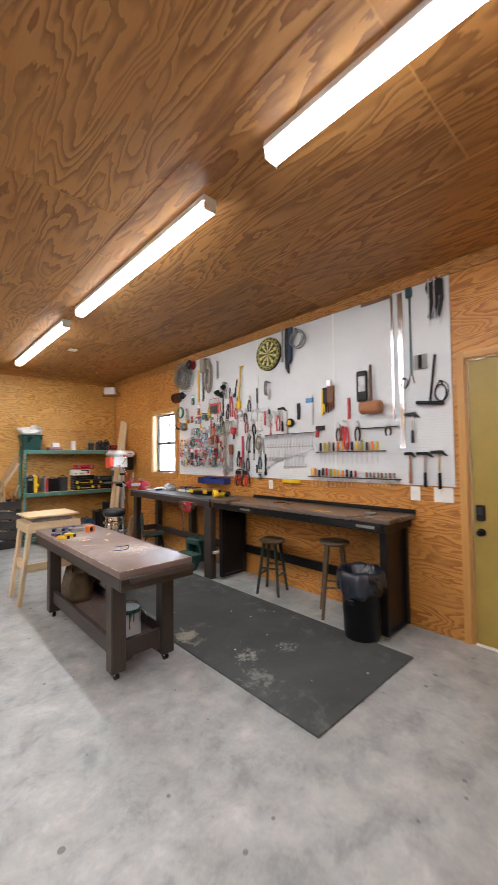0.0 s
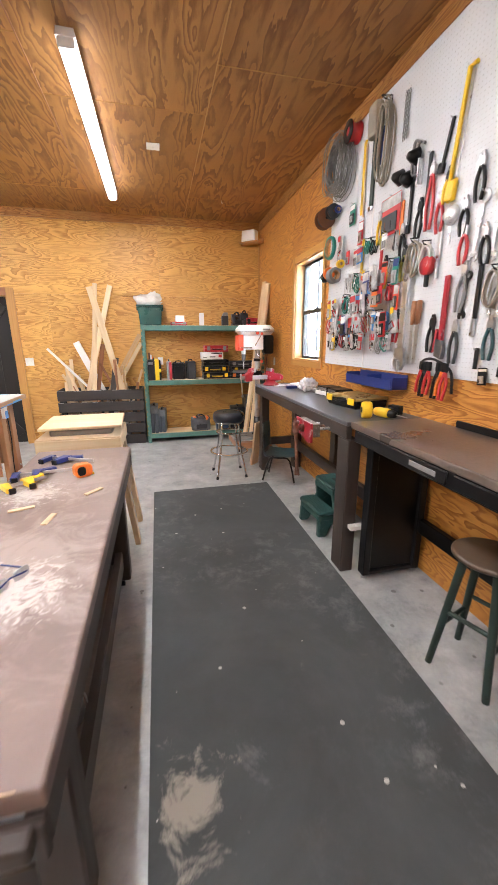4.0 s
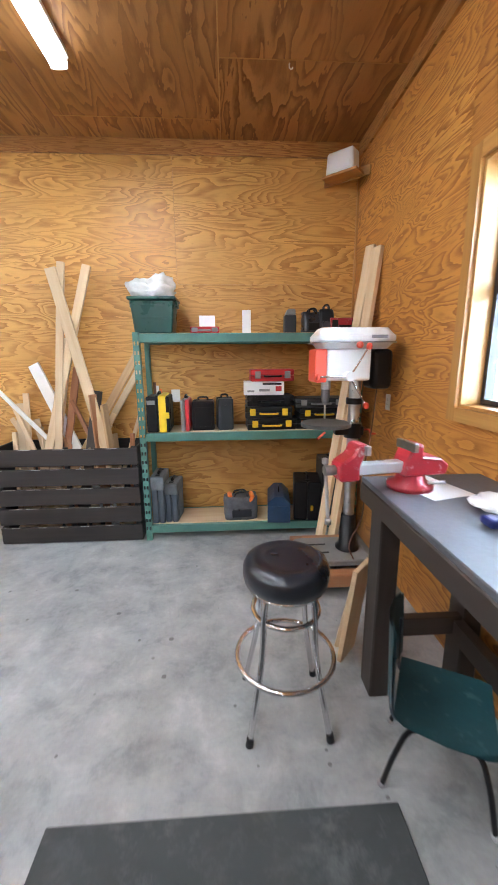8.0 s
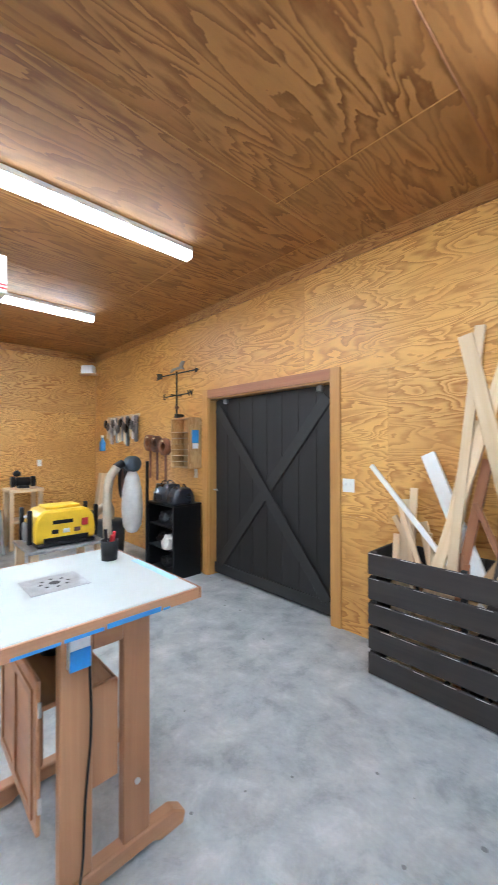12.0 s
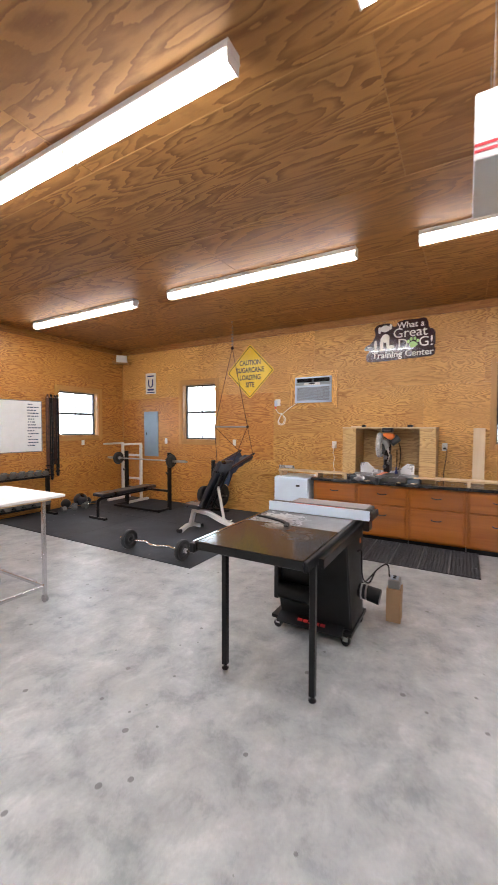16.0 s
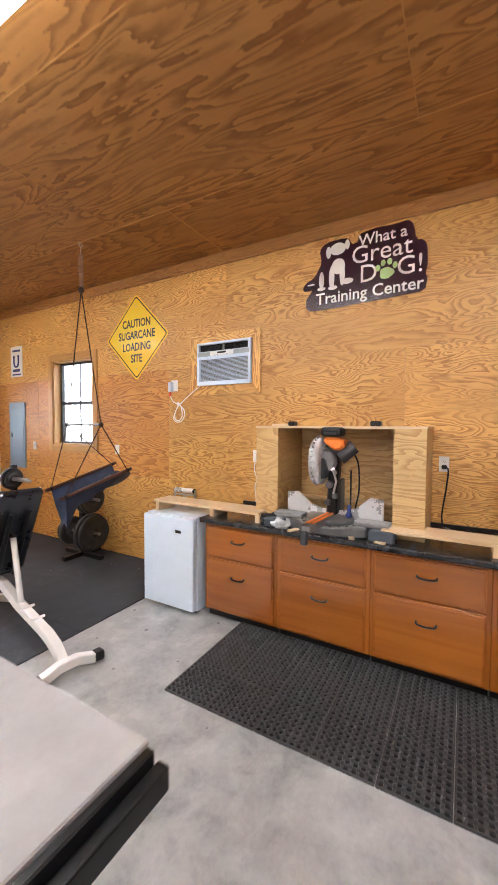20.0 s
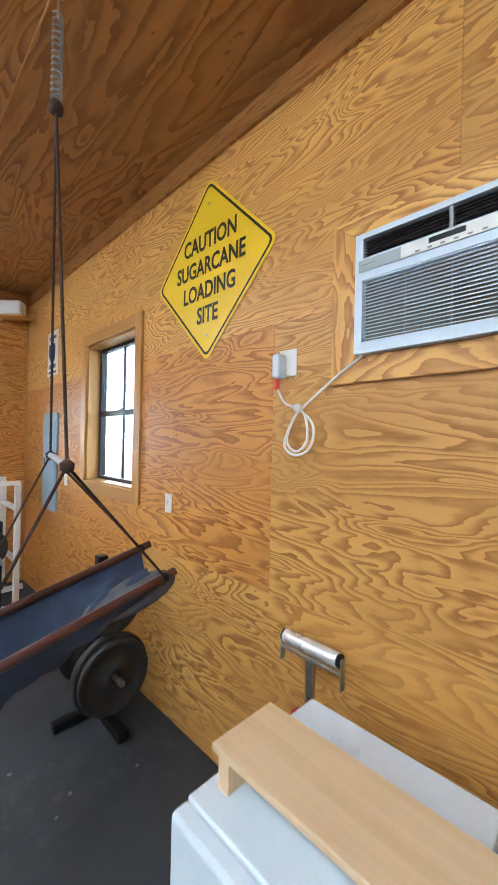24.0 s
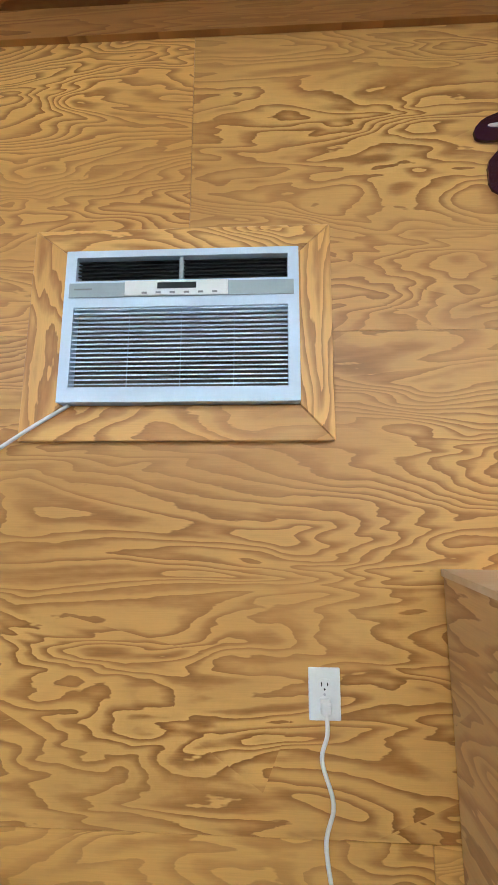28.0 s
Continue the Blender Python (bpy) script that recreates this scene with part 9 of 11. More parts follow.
for z in (0.36, 0.68):
    part("hinge", box(B(), 0.3165, 0.325, -0.236, -0.2256, z, z + 0.05, 0.001), steel, rt)
part("panel_moulding", sheet([-0.2, 0.28], [0.32, 0.76], [(-0.17, 0.025, 0.35, 0.73), (0.055, 0.25, 0.35, 0.73)], lambda u, v, d: (u, -0.24 - d, v), 0.0005, 0.008), router_x, rt)
part("inner_panel", box(B(), 0.3, 0.3175, -0.0695, 0.0445, 0.33, 0.7, 0.003), router_z, rt, "dull brown panel between the uprights")
part("box_side", box(B(), -0.235, 0.2995, 0.03, 0.044, 0.34, 0.7, 0.003), router_x, rt)
part("box_floor", box(B(), -0.235, 0.2995, -0.225, 0.0295, 0.68, 0.7, 0.003), router_x, rt)
part("router_motor", lathe(B(), [(0, 0.72), (0.06, 0.72), (0.065, 0.75), (0.065, 0.88), (0.09, 0.9), (0.09, 0.955), (0, 0.955)], (-0.03, -0.08, 0), seg=24), black_plastic, rt, "black router motor under the top")
part("switch_box", box(B(), 0.3625, 0.395, -0.16, -0.09, 0.83, 0.95, 0.004), white_plastic, rt)
part("blue_tape", box(B(), 0.3955, 0.3975, -0.16, -0.09, 0.83, 0.9, 0.0005), light_blue, rt, "blue tape patch")
part("blue_tape", box(B(), -0.1, 0.28, 0.3, 0.338, 1.0023, 1.003), paint("pale_blue_tape", (0.35, 0.6, 0.8), 0.6), rt, "blue masking tape strip")
for y0, y1, z1 in ((-0.34, -0.2, 0.966), (-0.19, -0.06, 0.968), (-0.05, 0.16, 0.974), (0.17, 0.2, 0.964)):
    part("blue_paint", box(B(), 0.4372, 0.4378, y0, y1, 0.9555, z1), light_blue, rt, "blue paint smear along the lower edge")
part("bolt", cyl(B(), (0.362, 0.1, 0.3), (0.37, 0.1, 0.3), 0.011, seg=8), steel, rt)
part("power_cord", tube(B(), curve_pts([(0.385, -0.09, 0.83), (0.385, -0.085, 0.6), (0.375, -0.1, 0.35), (0.385, -0.12, 0.1), (0.42, -0.2, 0.008), (0.6, -0.35, 0.006)], 6), 0.005, 6), black_plastic, rt)
cp_ = thing("pencil_cup", "black plastic cup of bits on the router table", "cup", (0.07, 6.17, 1.002))
part("cup", lathe(B(), [(0, 0.0), (0.04, 0.0), (0.046, 0.1), (0.043, 0.1), (0.038, 0.006), (0, 0.006)], seg=24), black_plastic, cp_)
for k in range(4):
    part("bit", cyl(B(), (0.012 * math.cos(k * 1.7), 0.012 * math.sin(k * 1.7), 0.007), (0.028 * math.cos(k * 1.7), 0.028 * math.sin(k * 1.7), 0.13 + 0.01 * k), 0.007, 0.009, 8), (red_plastic, red_plastic, steel, black_plastic)[k], cp_)

# ---- west side: drawer counter, mitre saw, cooler, signs, table saw ----
FW = XW + 0.0005
CX = -4.6
units = [(3.31, 3.96), (3.968, 4.632), (4.64, 5.304), (5.312, 5.965)]
for k, (y0, y1) in enumerate(units):
    w = (y1 - y0) / 2
    c = thing("drawer_cabinet", "honey-varnished base cabinet with two drawers", "cabinet", (CX, (y0 + y1) / 2, 0), 90, "drawer cabinets in a row")
    part("body", box(B(), -w - 0.0035, w + 0.0035, 0.0, 0.62, 0.07, 0.79, 0.003), honey_z, c)
    part("plinth", box(B(), -w + 0.001, w - 0.001, 0.05, 0.6, 0.0, 0.0695, 0.002), black_metal, c)
    for z0, z1 in ((0.518, 0.77), (0.085, 0.508)):
        d = part("drawer", box(B(), -w + 0.022, w - 0.022, -0.014, -0.0005, z0, z1, 0.003), honey_x, c)
        part("raised_face", box(B(), -w + 0.034, w - 0.034, -0.0215, -0.0145, z0 + 0.012, z1 - 0.012, 0.006, 2), honey_x, d)
        zh = (z0 + z1) / 2 + (0.0 if z0 > 0.3 else 0.06)
        h = tube(B(), curve_pts([(-0.055, -0.022, zh + 0.03), (-0.05, -0.046, zh + 0.024), (0.0, -0.051, zh + 0.018), (0.05, -0.046, zh + 0.024), (0.055, -0.022, zh + 0.03)], 4), 0.006, 8)
        part("handle", h, black_metal, d, "black bow handle")
ct = thing("countertop", "dark speckled countertop over the drawer cabinets", "countertop", (CX, 4.62, 0.79), 90)
part("slab", box(B(), -1.345, 1.36, -0.045, 0.66, 0.0005, 0.04, 0.008, 2), counter_black, ct)
part("upstand", box(B(), -1.345, 1.36, 0.661, 0.69, 0.0005, 0.06, 0.003), black_metal, ct)
# small white refrigerator
fr = thing("mini_fridge", "small white refrigerator at the counter end", "refrigerator", (-4.515, 2.966, 0), 90)
part("cabinet", box(B(), -0.275, 0.275, 0.06, 0.56, 0.02, 0.8, 0.008, 2), cool_white, fr)
part("door", box(B(), -0.275, 0.275, 0.0, 0.053, 0.035, 0.81, 0.012, 2), cool_white, fr)
part("gasket", box(B(), -0.265, 0.265, 0.0535, 0.0595, 0.045, 0.8), mid_grey, fr)
part("badge", box(B(), 0.09, 0.15, -0.003, -0.0005, 0.68, 0.705, 0.001), black_plastic, fr, "small black badge")
part("top", box(B(), -0.275, 0.275, 0.05, 0.56, 0.8005, 0.815, 0.004), cool_white, fr)
for x in (-0.24, 0.24):
    for y in (0.1, 0.5):
        part("foot", cyl(B(), (x, y, 0), (x, y, 0.0195), 0.02, seg=12), black_plastic, fr)


def riser(y0, y1, zs, label):
    r = thing("riser_shelf", label, "riser", (-4.74, (y0 + y1) / 2, 0), 90)
    h = (y1 - y0) / 2
    part("top_board", box(B(), -h, h, -0.11, 0.11, 0.892, 0.912, 0.002), pine_x, r)
    for x, z in zs:
        part("leg", box(B(), x - 0.019, x + 0.019, -0.11, 0.11, z, 0.8915, 0.002), pine_z, r)
    return r


riser(2.7, 3.79, ((-0.5, 0.8155), (0.1, 0.8305), (0.53, 0.8305)), "raw pine riser bridging fridge and counter")
riser(4.69, 5.92, ((-0.59, 0.8305), (0.02, 0.8305), (0.59, 0.8305)), "raw pine riser on the counter")
plank((-5.02, 5.43, 0.83), (-5.26, 5.44, 1.57), 0.14, 0.02, pine_z, "pale board leaning on the wall over the counter", 0, "board on the counter")

# plywood surround behind the mitre saw
mb = thing("saw_surround", "open plywood dust box around the mitre saw", "saw surround", (-4.75, 4.32, 0.83), 90)
for x0, x1 in ((-0.62, -0.43), (0.42, 0.62)):
    part("front_panel", box(B(), x0, x1, 0.0, 0.014, 0.0, 0.735, 0.001), ply_front, mb)
    xi, xo = (x1, x0) if x0 < 0 else (x0, x1)
    part("inner_side", box(B(), min(xi, xi + (0.013 if x0 > 0 else -0.013)), max(xi, xi + (0.013 if x0 > 0 else -0.013)), 0.0145, 0.5, 0.0, 0.735, 0.001), ply_flank, mb)
    part("outer_side", box(B(), min(xo, xo + (0.013 if x0 < 0 else -0.013)), max(xo, xo + (0.013 if x0 < 0 else -0.013)), 0.0145, 0.545, 0.0, 0.735, 0.001), ply_flank, mb)
part("top", box(B(), -0.625, 0.625, -0.005, 0.545, 0.7355, 0.752, 0.001), pine_x, mb)
part("back", box(B(), -0.425, 0.415, 0.49, 0.505, 0.0, 0.735, 0.001), ply_front, mb)
part("inner_shelf", box(B(), -0.42, 0.41, 0.4, 0.489, 0.13, 0.15, 0.001), ply_raw, mb)
for y, w in ((4.0, 0.05), (4.62, 0.07)):
    solid("small_block", box(B(), -0.04, 0.04, -w / 2, w / 2, 0, 0.035, 0.008), black_plastic, "small black tool part on the plywood box", "tool part", (-4.78, y, 1.5825), 0)
plank((-4.85, 3.8, 1.592), (-4.85, 3.98, 1.592), 0.06, 0.018, pine_z, "short stick on the plywood box", 0, "stick on the box")

# sliding mitre saw
ms = thing("mitre_saw", "orange and grey mitre saw on the counter", "mitre saw", (-4.75, 4.315, 0.83), 90)
part("base", prism(B(), [(-0.28, -0.1), (-0.12, -0.17), (0.12, -0.17), (0.28, -0.1), (0.28, 0.16), (-0.28, 0.16)], 0.0, 0.07, "XY", 0.01), cast_iron, ms)
part("turntable", lathe(B(), [(0, 0.0705), (0.17, 0.0705), (0.17, 0.1), (0.16, 0.108), (0, 0.108)], (0, 0, 0), seg=36), cast_iron, ms)
for k in range(9):
    a = radians(205 + 16 * k)
    part("detent", cyl(B(), (0.21 * math.cos(a), 0.21 * math.sin(a) + 0.02, 0.0705), (0.21 * math.cos(a), 0.21 * math.sin(a) + 0.02, 0.074), 0.008, seg=8), black_metal, ms)
part("scale_ring", lathe(B(), [(0.19, 0.06), (0.24, 0.06), (0.24, 0.0704), (0.19, 0.0704)], (0, 0.02, 0), seg=36), mid_grey, ms)
arm = part("table_arm", box(B(), -0.03, 0.03, -0.42, -0.02, 0.07, 0.118, 0.008, 2), cast_iron, ms)
arm.matrix_local = pose(0, 0, 0, 0, 0, -4)
for x in (-0.018, 0.018):
    part("insert", box(B(), x - 0.012, x + 0.012, -0.36, 0.04, 0.1185, 0.126, 0.003), orange, arm, "orange-red throat insert")
part("bevel_grip", box(B(), -0.021, 0.021, -0.46, -0.4205, 0.0, 0.09, 0.01, 2), grey_plastic, arm)
for s in (-1, 1):
    f = prism(B(), [(s * 0.03, 0.0705), (s * 0.36, 0.0705), (s * 0.36, 0.24), (s * 0.27, 0.25), (s * 0.17, 0.16), (s * 0.03, 0.13)][::s], 0.05, 0.075, "XZ", 0.003)
    part("fence", f, bright_steel, ms, "pale aluminium fence")
    part("table_wing", box(B(), min(s * 0.19, s * 0.42), max(s * 0.19, s * 0.42), -0.08, 0.049, 0.071, 0.1, 0.006), mid_grey, ms)
    part("side_support", box(B(), min(s * 0.3, s * 0.46), max(s * 0.3, s * 0.46), -0.16, 0.0, 0.0, 0.07, 0.01), slate_plastic, ms)
part("pivot_post", box(B(), -0.05, 0.05, 0.08, 0.2, 0.07, 0.36, 0.012, 2), cast_iron, ms)
for x in (-0.03, 0.03):
    part("slide_rail", cyl(B(), (x, 0.16, 0.33), (x, -0.06, 0.45), 0.014, seg=12), steel, ms)
gd_ = lathe(B(), [(0, -0.035), (0.13, -0.035), (0.17, -0.025), (0.17, 0.025), (0.13, 0.035), (0, 0.035)], (-0.08, -0.02, 0.5), "X", 36)
part("blade_guard", gd_, clear_bag, ms, "pale ribbed blade guard")
for k in range(14):
    a = radians(95 + 12 * k)
    part("guard_rib", box(B(), -0.005, 0.005, -0.002, 0.002, 0.0, 0.02, 0.001), mid_grey, ms).matrix_local = pose(-0.08, -0.02 + 0.168 * math.cos(a), 0.5 + 0.168 * math.sin(a), math.degrees(a) - 90, 0, 0)
part("blade", lathe(B(), [(0, -0.001), (0.12, -0.001), (0.12, 0.001), (0, 0.001)], (-0.041, -0.02, 0.47), "X", 40), steel, ms)
part("gearbox", prism(B(), [(-0.1, 0.54), (-0.02, 0.52), (0.0, 0.44), (-0.03, 0.37), (-0.075, 0.4), (-0.1, 0.46)], -0.1, 0.04, "XZ", 0.012), grey_plastic, ms)
for k in range(3):
    part("gearbox_slot", box(B(), -0.075, -0.03, -0.103, -0.1005, 0.45 + 0.022 * k, 0.458 + 0.022 * k), black_plastic, ms)
part("motor", cyl(B(), (0.06, 0.0, 0.53), (0.16, 0.03, 0.61), 0.056, 0.05, 22), grey_plastic, ms)
part("motor_cover", prism(B(), [(-0.04, 0.672), (-0.035, 0.63), (0.005, 0.6), (0.055, 0.575), (0.105, 0.59), (0.12, 0.635), (0.09, 0.672)], -0.08, 0.05, "XZ", 0.02), orange, ms, "orange motor cover")
part("cover_band", prism(B(), [(-0.02, 0.61), (0.03, 0.575), (0.06, 0.56), (0.065, 0.574), (0.03, 0.59), (-0.01, 0.622)], -0.085, 0.045, "XZ", 0.004), grey_plastic, ms)
part("head_casting", prism(B(), [(-0.06, 0.59), (0.02, 0.575), (0.05, 0.5), (0.03, 0.44), (-0.02, 0.43), (-0.05, 0.5)], -0.06, 0.05, "XZ", 0.012), mid_grey, ms, "grey cast arm head")
part("handle", box(B(), -0.05, 0.095, -0.1, 0.04, 0.6805, 0.745, 0.02, 2), black_plastic, ms)
part("trigger", box(B(), -0.02, 0.07, -0.112, -0.1005, 0.69, 0.71, 0.004), grey_plastic, ms)
part("lower_arm", prism(B(), [(-0.035, 0.11), (0.05, 0.11), (0.045, 0.3), (0.06, 0.5), (0.03, 0.56), (-0.03, 0.5), (-0.025, 0.3)], 0.0, 0.08, "XZ", 0.012), black_metal, ms)
for x, z, r in ((-0.01, 0.33, 0.03), (0.035, 0.25, 0.022), (-0.02, 0.2, 0.025)):
    part("pivot_bolt", cyl(B(), (x, -0.0005, z), (x, -0.03, z), r, r * 0.8, 16), cast_iron, ms)
part("spring_link", tube(B(), [(0.02, -0.03, 0.45), (0.05, -0.03, 0.36), (0.03, -0.035, 0.27)], 0.008), steel, ms)
part("stop_rod", tube(B(), [(0.14, 0.02, 0.108), (0.14, 0.02, 0.44)], 0.006), black_metal, ms)
part("hold_down", lathe(B(), [(0, 0), (0.02, 0), (0.025, 0.02), (0.012, 0.04), (0.012, 0.09), (0, 0.09)], (0.14, -0.02, 0.108), seg=14), blue_plastic, ms)
part("cord", tube(B(), curve_pts([(0.1, 0.06, 0.6), (0.16, 0.12, 0.5), (0.17, 0.14, 0.3), (0.14, 0.16, 0.14)], 6), 0.006, 6), black_plastic, ms)
for k, (y, x, a) in enumerate(((4.5, -4.62, 20), (4.68, -4.6, 60), (4.1, -4.58, -20), (4.75, -4.68, 10))):
    solid("wood_offcut", box(B(), -0.05, 0.05, -0.018, 0.018, 0, 0.014, 0.002), pine_x, "small pale offcut beside the mitre saw", "wood offcut", (x, y, 0.83), a, "offcuts on the counter")
crumple("dust_bag", (-4.68, 3.86, 0.83), 0.07, 0.08, black_vinyl, "black dust bag on the counter", "dust bag", 44)
crumple("plastic_wrap", (-4.63, 3.98, 0.83), 0.07, 0.07, clear_bag, "clear plastic bag beside the saw", "plastic wrap", 45)
wall_plate((FW, 5.02, 1.3), 90, "outlet", "white outlet plate above the counter")
wall_plate((FW, 3.405, 1.293), 90, "outlet", "white outlet plate above the refrigerator", 0.075, 0.116)
wall_plate((FW, 1.465, 1.29), 90, "switch", "white switch plate near the swing chair")
wall_plate((FW, -0.25, 1.29), 90, "switch", "white switch plate beside the gym window")
wall_plate((-4.24, YS + 0.0005, 1.27), 180, "switch", "white switch plate under the gym window")
solid("power_cord", tube(B(), curve_pts([(0, -0.03, 0.0), (0.0, -0.035, -0.05), (-0.012, -0.025, -0.11), (0.012, -0.022, -0.2), (-0.006, -0.02, -0.28), (0.008, -0.02, -0.4), (0.0, -0.03, -0.44)], 8), 0.005, 8), white_plastic, "white power cord plugged into the wall outlet", "power cord", (FW, 3.405, 1.272), 90)
solid("plug", box(B(), -0.013, 0.013, -0.035, -0.0095, -0.014, 0.014, 0.004), white_plastic, "white plug in the wall outlet", "plug", (FW, 3.405, 1.273), 90)
solid("power_cord", tube(B(), curve_pts([(0.0, -0.035, 0.0), (0.03, -0.05, -0.02), (0.02, -0.03, -0.15), (-0.005, -0.03, -0.35), (0.0, -0.03, -0.44)], 8), 0.006, 8), black_plastic, "black power cord hanging from the outlet", "power cord", (FW, 5.02, 1.28), 90)
solid("plug", box(B(), -0.016, 0.02, -0.045, -0.0095, -0.014, 0.014, 0.005), black_plastic, "black plug in the wall outlet", "plug", (FW, 5.02, 1.28), 90)

# through-wall air conditioner
ac = thing("air_conditioner", "pale through-wall air conditioner in a fir frame", "air conditioner", (XW, 3.038, 2.213), 90)
part("sleeve", box(B(), -0.3, 0.3, 0.002, 0.4, -0.205, 0.205, 0.003), mid_grey, ac)
part("fascia", sheet([-0.319, 0.319], [-0.215, 0.215], [(-0.29, 0.29, 0.125, 0.195), (-0.29, 0.29, -0.175, 0.048)], lambda u, v, d: (u, -0.05 + d, v), 0.0, 0.049), ac_white, ac)
part("upper_recess", box(B(), -0.2895, 0.2895, -0.02, -0.015, 0.1255, 0.1945), black_plastic, ac)
part("lower_recess", box(B(), -0.2895, 0.2895, -0.02, -0.015, -0.1745, 0.0475), grille_beige, ac)
part("control_band", box(B(), -0.305, 0.305, -0.053, -0.0505, 0.075, 0.118, 0.001), ac_grey, ac, "grey control band")
pn = part("control_panel", box(B(), -0.15, 0.13, -0.057, -0.0535, 0.076, 0.119, 0.002), white_plastic, ac)
part("display", box(B(), -0.06, 0.045, -0.0585, -0.0573, 0.095, 0.112), black_plastic, pn)
for k in range(6):
    x = -0.095 + 0.038 * k
    part("button", box(B(), x - 0.007, x + 0.007, -0.0585, -0.0573, 0.081, 0.086), mid_grey, pn)
part("maker_plate", box(B(), -0.29, -0.24, -0.0542, -0.0532, 0.097, 0.101), mid_grey, ac)
for k in range(18):
    z = -0.168 + 0.0124 * k
    s = part("louvre", prism(B(), [(-0.046, z), (-0.03, z + 0.005), (-0.03, z + 0.0085), (-0.046, z + 0.0035)], -0.2892, 0.2892, "YZ"), ac_white, ac)
for k in range(6):
    z = 0.132 + 0.0108 * k
    part("louvre", prism(B(), [(-0.04, z), (-0.026, z + 0.004), (-0.026, z + 0.006), (-0.04, z + 0.002)], -0.2892, 0.2892, "YZ"), black_metal, ac)
for x in (-0.145, 0.0, 0.145):
    part("rib", box(B(), x - 0.001, x + 0.001, -0.024, -0.0205, -0.1745, 0.0475), ac_grey, ac)
part("vent_post", box(B(), -0.006, 0.006, -0.045, -0.0205, 0.1255, 0.1945, 0.002), ac_grey, ac)
for pts_, m in (([(2.605, 1.9), (2.718, 1.996), (2.718, 2.43), (2.605, 2.515)], ply_upright), ([(3.448, 1.9), (3.448, 2.515), (3.358, 2.43), (3.358, 1.996)], ply_upright),
                ([(2.606, 2.515), (2.719, 2.43), (3.357, 2.43), (3.447, 2.515)], ply_y), ([(2.606, 1.9), (3.447, 1.9), (3.357, 1.996), (2.719, 1.996)], ply_y)):
    setting("trim", prism(B(), pts_, FW - 0.0005, FW + 0.02, "YZ", 0.002), m, "mitred fir board framing the air conditioner", "trim")
bxp = thing("plug_adapter", "grey safety plug in a white wall plate", "plug", (FW, 2.365, 2.02), 90)
part("cover_plate", box(B(), -0.035, 0.058, -0.006, 0, -0.06, 0.058, 0.002), white_plastic, bxp)
part("plug_body", box(B(), -0.036, 0.006, -0.06, -0.0065, -0.07, 0.035, 0.01, 2), ac_white, bxp)
part("warning_tag", box(B(), -0.03, -0.01, -0.05, -0.03, -0.12, -0.0705, 0.004), coral, bxp, "orange tag on the cord")
ac_c = thing("coiled_cord", "white cord looped and tied on the wall", "power cord", (FW, 2.365, 2.02), 90)
loop = [(-0.02, -0.04, -0.11), (0.03, -0.04, -0.18), (0.1, -0.03, -0.21), (0.17, -0.03, -0.28), (0.16, -0.04, -0.37), (0.09, -0.045, -0.4), (0.03, -0.04, -0.36), (0.06, -0.035, -0.27), (0.1, -0.03, -0.215), (0.14, -0.04, -0.25), (0.15, -0.045, -0.34), (0.1, -0.05, -0.385), (0.05, -0.05, -0.34), (0.08, -0.045, -0.25), (0.12, -0.03, -0.2), (0.25, -0.02, -0.1), (0.38, -0.03, -0.025)]
part("cord", tube(B(), curve_pts(loop, 6), 0.0055, 8), white_plastic, ac_c)
part("tie", lathe(B(), [(0, -0.014), (0.018, -0.012), (0.02, 0.0), (0.0, 0.008)], (0.1, -0.04, -0.205), "Y", 16), white_plastic, ac_c)

# yellow diamond sign
sg = thing("road_sign", "yellow diamond sign reading caution sugarcane loading site", "sign", (FW, 1.805, 2.606), 90)


def diamond(r, c):
    pts = []
    for k in range(4):
        a = radians(90 * k)
        d = Vector((math.cos(a), math.sin(a)))
        n = Vector((-d.y, d.x))
        base = d * (r - c * 1.414)
        for q in range(-3, 4):
            b = radians(45 * q / 3)
            pts.append(tuple(base + c * 1.414 * 0.0 * d + (d * math.cos(b) + n * math.sin(b)) * c))
    return pts


part("panel", prism(B(), diamond(0.5, 0.04), -0.006, -0.003, "XZ"), yellow_sign, sg)
outer, inner_ = diamond(0.478, 0.035), diamond(0.46, 0.03)
bd_ = B()
vo = [[bd_.verts.new((x, yy, z)) for x, z in pts] for pts, yy in ((outer, -0.0068), (inner_, -0.0068))]
n_ = len(outer)
for k in range(n_):
    bd_.faces.new((vo[0][k], vo[0][(k + 1) % n_], vo[1][(k + 1) % n_], vo[1][k]))
part("border", bd_, sign_ink, sg)
for txt, z, s in (("CAUTION", 0.16, 0.128), ("SUGARCANE", 0.025, 0.128), ("LOADING", -0.11, 0.128), ("SITE", -0.245, 0.128)):
    words(txt, s, sign_ink, "lettering", sg, pose(0, -0.0075, z, 90, 0, 0) @ Matrix.Diagonal((0.78, 1, 1, 1)), 0.0005, bold=0.0028)
for z in (0.36, -0.36):
    part("bolt", cyl(B(), (0, -0.0105, z), (0, -0.0062, z), 0.007, seg=10), steel, sg)

# dark cut-out training sign
ds = thing("wall_sign", "dark plum cut-out sign with pale lettering", "sign", (FW, 4.4, 2.9), 90)
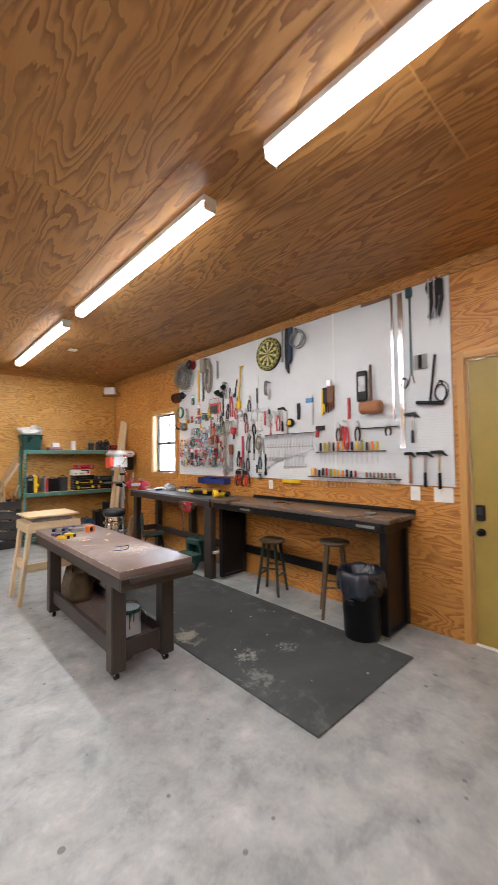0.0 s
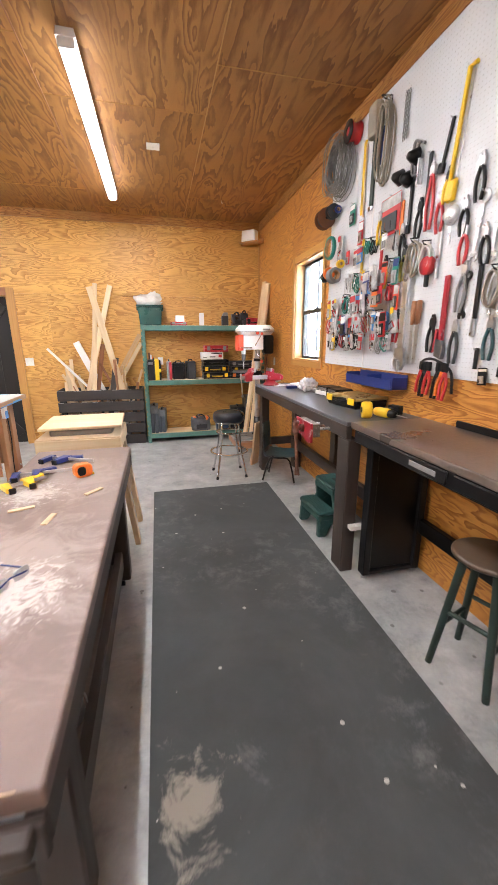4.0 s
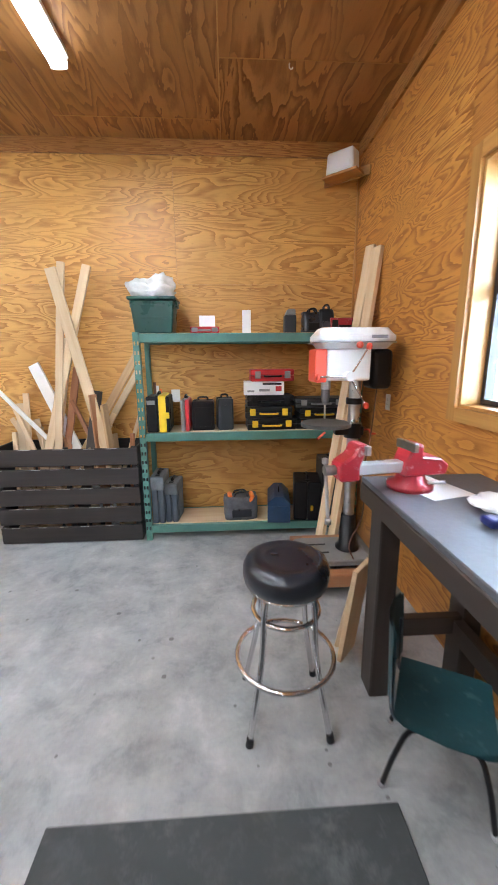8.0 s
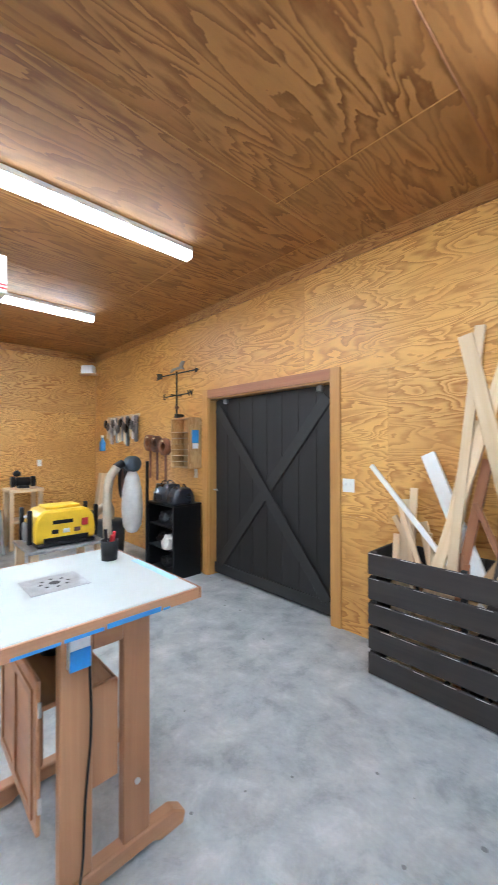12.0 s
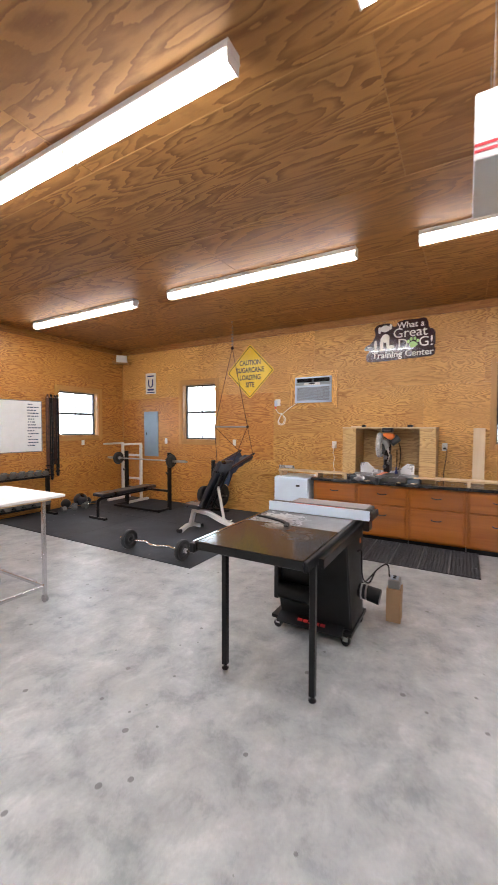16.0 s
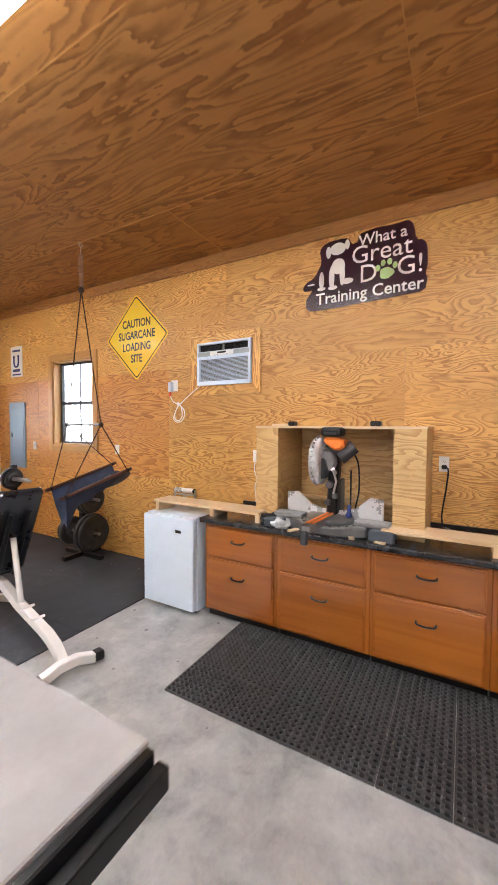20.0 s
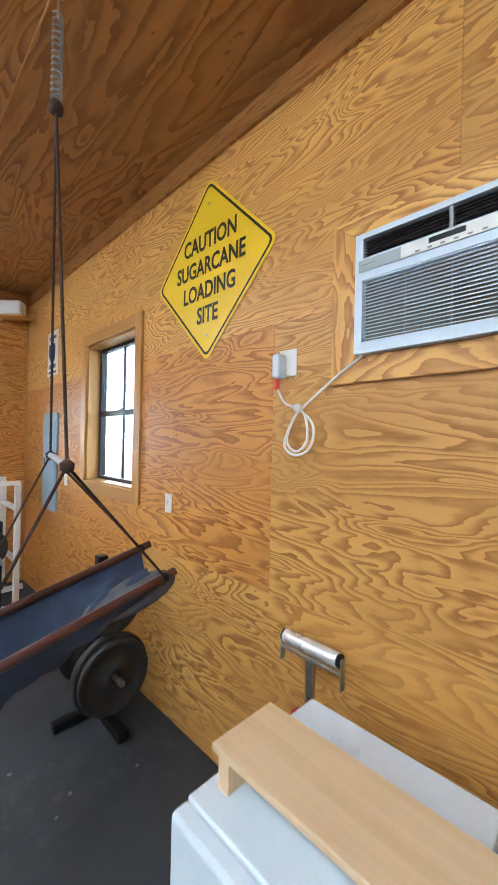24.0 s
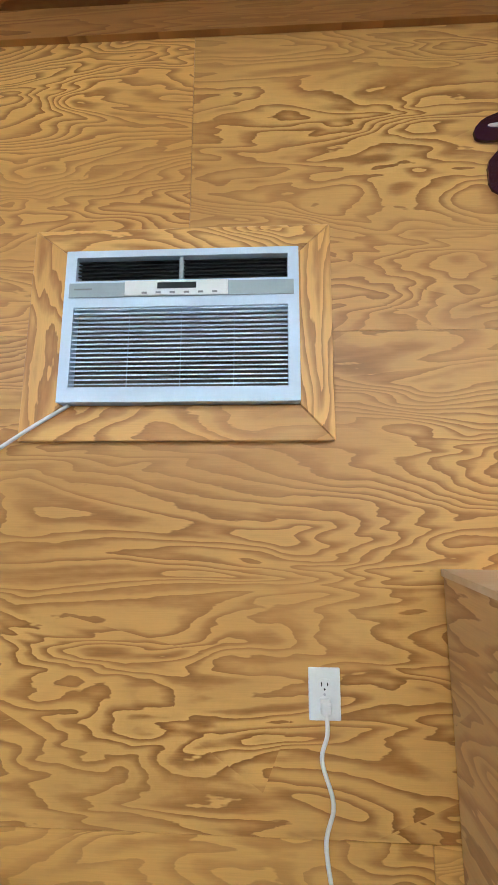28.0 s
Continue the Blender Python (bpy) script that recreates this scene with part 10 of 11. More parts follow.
out = [(-0.44, -0.125), (-0.48, -0.13), (-0.525, -0.125), (-0.53, -0.09), (-0.5, -0.055), (-0.44, -0.03), (-0.41, 0.0), (-0.36, 0.09), (-0.38, 0.2), (-0.33, 0.25), (-0.22, 0.26), (-0.13, 0.25), (-0.1, 0.19), (-0.05, 0.2), (-0.05, 0.26), (0.08, 0.28), (0.25, 0.27), (0.33, 0.28), (0.37, 0.24), (0.39, 0.12), (0.45, 0.1), (0.47, 0.05), (0.475, -0.09), (0.46, -0.15), (0.475, -0.19), (0.46, -0.28), (0.3, -0.29), (0.0, -0.3), (-0.3, -0.31), (-0.46, -0.31), (-0.5, -0.28), (-0.5, -0.2), (-0.47, -0.165)]
sm_ = []
for a, b in zip(out, out[1:] + out[:1]):
    sm_ += [(a[0] * 0.8 + b[0] * 0.2, a[1] * 0.8 + b[1] * 0.2), (a[0] * 0.2 + b[0] * 0.8, a[1] * 0.2 + b[1] * 0.8)]
part("panel", prism(B(), sm_, -0.012, -0.004, "XZ"), dog_dark, ds)
for txt, x, z, s in (("What a", 0.14, 0.2, 0.125), ("Great", 0.13, 0.085, 0.2), ("D", 0.035, -0.075, 0.2), ("G!", 0.35, -0.07, 0.2), ("Training Center", 0.02, -0.22, 0.133)):
    words(txt, s, cream, "lettering", ds, pose(x, -0.0128, z, 90, 0, 0), 0.0005, bold=0.0014 if s < 0.15 else 0.0)
pawb = B()
prism(pawb, [(0.175 + 0.055 * math.cos(a) * (1 + 0.15 * math.cos(3 * a)), -0.095 + 0.045 * math.sin(a)) for a in (2 * math.pi * k / 22 for k in range(22))], -0.0136, -0.0124, "XZ")
for x, z in ((0.11, -0.045), (0.15, -0.012), (0.2, -0.01), (0.24, -0.045)):
    prism(pawb, [(x + 0.019 * math.cos(a), z + 0.026 * math.sin(a)) for a in (2 * math.pi * k / 14 for k in range(14))], -0.0136, -0.0124, "XZ")
part("green_emblem", pawb, lime, ds, "light green emblem")
for x, z, rx_, rz_ in ((-0.22, 0.18, 0.068, 0.05), (-0.3, 0.165, 0.022, 0.05), (-0.14, 0.2, 0.02, 0.04), (-0.215, 0.035, 0.058, 0.065), (-0.27, -0.05, 0.024, 0.1), (-0.18, -0.04, 0.022, 0.09), (-0.36, -0.06, 0.022, 0.075), (-0.26, -0.135, 0.04, 0.018), (-0.36, -0.13, 0.036, 0.015), (-0.14, -0.1, 0.055, 0.024), (-0.455, -0.08, 0.035, 0.007)):
    part("pale_shape", prism(B(), [(x + rx_ * math.cos(a), z + rz_ * math.sin(a)) for a in (2 * math.pi * k / 20 for k in range(20))], -0.0136 - 0.02 * abs(x * z), -0.0124, "XZ"), cream, ds, "plain pale oval")
# small notice, breaker panel
nt_ = thing("notice", "small white notice with a blue horseshoe shape", "notice", (FW, -0.68, 2.525), 90)
part("card", box(B(), -0.15, 0.15, -0.004, 0, -0.225, 0.225, 0.001), white_paint, nt_)
part("emblem", tube(B(), curve_pts([(-0.055, -0.006, 0.09), (-0.06, -0.006, 0.0), (-0.04, -0.006, -0.06), (0.0, -0.006, -0.075), (0.04, -0.006, -0.06), (0.06, -0.006, 0.0), (0.055, -0.006, 0.09)], 4), 0.014, 6), blue_plastic, nt_, "plain blue horseshoe shape")
for z, w, h in ((0.16, 0.1, 0.03), (-0.13, 0.09, 0.04), (-0.19, 0.11, 0.02)):
    part("print_bar", box(B(), -w, w, -0.0055, -0.0042, z - h / 2, z + h / 2), blue_plastic, nt_)
ep = thing("breaker_panel", "blue grey steel breaker panel on the wall", "breaker panel", (FW, -0.67, 1.435), 90)
part("cover", box(B(), -0.2, 0.2, -0.02, 0, -0.485, 0.485, 0.003), panel_blue, ep)
part("door", box(B(), -0.17, 0.17, -0.026, -0.0205, -0.42, 0.4, 0.003), panel_blue, ep)
part("latch", box(B(), -0.13, -0.11, -0.032, -0.0265, -0.03, 0.03, 0.002), black_plastic, ep)

# roller stand behind the refrigerator
rs_ = thing("roller_stand", "steel roller stand with a red clamp knob", "roller stand", (-5.2, 2.345, 0), 90)
cyl_ = cyl(B(), (0.13, 0, 0.9), (0.37, 0, 0.9), 0.026, seg=22)
part("roller", cyl_, bright_steel, rs_)
for x in (0.125, 0.375):
    part("end_cap", cyl(B(), (x - 0.006, 0, 0.9), (x + 0.006, 0, 0.9), 0.024, seg=20), black_plastic, rs_)
    part("end_bracket", box(B(), x - 0.003 + (0.012 if x > 0.2 else -0.012), x + 0.003 + (0.012 if x > 0.2 else -0.012), -0.014, 0.014, 0.8, 0.912, 0.002), steel, rs_)
part("cradle", box(B(), 0.113, 0.387, -0.012, 0.012, 0.85, 0.862, 0.002), steel, rs_)
part("post", box(B(), 0.235, 0.265, -0.012, 0.012, 0.5, 0.8495, 0.002), steel, rs_)
part("sleeve", box(B(), 0.225, 0.275, -0.02, 0.02, 0.05, 0.66, 0.003), mid_grey, rs_)
part("clamp_knob", prism(B(), [(0.17, 0.585), (0.2245, 0.59), (0.2245, 0.625), (0.19, 0.64), (0.172, 0.63)], -0.018, 0.018, "XZ", 0.006), red_paint, rs_, "red clamp knob")
for s in (-1, 1):
    part("foot", box(B(), 0.22, 0.28, min(0, s * 0.08), max(0, s * 0.08), 0.0, 0.05, 0.004), mid_grey, rs_)

# ring-mesh rubber mat in front of the counter, four tiles
rmt = thing("ring_mat", "black rubber ring mat of joined tiles", "floor mat", (0, 0, 0))
X0, X1, Y0, Y1 = -4.645, -3.745, 3.63, 5.45
NT, MT = 6, 3
tx, ty = (X1 - X0) / MT, (Y1 - Y0) / NT
web = None
for k in range(NT * MT):
    x0, y0 = (k % MT) * tx + X0, (k // MT) * ty + Y0
    if web is None:
        # near-black base sheet under the web, so that the holes read dark
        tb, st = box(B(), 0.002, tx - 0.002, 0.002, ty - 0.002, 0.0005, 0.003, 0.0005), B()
        nx, ny = 8, 8
        for i in range(nx):
            for j in range(ny):
                ax, ay = 0.003 + i * (tx - 0.006) / nx, 0.003 + j * (ty - 0.006) / ny
                ux, uy = (tx - 0.006) / nx, (ty - 0.006) / ny
                # web with a round hole, its wall down to the base
                edge = [(0, 0), (0.5, 0), (1, 0), (1, 0.5), (1, 1), (0.5, 1), (0, 1), (0, 0.5)]
                ang = [225, 270, 315, 0, 45, 90, 135, 180]
                o_ = [st.verts.new((ax + ux * a, ay + uy * b, 0.0135)) for a, b in edge]
                h_ = [st.verts.new((ax + ux * (0.5 + 0.38 * math.cos(radians(q))), ay + uy * (0.5 + 0.38 * math.sin(radians(q))), 0.0125)) for q in ang]
                l_ = [st.verts.new((v.co.x, v.co.y, 0.0032)) for v in h_]
                for q in range(8):
                    r = (q + 1) % 8
                    st.faces.new((o_[q], o_[r], h_[r], h_[q]))
                    st.faces.new((h_[q], h_[r], l_[r], l_[q]))
                # low knob on each crossing
                if i and j:
                    kr = [[st.verts.new((ax + r_ * math.cos(q), ay + r_ * math.sin(q), z)) for q in (2 * math.pi * n / 7 for n in range(7))] for r_, z in ((0.0105, 0.0134), (0.0095, 0.019), (0.0055, 0.022))]
                    for a, b in zip(kr, kr[1:]):
                        for q in range(7):
                            st.faces.new((a[q], a[(q + 1) % 7], b[(q + 1) % 7], b[q])).smooth = True
                    st.faces.new(kr[-1]).smooth = True
        for a0, a1, b0, b1 in ((0.003, tx - 0.003, 0.003, 0.003), (0.003, tx - 0.003, ty - 0.003, ty - 0.003), (0.003, 0.003, 0.003, ty - 0.003), (tx - 0.003, tx - 0.003, 0.003, ty - 0.003)):
            st.faces.new([st.verts.new(p) for p in ((a0, b0, 0.003), (a1, b1, 0.003), (a1, b1, 0.0135), (a0, b0, 0.0135))])
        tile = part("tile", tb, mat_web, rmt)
        web = part("ring_web", st, mesh_rubber, tile)
        tagged(web, kind="stuff")
        first = tile
        tile.matrix_local = pose(x0, y0, 0)
    else:
        t2 = new("tile", first.data)
        t2.parent, t2.matrix_local = rmt, pose(x0, y0, 0)
        w2 = new("ring_web", web.data)
        w2.parent = t2
        tagged(w2, kind="stuff")

# cabinet table saw with long extension
tsw = thing("table_saw", "black cabinet table saw with white rip fence", "table saw", (-1.86, 4.27, 0))
part("cast_table", box(B(), -0.83, -0.4305, -0.408, 0.285, 0.845, 0.88, 0.004), wing_iron, tsw, "grey cast iron wing")
part("cast_table", box(B(), -0.4295, 0.194, -0.408, 0.285, 0.845, 0.88, 0.004), saw_iron, tsw, "dusty polished iron table")
part("extension_table", box(B(), 0.196, 0.83, -0.408, 0.288, 0.825, 0.879, 0.004), saw_black, tsw, "glossy black extension table")
part("front_rail", box(B(), -0.82, 0.83, 0.2895, 0.312, 0.818, 0.876, 0.004), black_metal, tsw)
part("front_tube", box(B(), -0.83, 0.665, 0.3125, 0.345, 0.792, 0.848, 0.006, 2), black_metal, tsw)
part("rear_rail", box(B(), -0.62, 0.85, -0.446, -0.4085, 0.81, 0.868, 0.004), black_metal, tsw)
part("rail_strip", box(B(), -0.62, 0.84, -0.428, -0.412, 0.8685, 0.882, 0.002), chrome, tsw, "bright aluminium rail strip")
fn = part("rip_fence", box(B(), -0.285, -0.196, -0.42, 0.41, 0.885, 0.952, 0.004), black_metal, tsw, "black rip fence with a white face")
part("fence_face", box(B(), -0.1955, -0.178, -0.42, 0.405, 0.884, 0.958, 0.003), cool_white, fn, "white plastic fence face")
for x0 in range(6):
    part("red_mark", box(B(), -0.236, -0.204, -0.2 + 0.07 * x0, -0.136 + 0.07 * x0, 0.9523, 0.9532), red_plastic, fn, "plain red mark")
part("fence_head", box(B(), -0.3, -0.2, 0.3525, 0.4, 0.8, 0.884, 0.006), black_metal, fn)
cabt = prism(B(), [(-0.385, 0.1), (-0.04, 0.1), (0.13, 0.824), (-0.345, 0.824)], -0.24, 0.322, "XZ", 0.01)
part("cabinet", cabt, black_metal, tsw)
part("orange_sticker", box(B(), -0.28, -0.235, 0.3223, 0.3233, 0.69, 0.73), orange, tsw, "small orange sticker")
part("dust_port", cyl(B(), (-0.23, 0.322, 0.34), (-0.23, 0.48, 0.315), 0.052, 0.058, 20), black_plastic, tsw)
for q in (0.35, 0.385):
    part("port_clamp", lathe(B(), [(0.053, q - 0.006), (0.058, q - 0.006), (0.058, q + 0.006), (0.054, q + 0.006)], (-0.23, 0, 0.333), "Y", 22), steel, tsw)
part("mobile_base", sheet([-0.46, -0.0], [-0.3, 0.33], [(-0.4, -0.06, -0.25, 0.28)], lambda u, v, d: (u, v, d), 0.075, 0.0995), black_metal, tsw)
part("maker_bar", prism(B(), [(-0.045, 0.1), (0.04, 0.07), (0.046, 0.085), (-0.04, 0.135)], -0.24, 0.27, "XZ", 0.002), black_plastic, tsw)
for k in range(5):
    m_ = part("red_mark", box(B(), -0.012, 0.012, -0.018, 0.018, 0, 0.0015), red_plastic, tsw, "plain red mark")
    m_.matrix_local = pose(0.005, -0.06 + 0.045 * k, 0.1125, 0, 32, 0)
for x in (-0.4, -0.02):
    for y in (-0.25, 0.285):
        c = part("caster", cyl(B(), (x - 0.014, y, 0.032), (x + 0.014, y, 0.032), 0.032, seg=18), black_plastic, tsw)
        part("caster_fork", box(B(), x - 0.022, x + 0.022, y - 0.018, y + 0.018, 0.034, 0.0745, 0.003), chrome, c)
for y in (-0.326, 0.272):
    lg = part("leg", box(B(), 0.612, 0.648, y - 0.018, y + 0.018, 0.03, 0.8245, 0.003), black_metal, tsw)
    part("levelling_foot", lathe(B(), [(0, 0), (0.022, 0), (0.024, 0.008), (0.01, 0.016), (0.008, 0.03), (0, 0.03)], (0.63, y, 0), seg=14), black_metal, lg)
part("motor", cyl(B(), (0.06, -0.2, 0.34), (0.06, 0.03, 0.34), 0.062, seg=24), black_metal, tsw)
part("motor_fan_cover", cyl(B(), (0.06, 0.031, 0.34), (0.06, 0.06, 0.34), 0.065, 0.05, 24), black_plastic, tsw)
part("motor_bracket", box(B(), 0.03, 0.1, -0.236, -0.2005, 0.28, 0.56, 0.006), black_metal, tsw)
part("throat_plate", prism(B(), rounded(0.02, -0.04, 0.1, 0.36, 0.04), 0.8802, 0.8812, "XY"), saw_iron, tsw)
part("power_cord", tube(B(), curve_pts([(-0.15, 0.33, 0.66), (-0.2, 0.345, 0.65), (-0.24, 0.34, 0.52), (-0.3, 0.34, 0.4), (-0.38, 0.37, 0.35), (-0.45, 0.4, 0.42)], 6), 0.006, 7), black_plastic, tsw)
solid("push_stick", prism(B(), [(-0.2, 0.0), (-0.1, 0.03), (0.05, 0.035), (0.15, 0.015), (0.2, -0.045), (0.17, -0.06), (0.13, -0.015), (0.04, 0.003), (-0.1, -0.005), (-0.19, -0.025)], 0.0, 0.014, "XY", 0.004), black_plastic, "black plastic push stick on the saw table", "push stick", (-1.72, 4.06, 0.881), 65)
cbx = thing("cardboard_box", "tall brown cardboard box on the floor", "box", (-2.46, 4.795, 0), 2)
part("carton", box(B(), -0.07, 0.07, -0.055, 0.055, 0.0, 0.27, 0.002), cardboard, cbx)
part("flap", box(B(), -0.07, 0.07, 0.0555, 0.058, 0.2, 0.28, 0.001), cardboard, cbx)
trf = thing("transformer", "grey metal switch box on the cardboard box", "switch box", (-2.46, 4.795, 0.27), 2)
part("case", box(B(), -0.06, 0.06, -0.045, 0.045, 0.0, 0.07, 0.006), mid_grey, trf)
part("face", box(B(), -0.045, 0.045, -0.03, 0.03, 0.0705, 0.075, 0.002), panel_blue, trf)
for x in (-0.02, 0.02):
    part("switch", box(B(), x - 0.006, x + 0.006, -0.012, 0.012, 0.0755, 0.085, 0.002), black_plastic, trf)
part("cable", tube(B(), curve_pts([(0.0, -0.04, 0.07), (-0.03, -0.06, 0.16), (0.02, -0.12, 0.14), (0.1, -0.2, 0.05), (0.3, -0.2, 0.1)], 8), 0.006, 7), black_plastic, trf, "black cable to the saw")

# hanging air filter
af = thing("air_filter", "white hanging shop air filter with red stripes", "air filter", (-1.24, 5.595, 2.63))
part("housing", box(B(), -0.24, 0.24, -0.315, 0.315, 0.0, 0.26, 0.006, 2), white_plastic, af)
part("underside", box(B(), -0.2, 0.2, -0.05, 0.28, -0.1, -0.0005, 0.006), ac_white, af)
part("pull_switch", cyl(B(), (0.1, 0.2, -0.13), (0.1, 0.2, -0.1005), 0.02, seg=14), mid_grey, af)
for z in (0.028, 0.052):
    part("stripe", box(B(), 0.2405, 0.2425, -0.314, 0.314, z, z + 0.012), red_plastic, af, "red stripe")
lb = part("label", box(B(), 0.2405, 0.2425, -0.22, 0.04, 0.1, 0.24, 0.0005), panel_blue, af, "pale blue label")
part("mark", box(B(), 0.2428, 0.2436, -0.16, -0.02, 0.205, 0.215), red_plastic, lb)
for x0 in (-0.15, -0.105, -0.06):
    part("mark", box(B(), 0.2428, 0.2436, x0, x0 + 0.03, 0.165, 0.197), sign_ink, lb)
for z, t_ in ((0.14, "AIR FILTRATION"), (0.117, "SYSTEM")):
    words(t_, 0.026, blue_plastic, "lettering", lb, pose(0.2432, -0.09, z, 90, 0, 90), 0.0004)
part("display", box(B(), 0.2405, 0.2425, 0.06, 0.16, 0.2, 0.235, 0.0005), black_plastic, af)
for y in (-0.25, 0.25):
    for x in (-0.18, 0.18):
        part("hanger", tube(B(), [(x, y, 0.26), (x, y, 0.679)], 0.0016, 6), mid_grey, af)
        part("eye_bolt", tube(B(), [(x + 0.014 * math.cos(a), y, 0.275 + 0.014 * math.sin(a)) for a in (2 * math.pi * k / 12 for k in range(12))], 0.003, 6, True), steel, af)

# ---- gym corner ----
gm = thing("gym_mat", "black rubber gym floor of joined sheets", "floor mat", (0, 0, 0))
cuts = [XW + 0.003, -3.9, -2.48]
for a, b in zip(cuts, cuts[1:]):
    for y0, y1 in ((YS + 0.003, 0.4), (0.4, 2.645)):
        part("sheet", box(B(), a + 0.001, b - 0.001, y0 + 0.001, y1 - 0.001, 0.0005, 0.011, 0.002), gym_rubber, gm)


def plate(bm_or, c, r, t, axis="Y"):
    """An iron weight plate with raised rim and hub."""
    h = t / 2
    return lathe(B(), [(0.027, -h), (0.06, -h), (0.065, -h * 0.45), (r * 0.8, -h * 0.45), (r * 0.85, -h), (r * 0.98, -h), (r, -h * 0.8), (r, h * 0.8), (r * 0.98, h), (r * 0.85, h), (r * 0.8, h * 0.45), (0.065, h * 0.45), (0.06, h), (0.027, h), (0.027, -h)], c, axis, 40)


# bench press with loaded bar
bp = thing("weight_bench", "black flat weight bench with upright bar posts", "weight bench", (-4.62, -0.12, 0.011))
for y in (-0.58, 0.56):
    part("upright", box(B(), -0.03, 0.03, y - 0.03, y + 0.03, 0.0, 1.09, 0.004), black_metal, bp)
    part("bar_cup", tube(B(), [(0.03, y, 0.92), (0.075, y, 0.9), (0.09, y, 0.93), (0.09, y, 0.98)], 0.011), black_metal, bp)
    part("safety_cup", tube(B(), [(0.03, y, 0.72), (0.075, y, 0.7), (0.09, y, 0.73)], 0.011), black_metal, bp)
part("base_rail", tube(B(), curve_pts([(0.0, -0.58, 0.03), (0.26, -0.58, 0.03), (0.3, -0.5, 0.03), (0.3, 0.48, 0.03), (0.26, 0.56, 0.03), (0.0, 0.56, 0.03)], 5), 0.026, 8), black_metal, bp)
part("cross_rail", box(B(), -0.02, 0.02, -0.5495, 0.5295, 0.34, 0.38, 0.003), black_metal, bp)
part("spine", box(B(), 0.02, 1.06, -0.03, 0.03, 0.33, 0.38, 0.004), black_metal, bp)
part("pad", box(B(), -0.1, 1.16, -0.14, 0.14, 0.3805, 0.44, 0.018, 2), black_vinyl, bp)
part("front_leg", tube(B(), curve_pts([(1.0, 0, 0.35), (1.12, 0, 0.33), (1.16, 0, 0.27), (1.16, 0, 0.02)], 5), 0.028, 8), black_metal, bp)
part("front_foot", box(B(), 1.13, 1.19, -0.2, 0.2, 0.0, 0.04, 0.005), black_metal, bp)
bb = thing("barbell", "barbell loaded with iron plates on the bench posts", "barbell", (-4.535, -0.12, 0.955))
part("bar", cyl(B(), (0, -0.98, 0), (0, 1.06, 0), 0.014, seg=12), steel, bb)
for s, y in ((-1, -0.72), (1, 0.68)):
    part("collar", cyl(B(), (0, y - s * 0.04, 0), (0, y - s * 0.02, 0), 0.03, seg=16), steel, bb)
    part("plate", plate(None, (0, y, 0), 0.125, 0.035), plate_iron, bb)
    part("plate", plate(None, (0, y + s * 0.034, 0), 0.1, 0.03), plate_iron, bb)
    part("sleeve", cyl(B(), (0, y - s * 0.02, 0), (0, s * 1.02, 0), 0.024, seg=14), steel, bb)

# white dip stand
wd = thing("dip_station", "white steel dip stand in the gym corner", "dip station", (-5.02, -0.98, 0.011))
for y in (-0.28, 0.27):
    part("upright", box(B(), -0.025, 0.025, y - 0.025, y + 0.025, 0.05, 1.2, 0.004), white_paint, wd)
    part("arm", box(B(), -0.02, 0.5, y - 0.02, y + 0.02, 1.2005, 1.24, 0.004), white_paint, wd)
    part("foot", box(B(), -0.2, 0.42, y - 0.025, y + 0.025, 0.0, 0.0495, 0.004), white_paint, wd)
for z in (0.45, 0.95):
    part("cross_bar", box(B(), -0.02, 0.02, -0.2545, 0.2445, z, z + 0.04, 0.003), white_paint, wd)

# incline bench, white frame and black pads
ib = thing("incline_bench", "white framed incline bench with black pads", "weight bench", (-3.72, 1.72, 0.011), 82.5)
part("front_foot", prism(B(), [(-0.22, 0.0), (-0.18, 0.0), (-0.06, 0.05), (0.06, 0.05), (0.18, 0.0), (0.22, 0.0), (0.22, 0.05), (0.07, 0.105), (-0.07, 0.105), (-0.22, 0.05)], -0.1, -0.04, "YZ", 0.006), white_paint, ib)
for y in (-0.22, 0.22):
    part("rubber_tip", box(B(), -0.11, -0.03, y - 0.03, y + 0.03, 0.0, 0.056, 0.008), black_plastic, ib)
part("front_post", prism(B(), [(-0.1, 0.05), (-0.04, 0.05), (0.06, 0.36), (0.0, 0.36)], -0.03, 0.03, "XZ", 0.004), white_paint, ib)
beam = prism(B(), [(0.0, 0.29), (0.3, 0.28), (0.58, 0.2), (0.95, 0.14), (1.06, 0.11), (1.2, 0.045), (1.27, 0.045), (1.16, 0.145), (1.04, 0.19), (0.6, 0.265), (0.32, 0.345), (0.0, 0.35)], -0.03, 0.03, "XZ", 0.006)
part("main_beam", beam, white_paint, ib)
for x, z in ((0.72, 0.245), (0.88, 0.215)):
    part("stop_lug", box(B(), x - 0.008, x + 0.008, -0.05, 0.05, z, z + 0.016, 0.003), white_paint, ib)
rf = prism(B(), [(-0.18, 0.0), (-0.15, 0.0), (-0.05, 0.035), (0.05, 0.035), (0.15, 0.0), (0.18, 0.0), (0.18, 0.055), (0.06, 0.095), (-0.06, 0.095), (-0.18, 0.055)], -0.03, 0.03, "XZ", 0.006)
part("rear_foot", rf, white_paint, ib).matrix_local = pose(1.3, 0.0, 0, 0, 0, 87)
for s in (-1, 1):
    part("rubber_tip", box(B(), -0.035, 0.035, -0.035, 0.035, 0.0, 0.062, 0.014, 2), black_plastic, ib).matrix_local = pose(1.3 + s * 0.01, s * 0.195, 0, 0, 0, 87)
part("seat", box(B(), -0.1, 0.26, -0.15, 0.15, 0.37, 0.43, 0.018, 2), black_vinyl, ib)
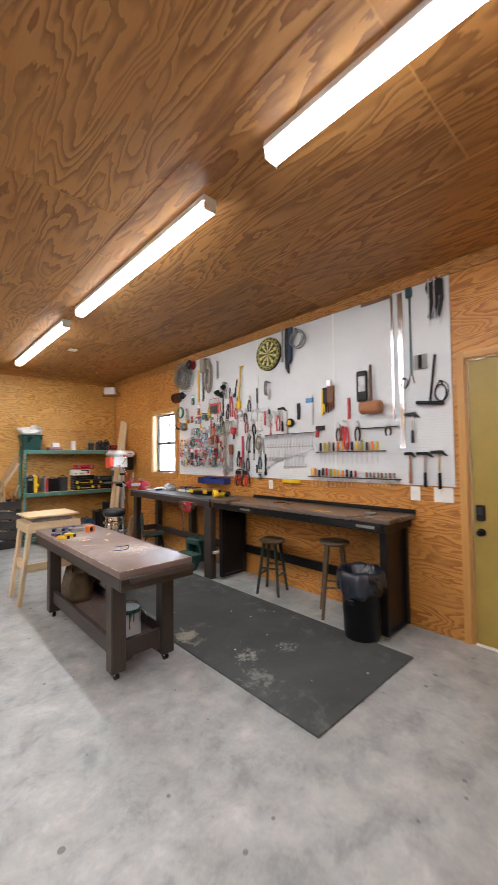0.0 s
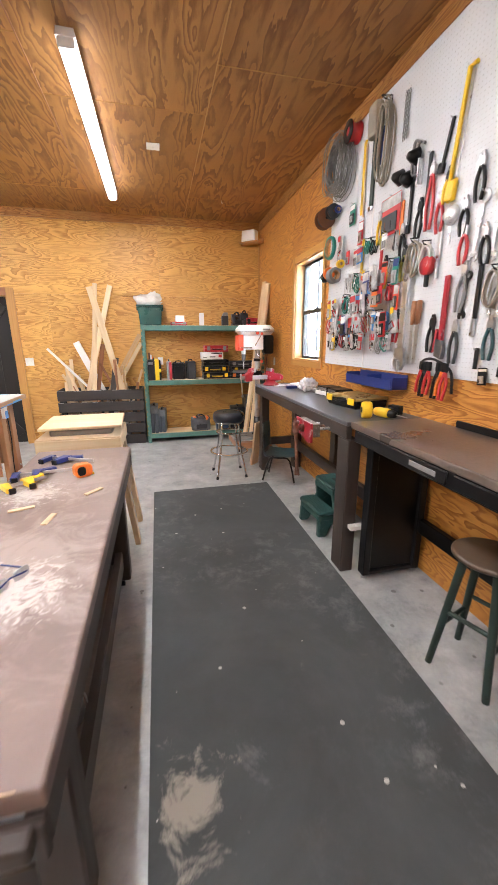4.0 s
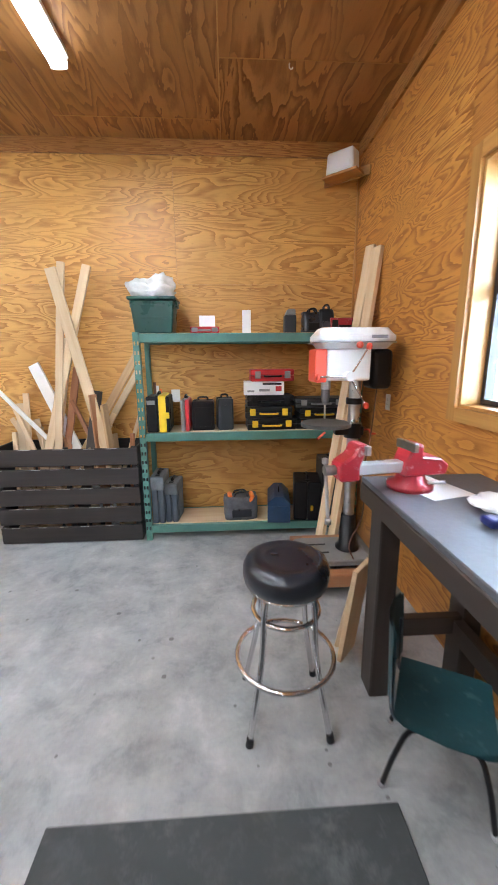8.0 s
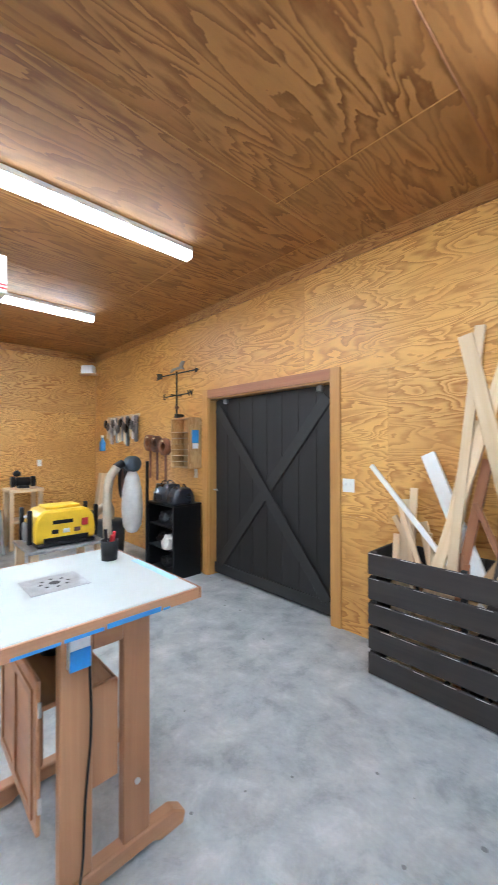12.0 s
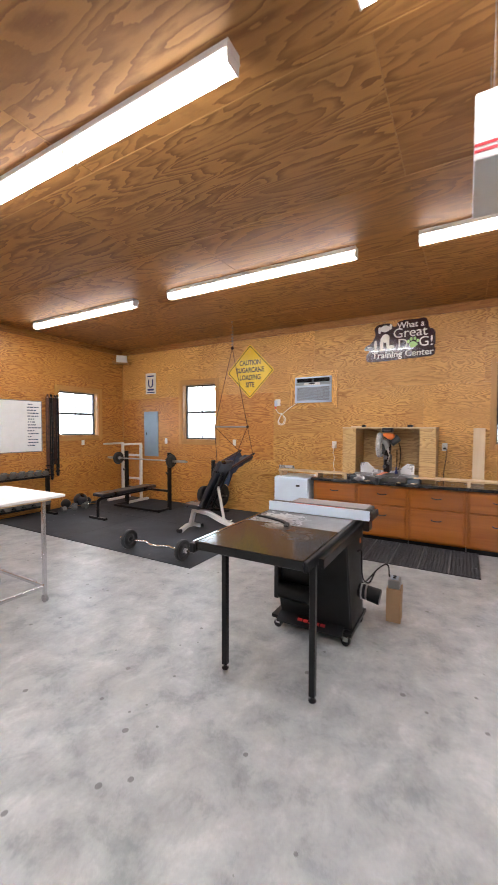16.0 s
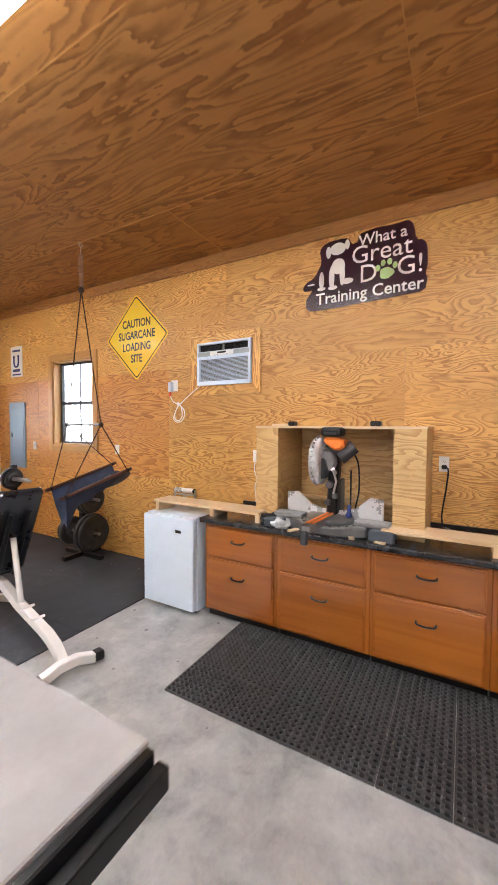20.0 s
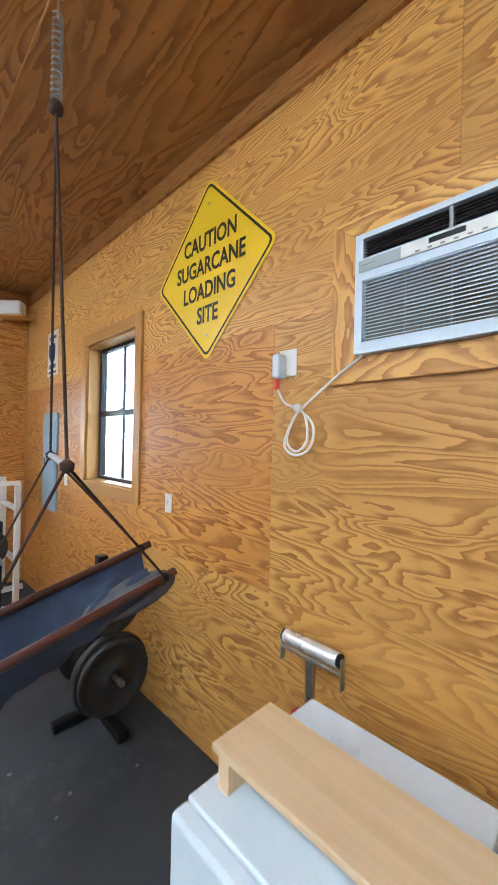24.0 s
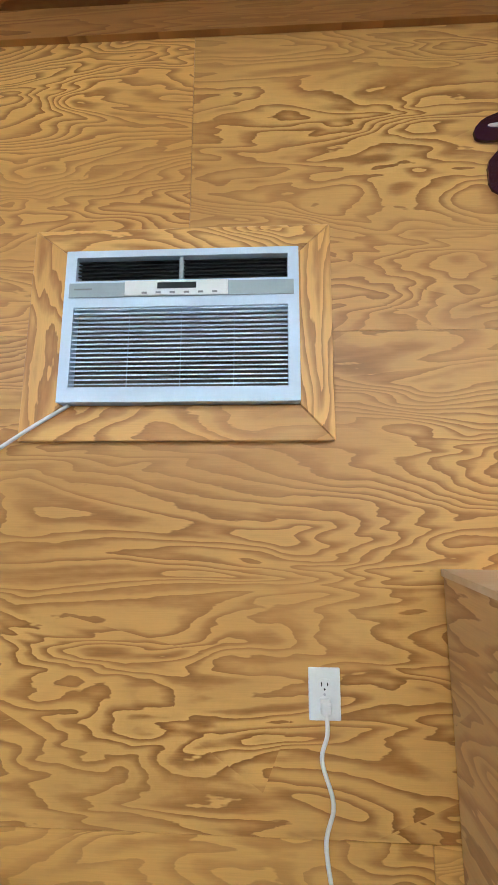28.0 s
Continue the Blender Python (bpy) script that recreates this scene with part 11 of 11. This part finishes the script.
bkp = box(B(), 0.0, 0.78, -0.15, 0.15, 0.0, 0.065, 0.02, 2)
part("back_pad", bkp, black_vinyl, ib).matrix_local = pose(0.3, 0, 0.4, 0, -60, 0)
part("support_strut", tube(B(), [(0.62, 0.0, 0.24), (0.5, 0.0, 0.72)], 0.022), white_paint, ib)
for y in (-0.06, 0.06):
    part("back_rail", tube(B(), [(0.33, y, 0.39), (0.64, y, 0.93)], 0.018), black_metal, ib)

# curl bar lying on the mat
eb = thing("curl_bar", "curl bar with iron plates on the mat", "curl bar", (-2.62, 1.985, 0.135), 90)
part("bar", tube(B(), curve_pts([(-0.6, 0, 0), (-0.3, 0, 0), (-0.18, 0.03, 0), (-0.06, -0.03, 0), (0.06, -0.03, 0), (0.18, 0.03, 0), (0.3, 0, 0), (0.6, 0, 0)], 5), 0.0125, 10), chrome, eb)
for s in (-1, 1):
    part("plate", plate(None, (s * 0.44, 0, 0), 0.124, 0.045, "X"), plate_iron, eb)
    part("collar", cyl(B(), (s * 0.47, 0, 0), (s * 0.5, 0, 0), 0.028, seg=14), steel, eb)

# vertical plate tree by the wall
ptr = thing("plate_tree", "black plate tree loaded with large iron plates", "weight tree", (-5.02, 1.17, 0.011))
part("post", box(B(), -0.03, 0.03, -0.03, 0.03, 0.05, 0.95, 0.004), black_metal, ptr)
part("foot", box(B(), -0.24, 0.26, -0.03, 0.03, 0.0, 0.0495, 0.004), black_metal, ptr)
part("foot", box(B(), -0.03, 0.03, -0.3, 0.34, 0.0, 0.0485, 0.004), black_metal, ptr)
for y, z, r in ((0.15, 0.3, 0.225), (0.12, 0.7, 0.18), (-0.2, 0.28, 0.17)):
    s = 1 if y > 0 else -1
    part("peg", cyl(B(), (0, 0, z), (0, s * 0.3, z), 0.018), steel, ptr)
    part("plate", plate(None, (0, y, z), r, 0.045), plate_iron, ptr)
    part("plate", plate(None, (0, y + s * 0.05, z), r * 0.92, 0.04), plate_iron, ptr)

# hanging canvas swing chair
hc = thing("hammock_chair", "navy canvas swing chair hung from the ceiling", "swing chair", (-4.6, 1.74, 0))
part("eye_hook", tube(B(), [(0.131 + 0.018 * math.cos(a), 0.201, 3.29 + 0.018 * math.sin(a)) for a in (2 * math.pi * k / 14 for k in range(14))], 0.004, 6, True), steel, hc)
sp = [(0.131 + 0.018 * math.cos(2 * math.pi * k / 8), 0.201 + 0.018 * math.sin(2 * math.pi * k / 8), 3.205 - 0.325 * k / 112) for k in range(113)]
part("hanger", tube(B(), [(0.131, 0.201, 3.275), (0.131, 0.201, 3.2)], 0.003, 6), steel, hc)
part("apex_knot", lathe(B(), [(0, -0.03), (0.024, -0.014), (0.026, 0.01), (0.012, 0.026), (0, 0.028)], (0.131, 0.201, 2.868), seg=12), rope_brown, hc)
part("spring", tube(B(), sp, 0.0035, 5), mid_grey, hc)
HI, LO = Vector((-0.293, 0.218, 1.137)), Vector((0.415, 0.226, 0.967))
side = Vector((0.03, 0.152, -0.02))
eA, eB = Vector((-0.019, -0.257, 1.588)), Vector((0.177, 0.518, 1.587))
part("spreader", cyl(B(), eA * 1.0, eB * 1.0, 0.013), mid_grey, hc)
top = Vector((0.131, 0.201, 2.87))
for e in (eA, eB):
    part("rope", tube(B(), [top, e], 0.0055, 6), rope_brown, hc)
    part("knot", lathe(B(), [(0, -0.025), (0.02, -0.012), (0.022, 0.008), (0, 0.025)], tuple(e), seg=10), rope_brown, hc)
for s, e in ((-1, eA), (1, eB)):
    a, b = HI + s * side, LO + s * side
    d = (a - b).normalized()
    part("dowel", cyl(B(), b - d * 0.05, a + d * 0.05, 0.017, seg=12), dowel_red, hc)
    for p in (a, b):
        part("rope", tube(B(), [e, p], 0.005, 6), rope_brown, hc)
        part("knot", lathe(B(), [(0, -0.02), (0.022, -0.01), (0.022, 0.01), (0, 0.02)], tuple(p), seg=10), black_plastic, hc)
cl = B()
N, M = 30, 16
for lay in (0.0, 0.006):
    g = []
    for i in range(N + 1):
        t = i / N
        row = []
        for j in range(M + 1):
            q = 2 * j / M - 1
            base = HI.lerp(LO, t)
            drop = (0.06 + 0.22 * t ** 1.4) * (1 - abs(q) ** 2.2)
            slack = (0.03 * math.sin(9 * t + 3 * q) + 0.018 * math.sin(21 * t - 6 * q) + 0.014 * math.sin(12 * q + 8 * t)) * (1 - q * q)
            p = base + side * q * (1 + 0.25 * math.sin(math.pi * t) * (1 - q * q)) + Vector((0, 0, -drop + slack - lay))
            if t > 0.72:
                k = (t - 0.72) / 0.28
                p.x -= 0.06 * k * (1 - q * q)
                p.z -= 0.05 * k * k * (1 - q * q)
            row.append(cl.verts.new(p))
        g.append(row)
    for i in range(N):
        for j in range(M):
            f = cl.faces.new((g[i][j], g[i][j + 1], g[i + 1][j + 1], g[i + 1][j]))
            f.smooth = True
part("seat_cloth", cl, navy_cloth, hc, "sagging navy canvas seat")
pil = bmesh.new()
bmesh.ops.create_uvsphere(pil, u_segments=20, v_segments=12, radius=1.0)
for v in pil.verts:
    v.co = Vector((v.co.x * 0.2, v.co.y * 0.14, v.co.z * 0.055))
for f in pil.faces:
    f.smooth = True
pq = part("head_pillow", pil, grey_cloth, hc)
pq.matrix_local = Matrix.Translation(HI * 0.86 + LO * 0.14 + Vector((0, 0, -0.1))) @ pose(0, 0, 0, 0, 20, -25)

# dumbbell rack under the whiteboard
dr_ = thing("dumbbell_rack", "black two-tier rack under the whiteboard", "dumbbell rack", (-2.62, -1.28, 0.0))
for x in (-0.68, 0.68):
    part("upright", box(B(), x - 0.03, x + 0.03, -0.03, 0.03, 0.011, 0.82, 0.004), black_metal, dr_)
    part("foot", box(B(), x - 0.03, x + 0.03, -0.2, 0.25, 0.0115, 0.05, 0.004), black_metal, dr_)
for z in (0.2, 0.72):
    for y in (-0.08, 0.1):
        part("shelf_rail", box(B(), -0.649, 0.649, y - 0.03, y + 0.03, z - 0.035, z, 0.004), black_metal, dr_)


def dumbbell(at, rz, s, label="hex dumbbell with grey iron heads"):
    d = thing("dumbbell", label, "dumbbell", at, rz, "dumbbells on the rack")
    part("grip", cyl(B(), (0, -0.065, 0), (0, 0.065, 0), 0.014, seg=12), chrome, d)
    for q in (-1, 1):
        part("head", cyl(B(), (0, q * 0.065, 0), (0, q * (0.065 + 0.05 * s + 0.03), 0), 0.055 * s, seg=6, smooth=False), cast_iron, d)
    return d


for z, n, s0 in ((0.72, 9, 0.85), (0.2, 8, 1.15)):
    for k in range(n):
        s = s0 + 0.02 * k
        dumbbell((-3.2 + 1.18 * k / (n - 1), -1.27, z + 0.0555 * s * 0.9), 0, s)
for x, y, r in ((-4.0, -1.32, 0.13), (-3.72, -1.38, 0.09), (-4.22, -1.4, 0.07)):
    b = lathe(B(), [(r * math.sin(math.pi * k / 16), -r * math.cos(math.pi * k / 16)) for k in range(17)], (0, 0, r), seg=28)
    solid("medicine_ball", b, black_vinyl, "black rubber medicine ball on the mat", "medicine ball", (x, y, 0.011))
for k, (x, y) in enumerate(((-3.85, -1.15), (-4.1, -1.1), (-3.6, -1.12))):
    d = dumbbell((x, y, 0.011 + 0.05), 20 + 35 * k, 1.0, "hex dumbbell lying on the mat")
wbd = thing("whiteboard", "white marker board with faint blue notes", "whiteboard", (-2.76, YS + 0.001, 1.59), 180)
part("surface", box(B(), -0.6, 0.6, -0.012, 0, -0.45, 0.45, 0.001), white_plastic, wbd)
for x0, x1, z0, z1 in ((-0.615, -0.6005, -0.465, 0.465), (0.6005, 0.615, -0.465, 0.465), (-0.6, 0.6, 0.4505, 0.465), (-0.6, 0.6, -0.465, -0.4505)):
    part("edge", box(B(), x0, x1, -0.018, 0, z0, z1, 0.002), mid_grey, wbd)
rn = random.Random(6)
for k in range(15):
    z, x = 0.4 - 0.053 * k, 0.34 + rn.uniform(0.0, 0.02)
    for q in range(rn.randint(2, 4)):
        w = rn.uniform(0.02, 0.06)
        part("note_bar", box(B(), x, x + w, -0.0132, -0.0123, z - 0.012, z + 0.006), tool_blue, wbd, "blue handwriting")
        x += w + 0.012
for k, (x, m, L) in enumerate(((-3.46, rust_iron, 1.3), (-3.53, black_plastic, 1.48), (-3.6, rope_brown, 1.2), (-3.65, black_plastic, 1.42))):
    rb_ = thing("resistance_band", "dark stretch band hanging from a hook", "resistance band", (x, YS + 0.03, 2.13), 180, "hanging stretch bands")
    part("hook", tube(B(), [(0, 0.03, 0.0), (0, -0.03, 0.0), (0, -0.04, 0.015)], 0.004), steel, rb_)
    part("band", tube(B(), curve_pts([(-0.015, -0.02, 0.0), (-0.02, -0.02, -L * 0.5), (-0.015, -0.02, -L), (0.0, -0.02, -L - 0.02), (0.015, -0.02, -L), (0.02, -0.02, -L * 0.5), (0.015, -0.02, 0.0), (0.0, -0.02, 0.012)], 5), 0.016, 6), m, rb_)
    part("grip", cyl(B(), (-0.04, -0.02, -L * 0.98), (0.04, -0.02, -L * 0.98), 0.015), black_plastic, rb_)

# white-topped rolling table
ctb = thing("rolling_table", "pale rolling work table with steel legs", "table", (-0.95, 1.62, 0))
part("tabletop", box(B(), -0.4, 0.5, -0.5, 0.5, 0.94, 0.965, 0.004), white_paint, ctb, "white laminate top")
part("under_top", box(B(), -0.3, 0.42, -0.45, 0.44, 0.915, 0.9395, 0.003), pine_x, ctb)
for x in (-0.25, 0.4):
    for y in (-0.4, 0.4):
        lg = part("leg", box(B(), x - 0.015, x + 0.015, y - 0.015, y + 0.015, 0.07, 0.9145, 0.002), chrome, ctb)
        part("caster", cyl(B(), (x - 0.012, y, 0.035), (x + 0.012, y, 0.035), 0.035, seg=16), mid_grey, lg)
for y in (-0.4, 0.4):
    part("lower_rail", box(B(), -0.2345, 0.3845, y - 0.012, y + 0.012, 0.13, 0.16, 0.002), chrome, ctb)
for x in (-0.25, 0.4):
    part("lower_rail", box(B(), x - 0.012, x + 0.012, -0.3845, 0.3845, 0.13, 0.16, 0.002), chrome, ctb)

line_walls()
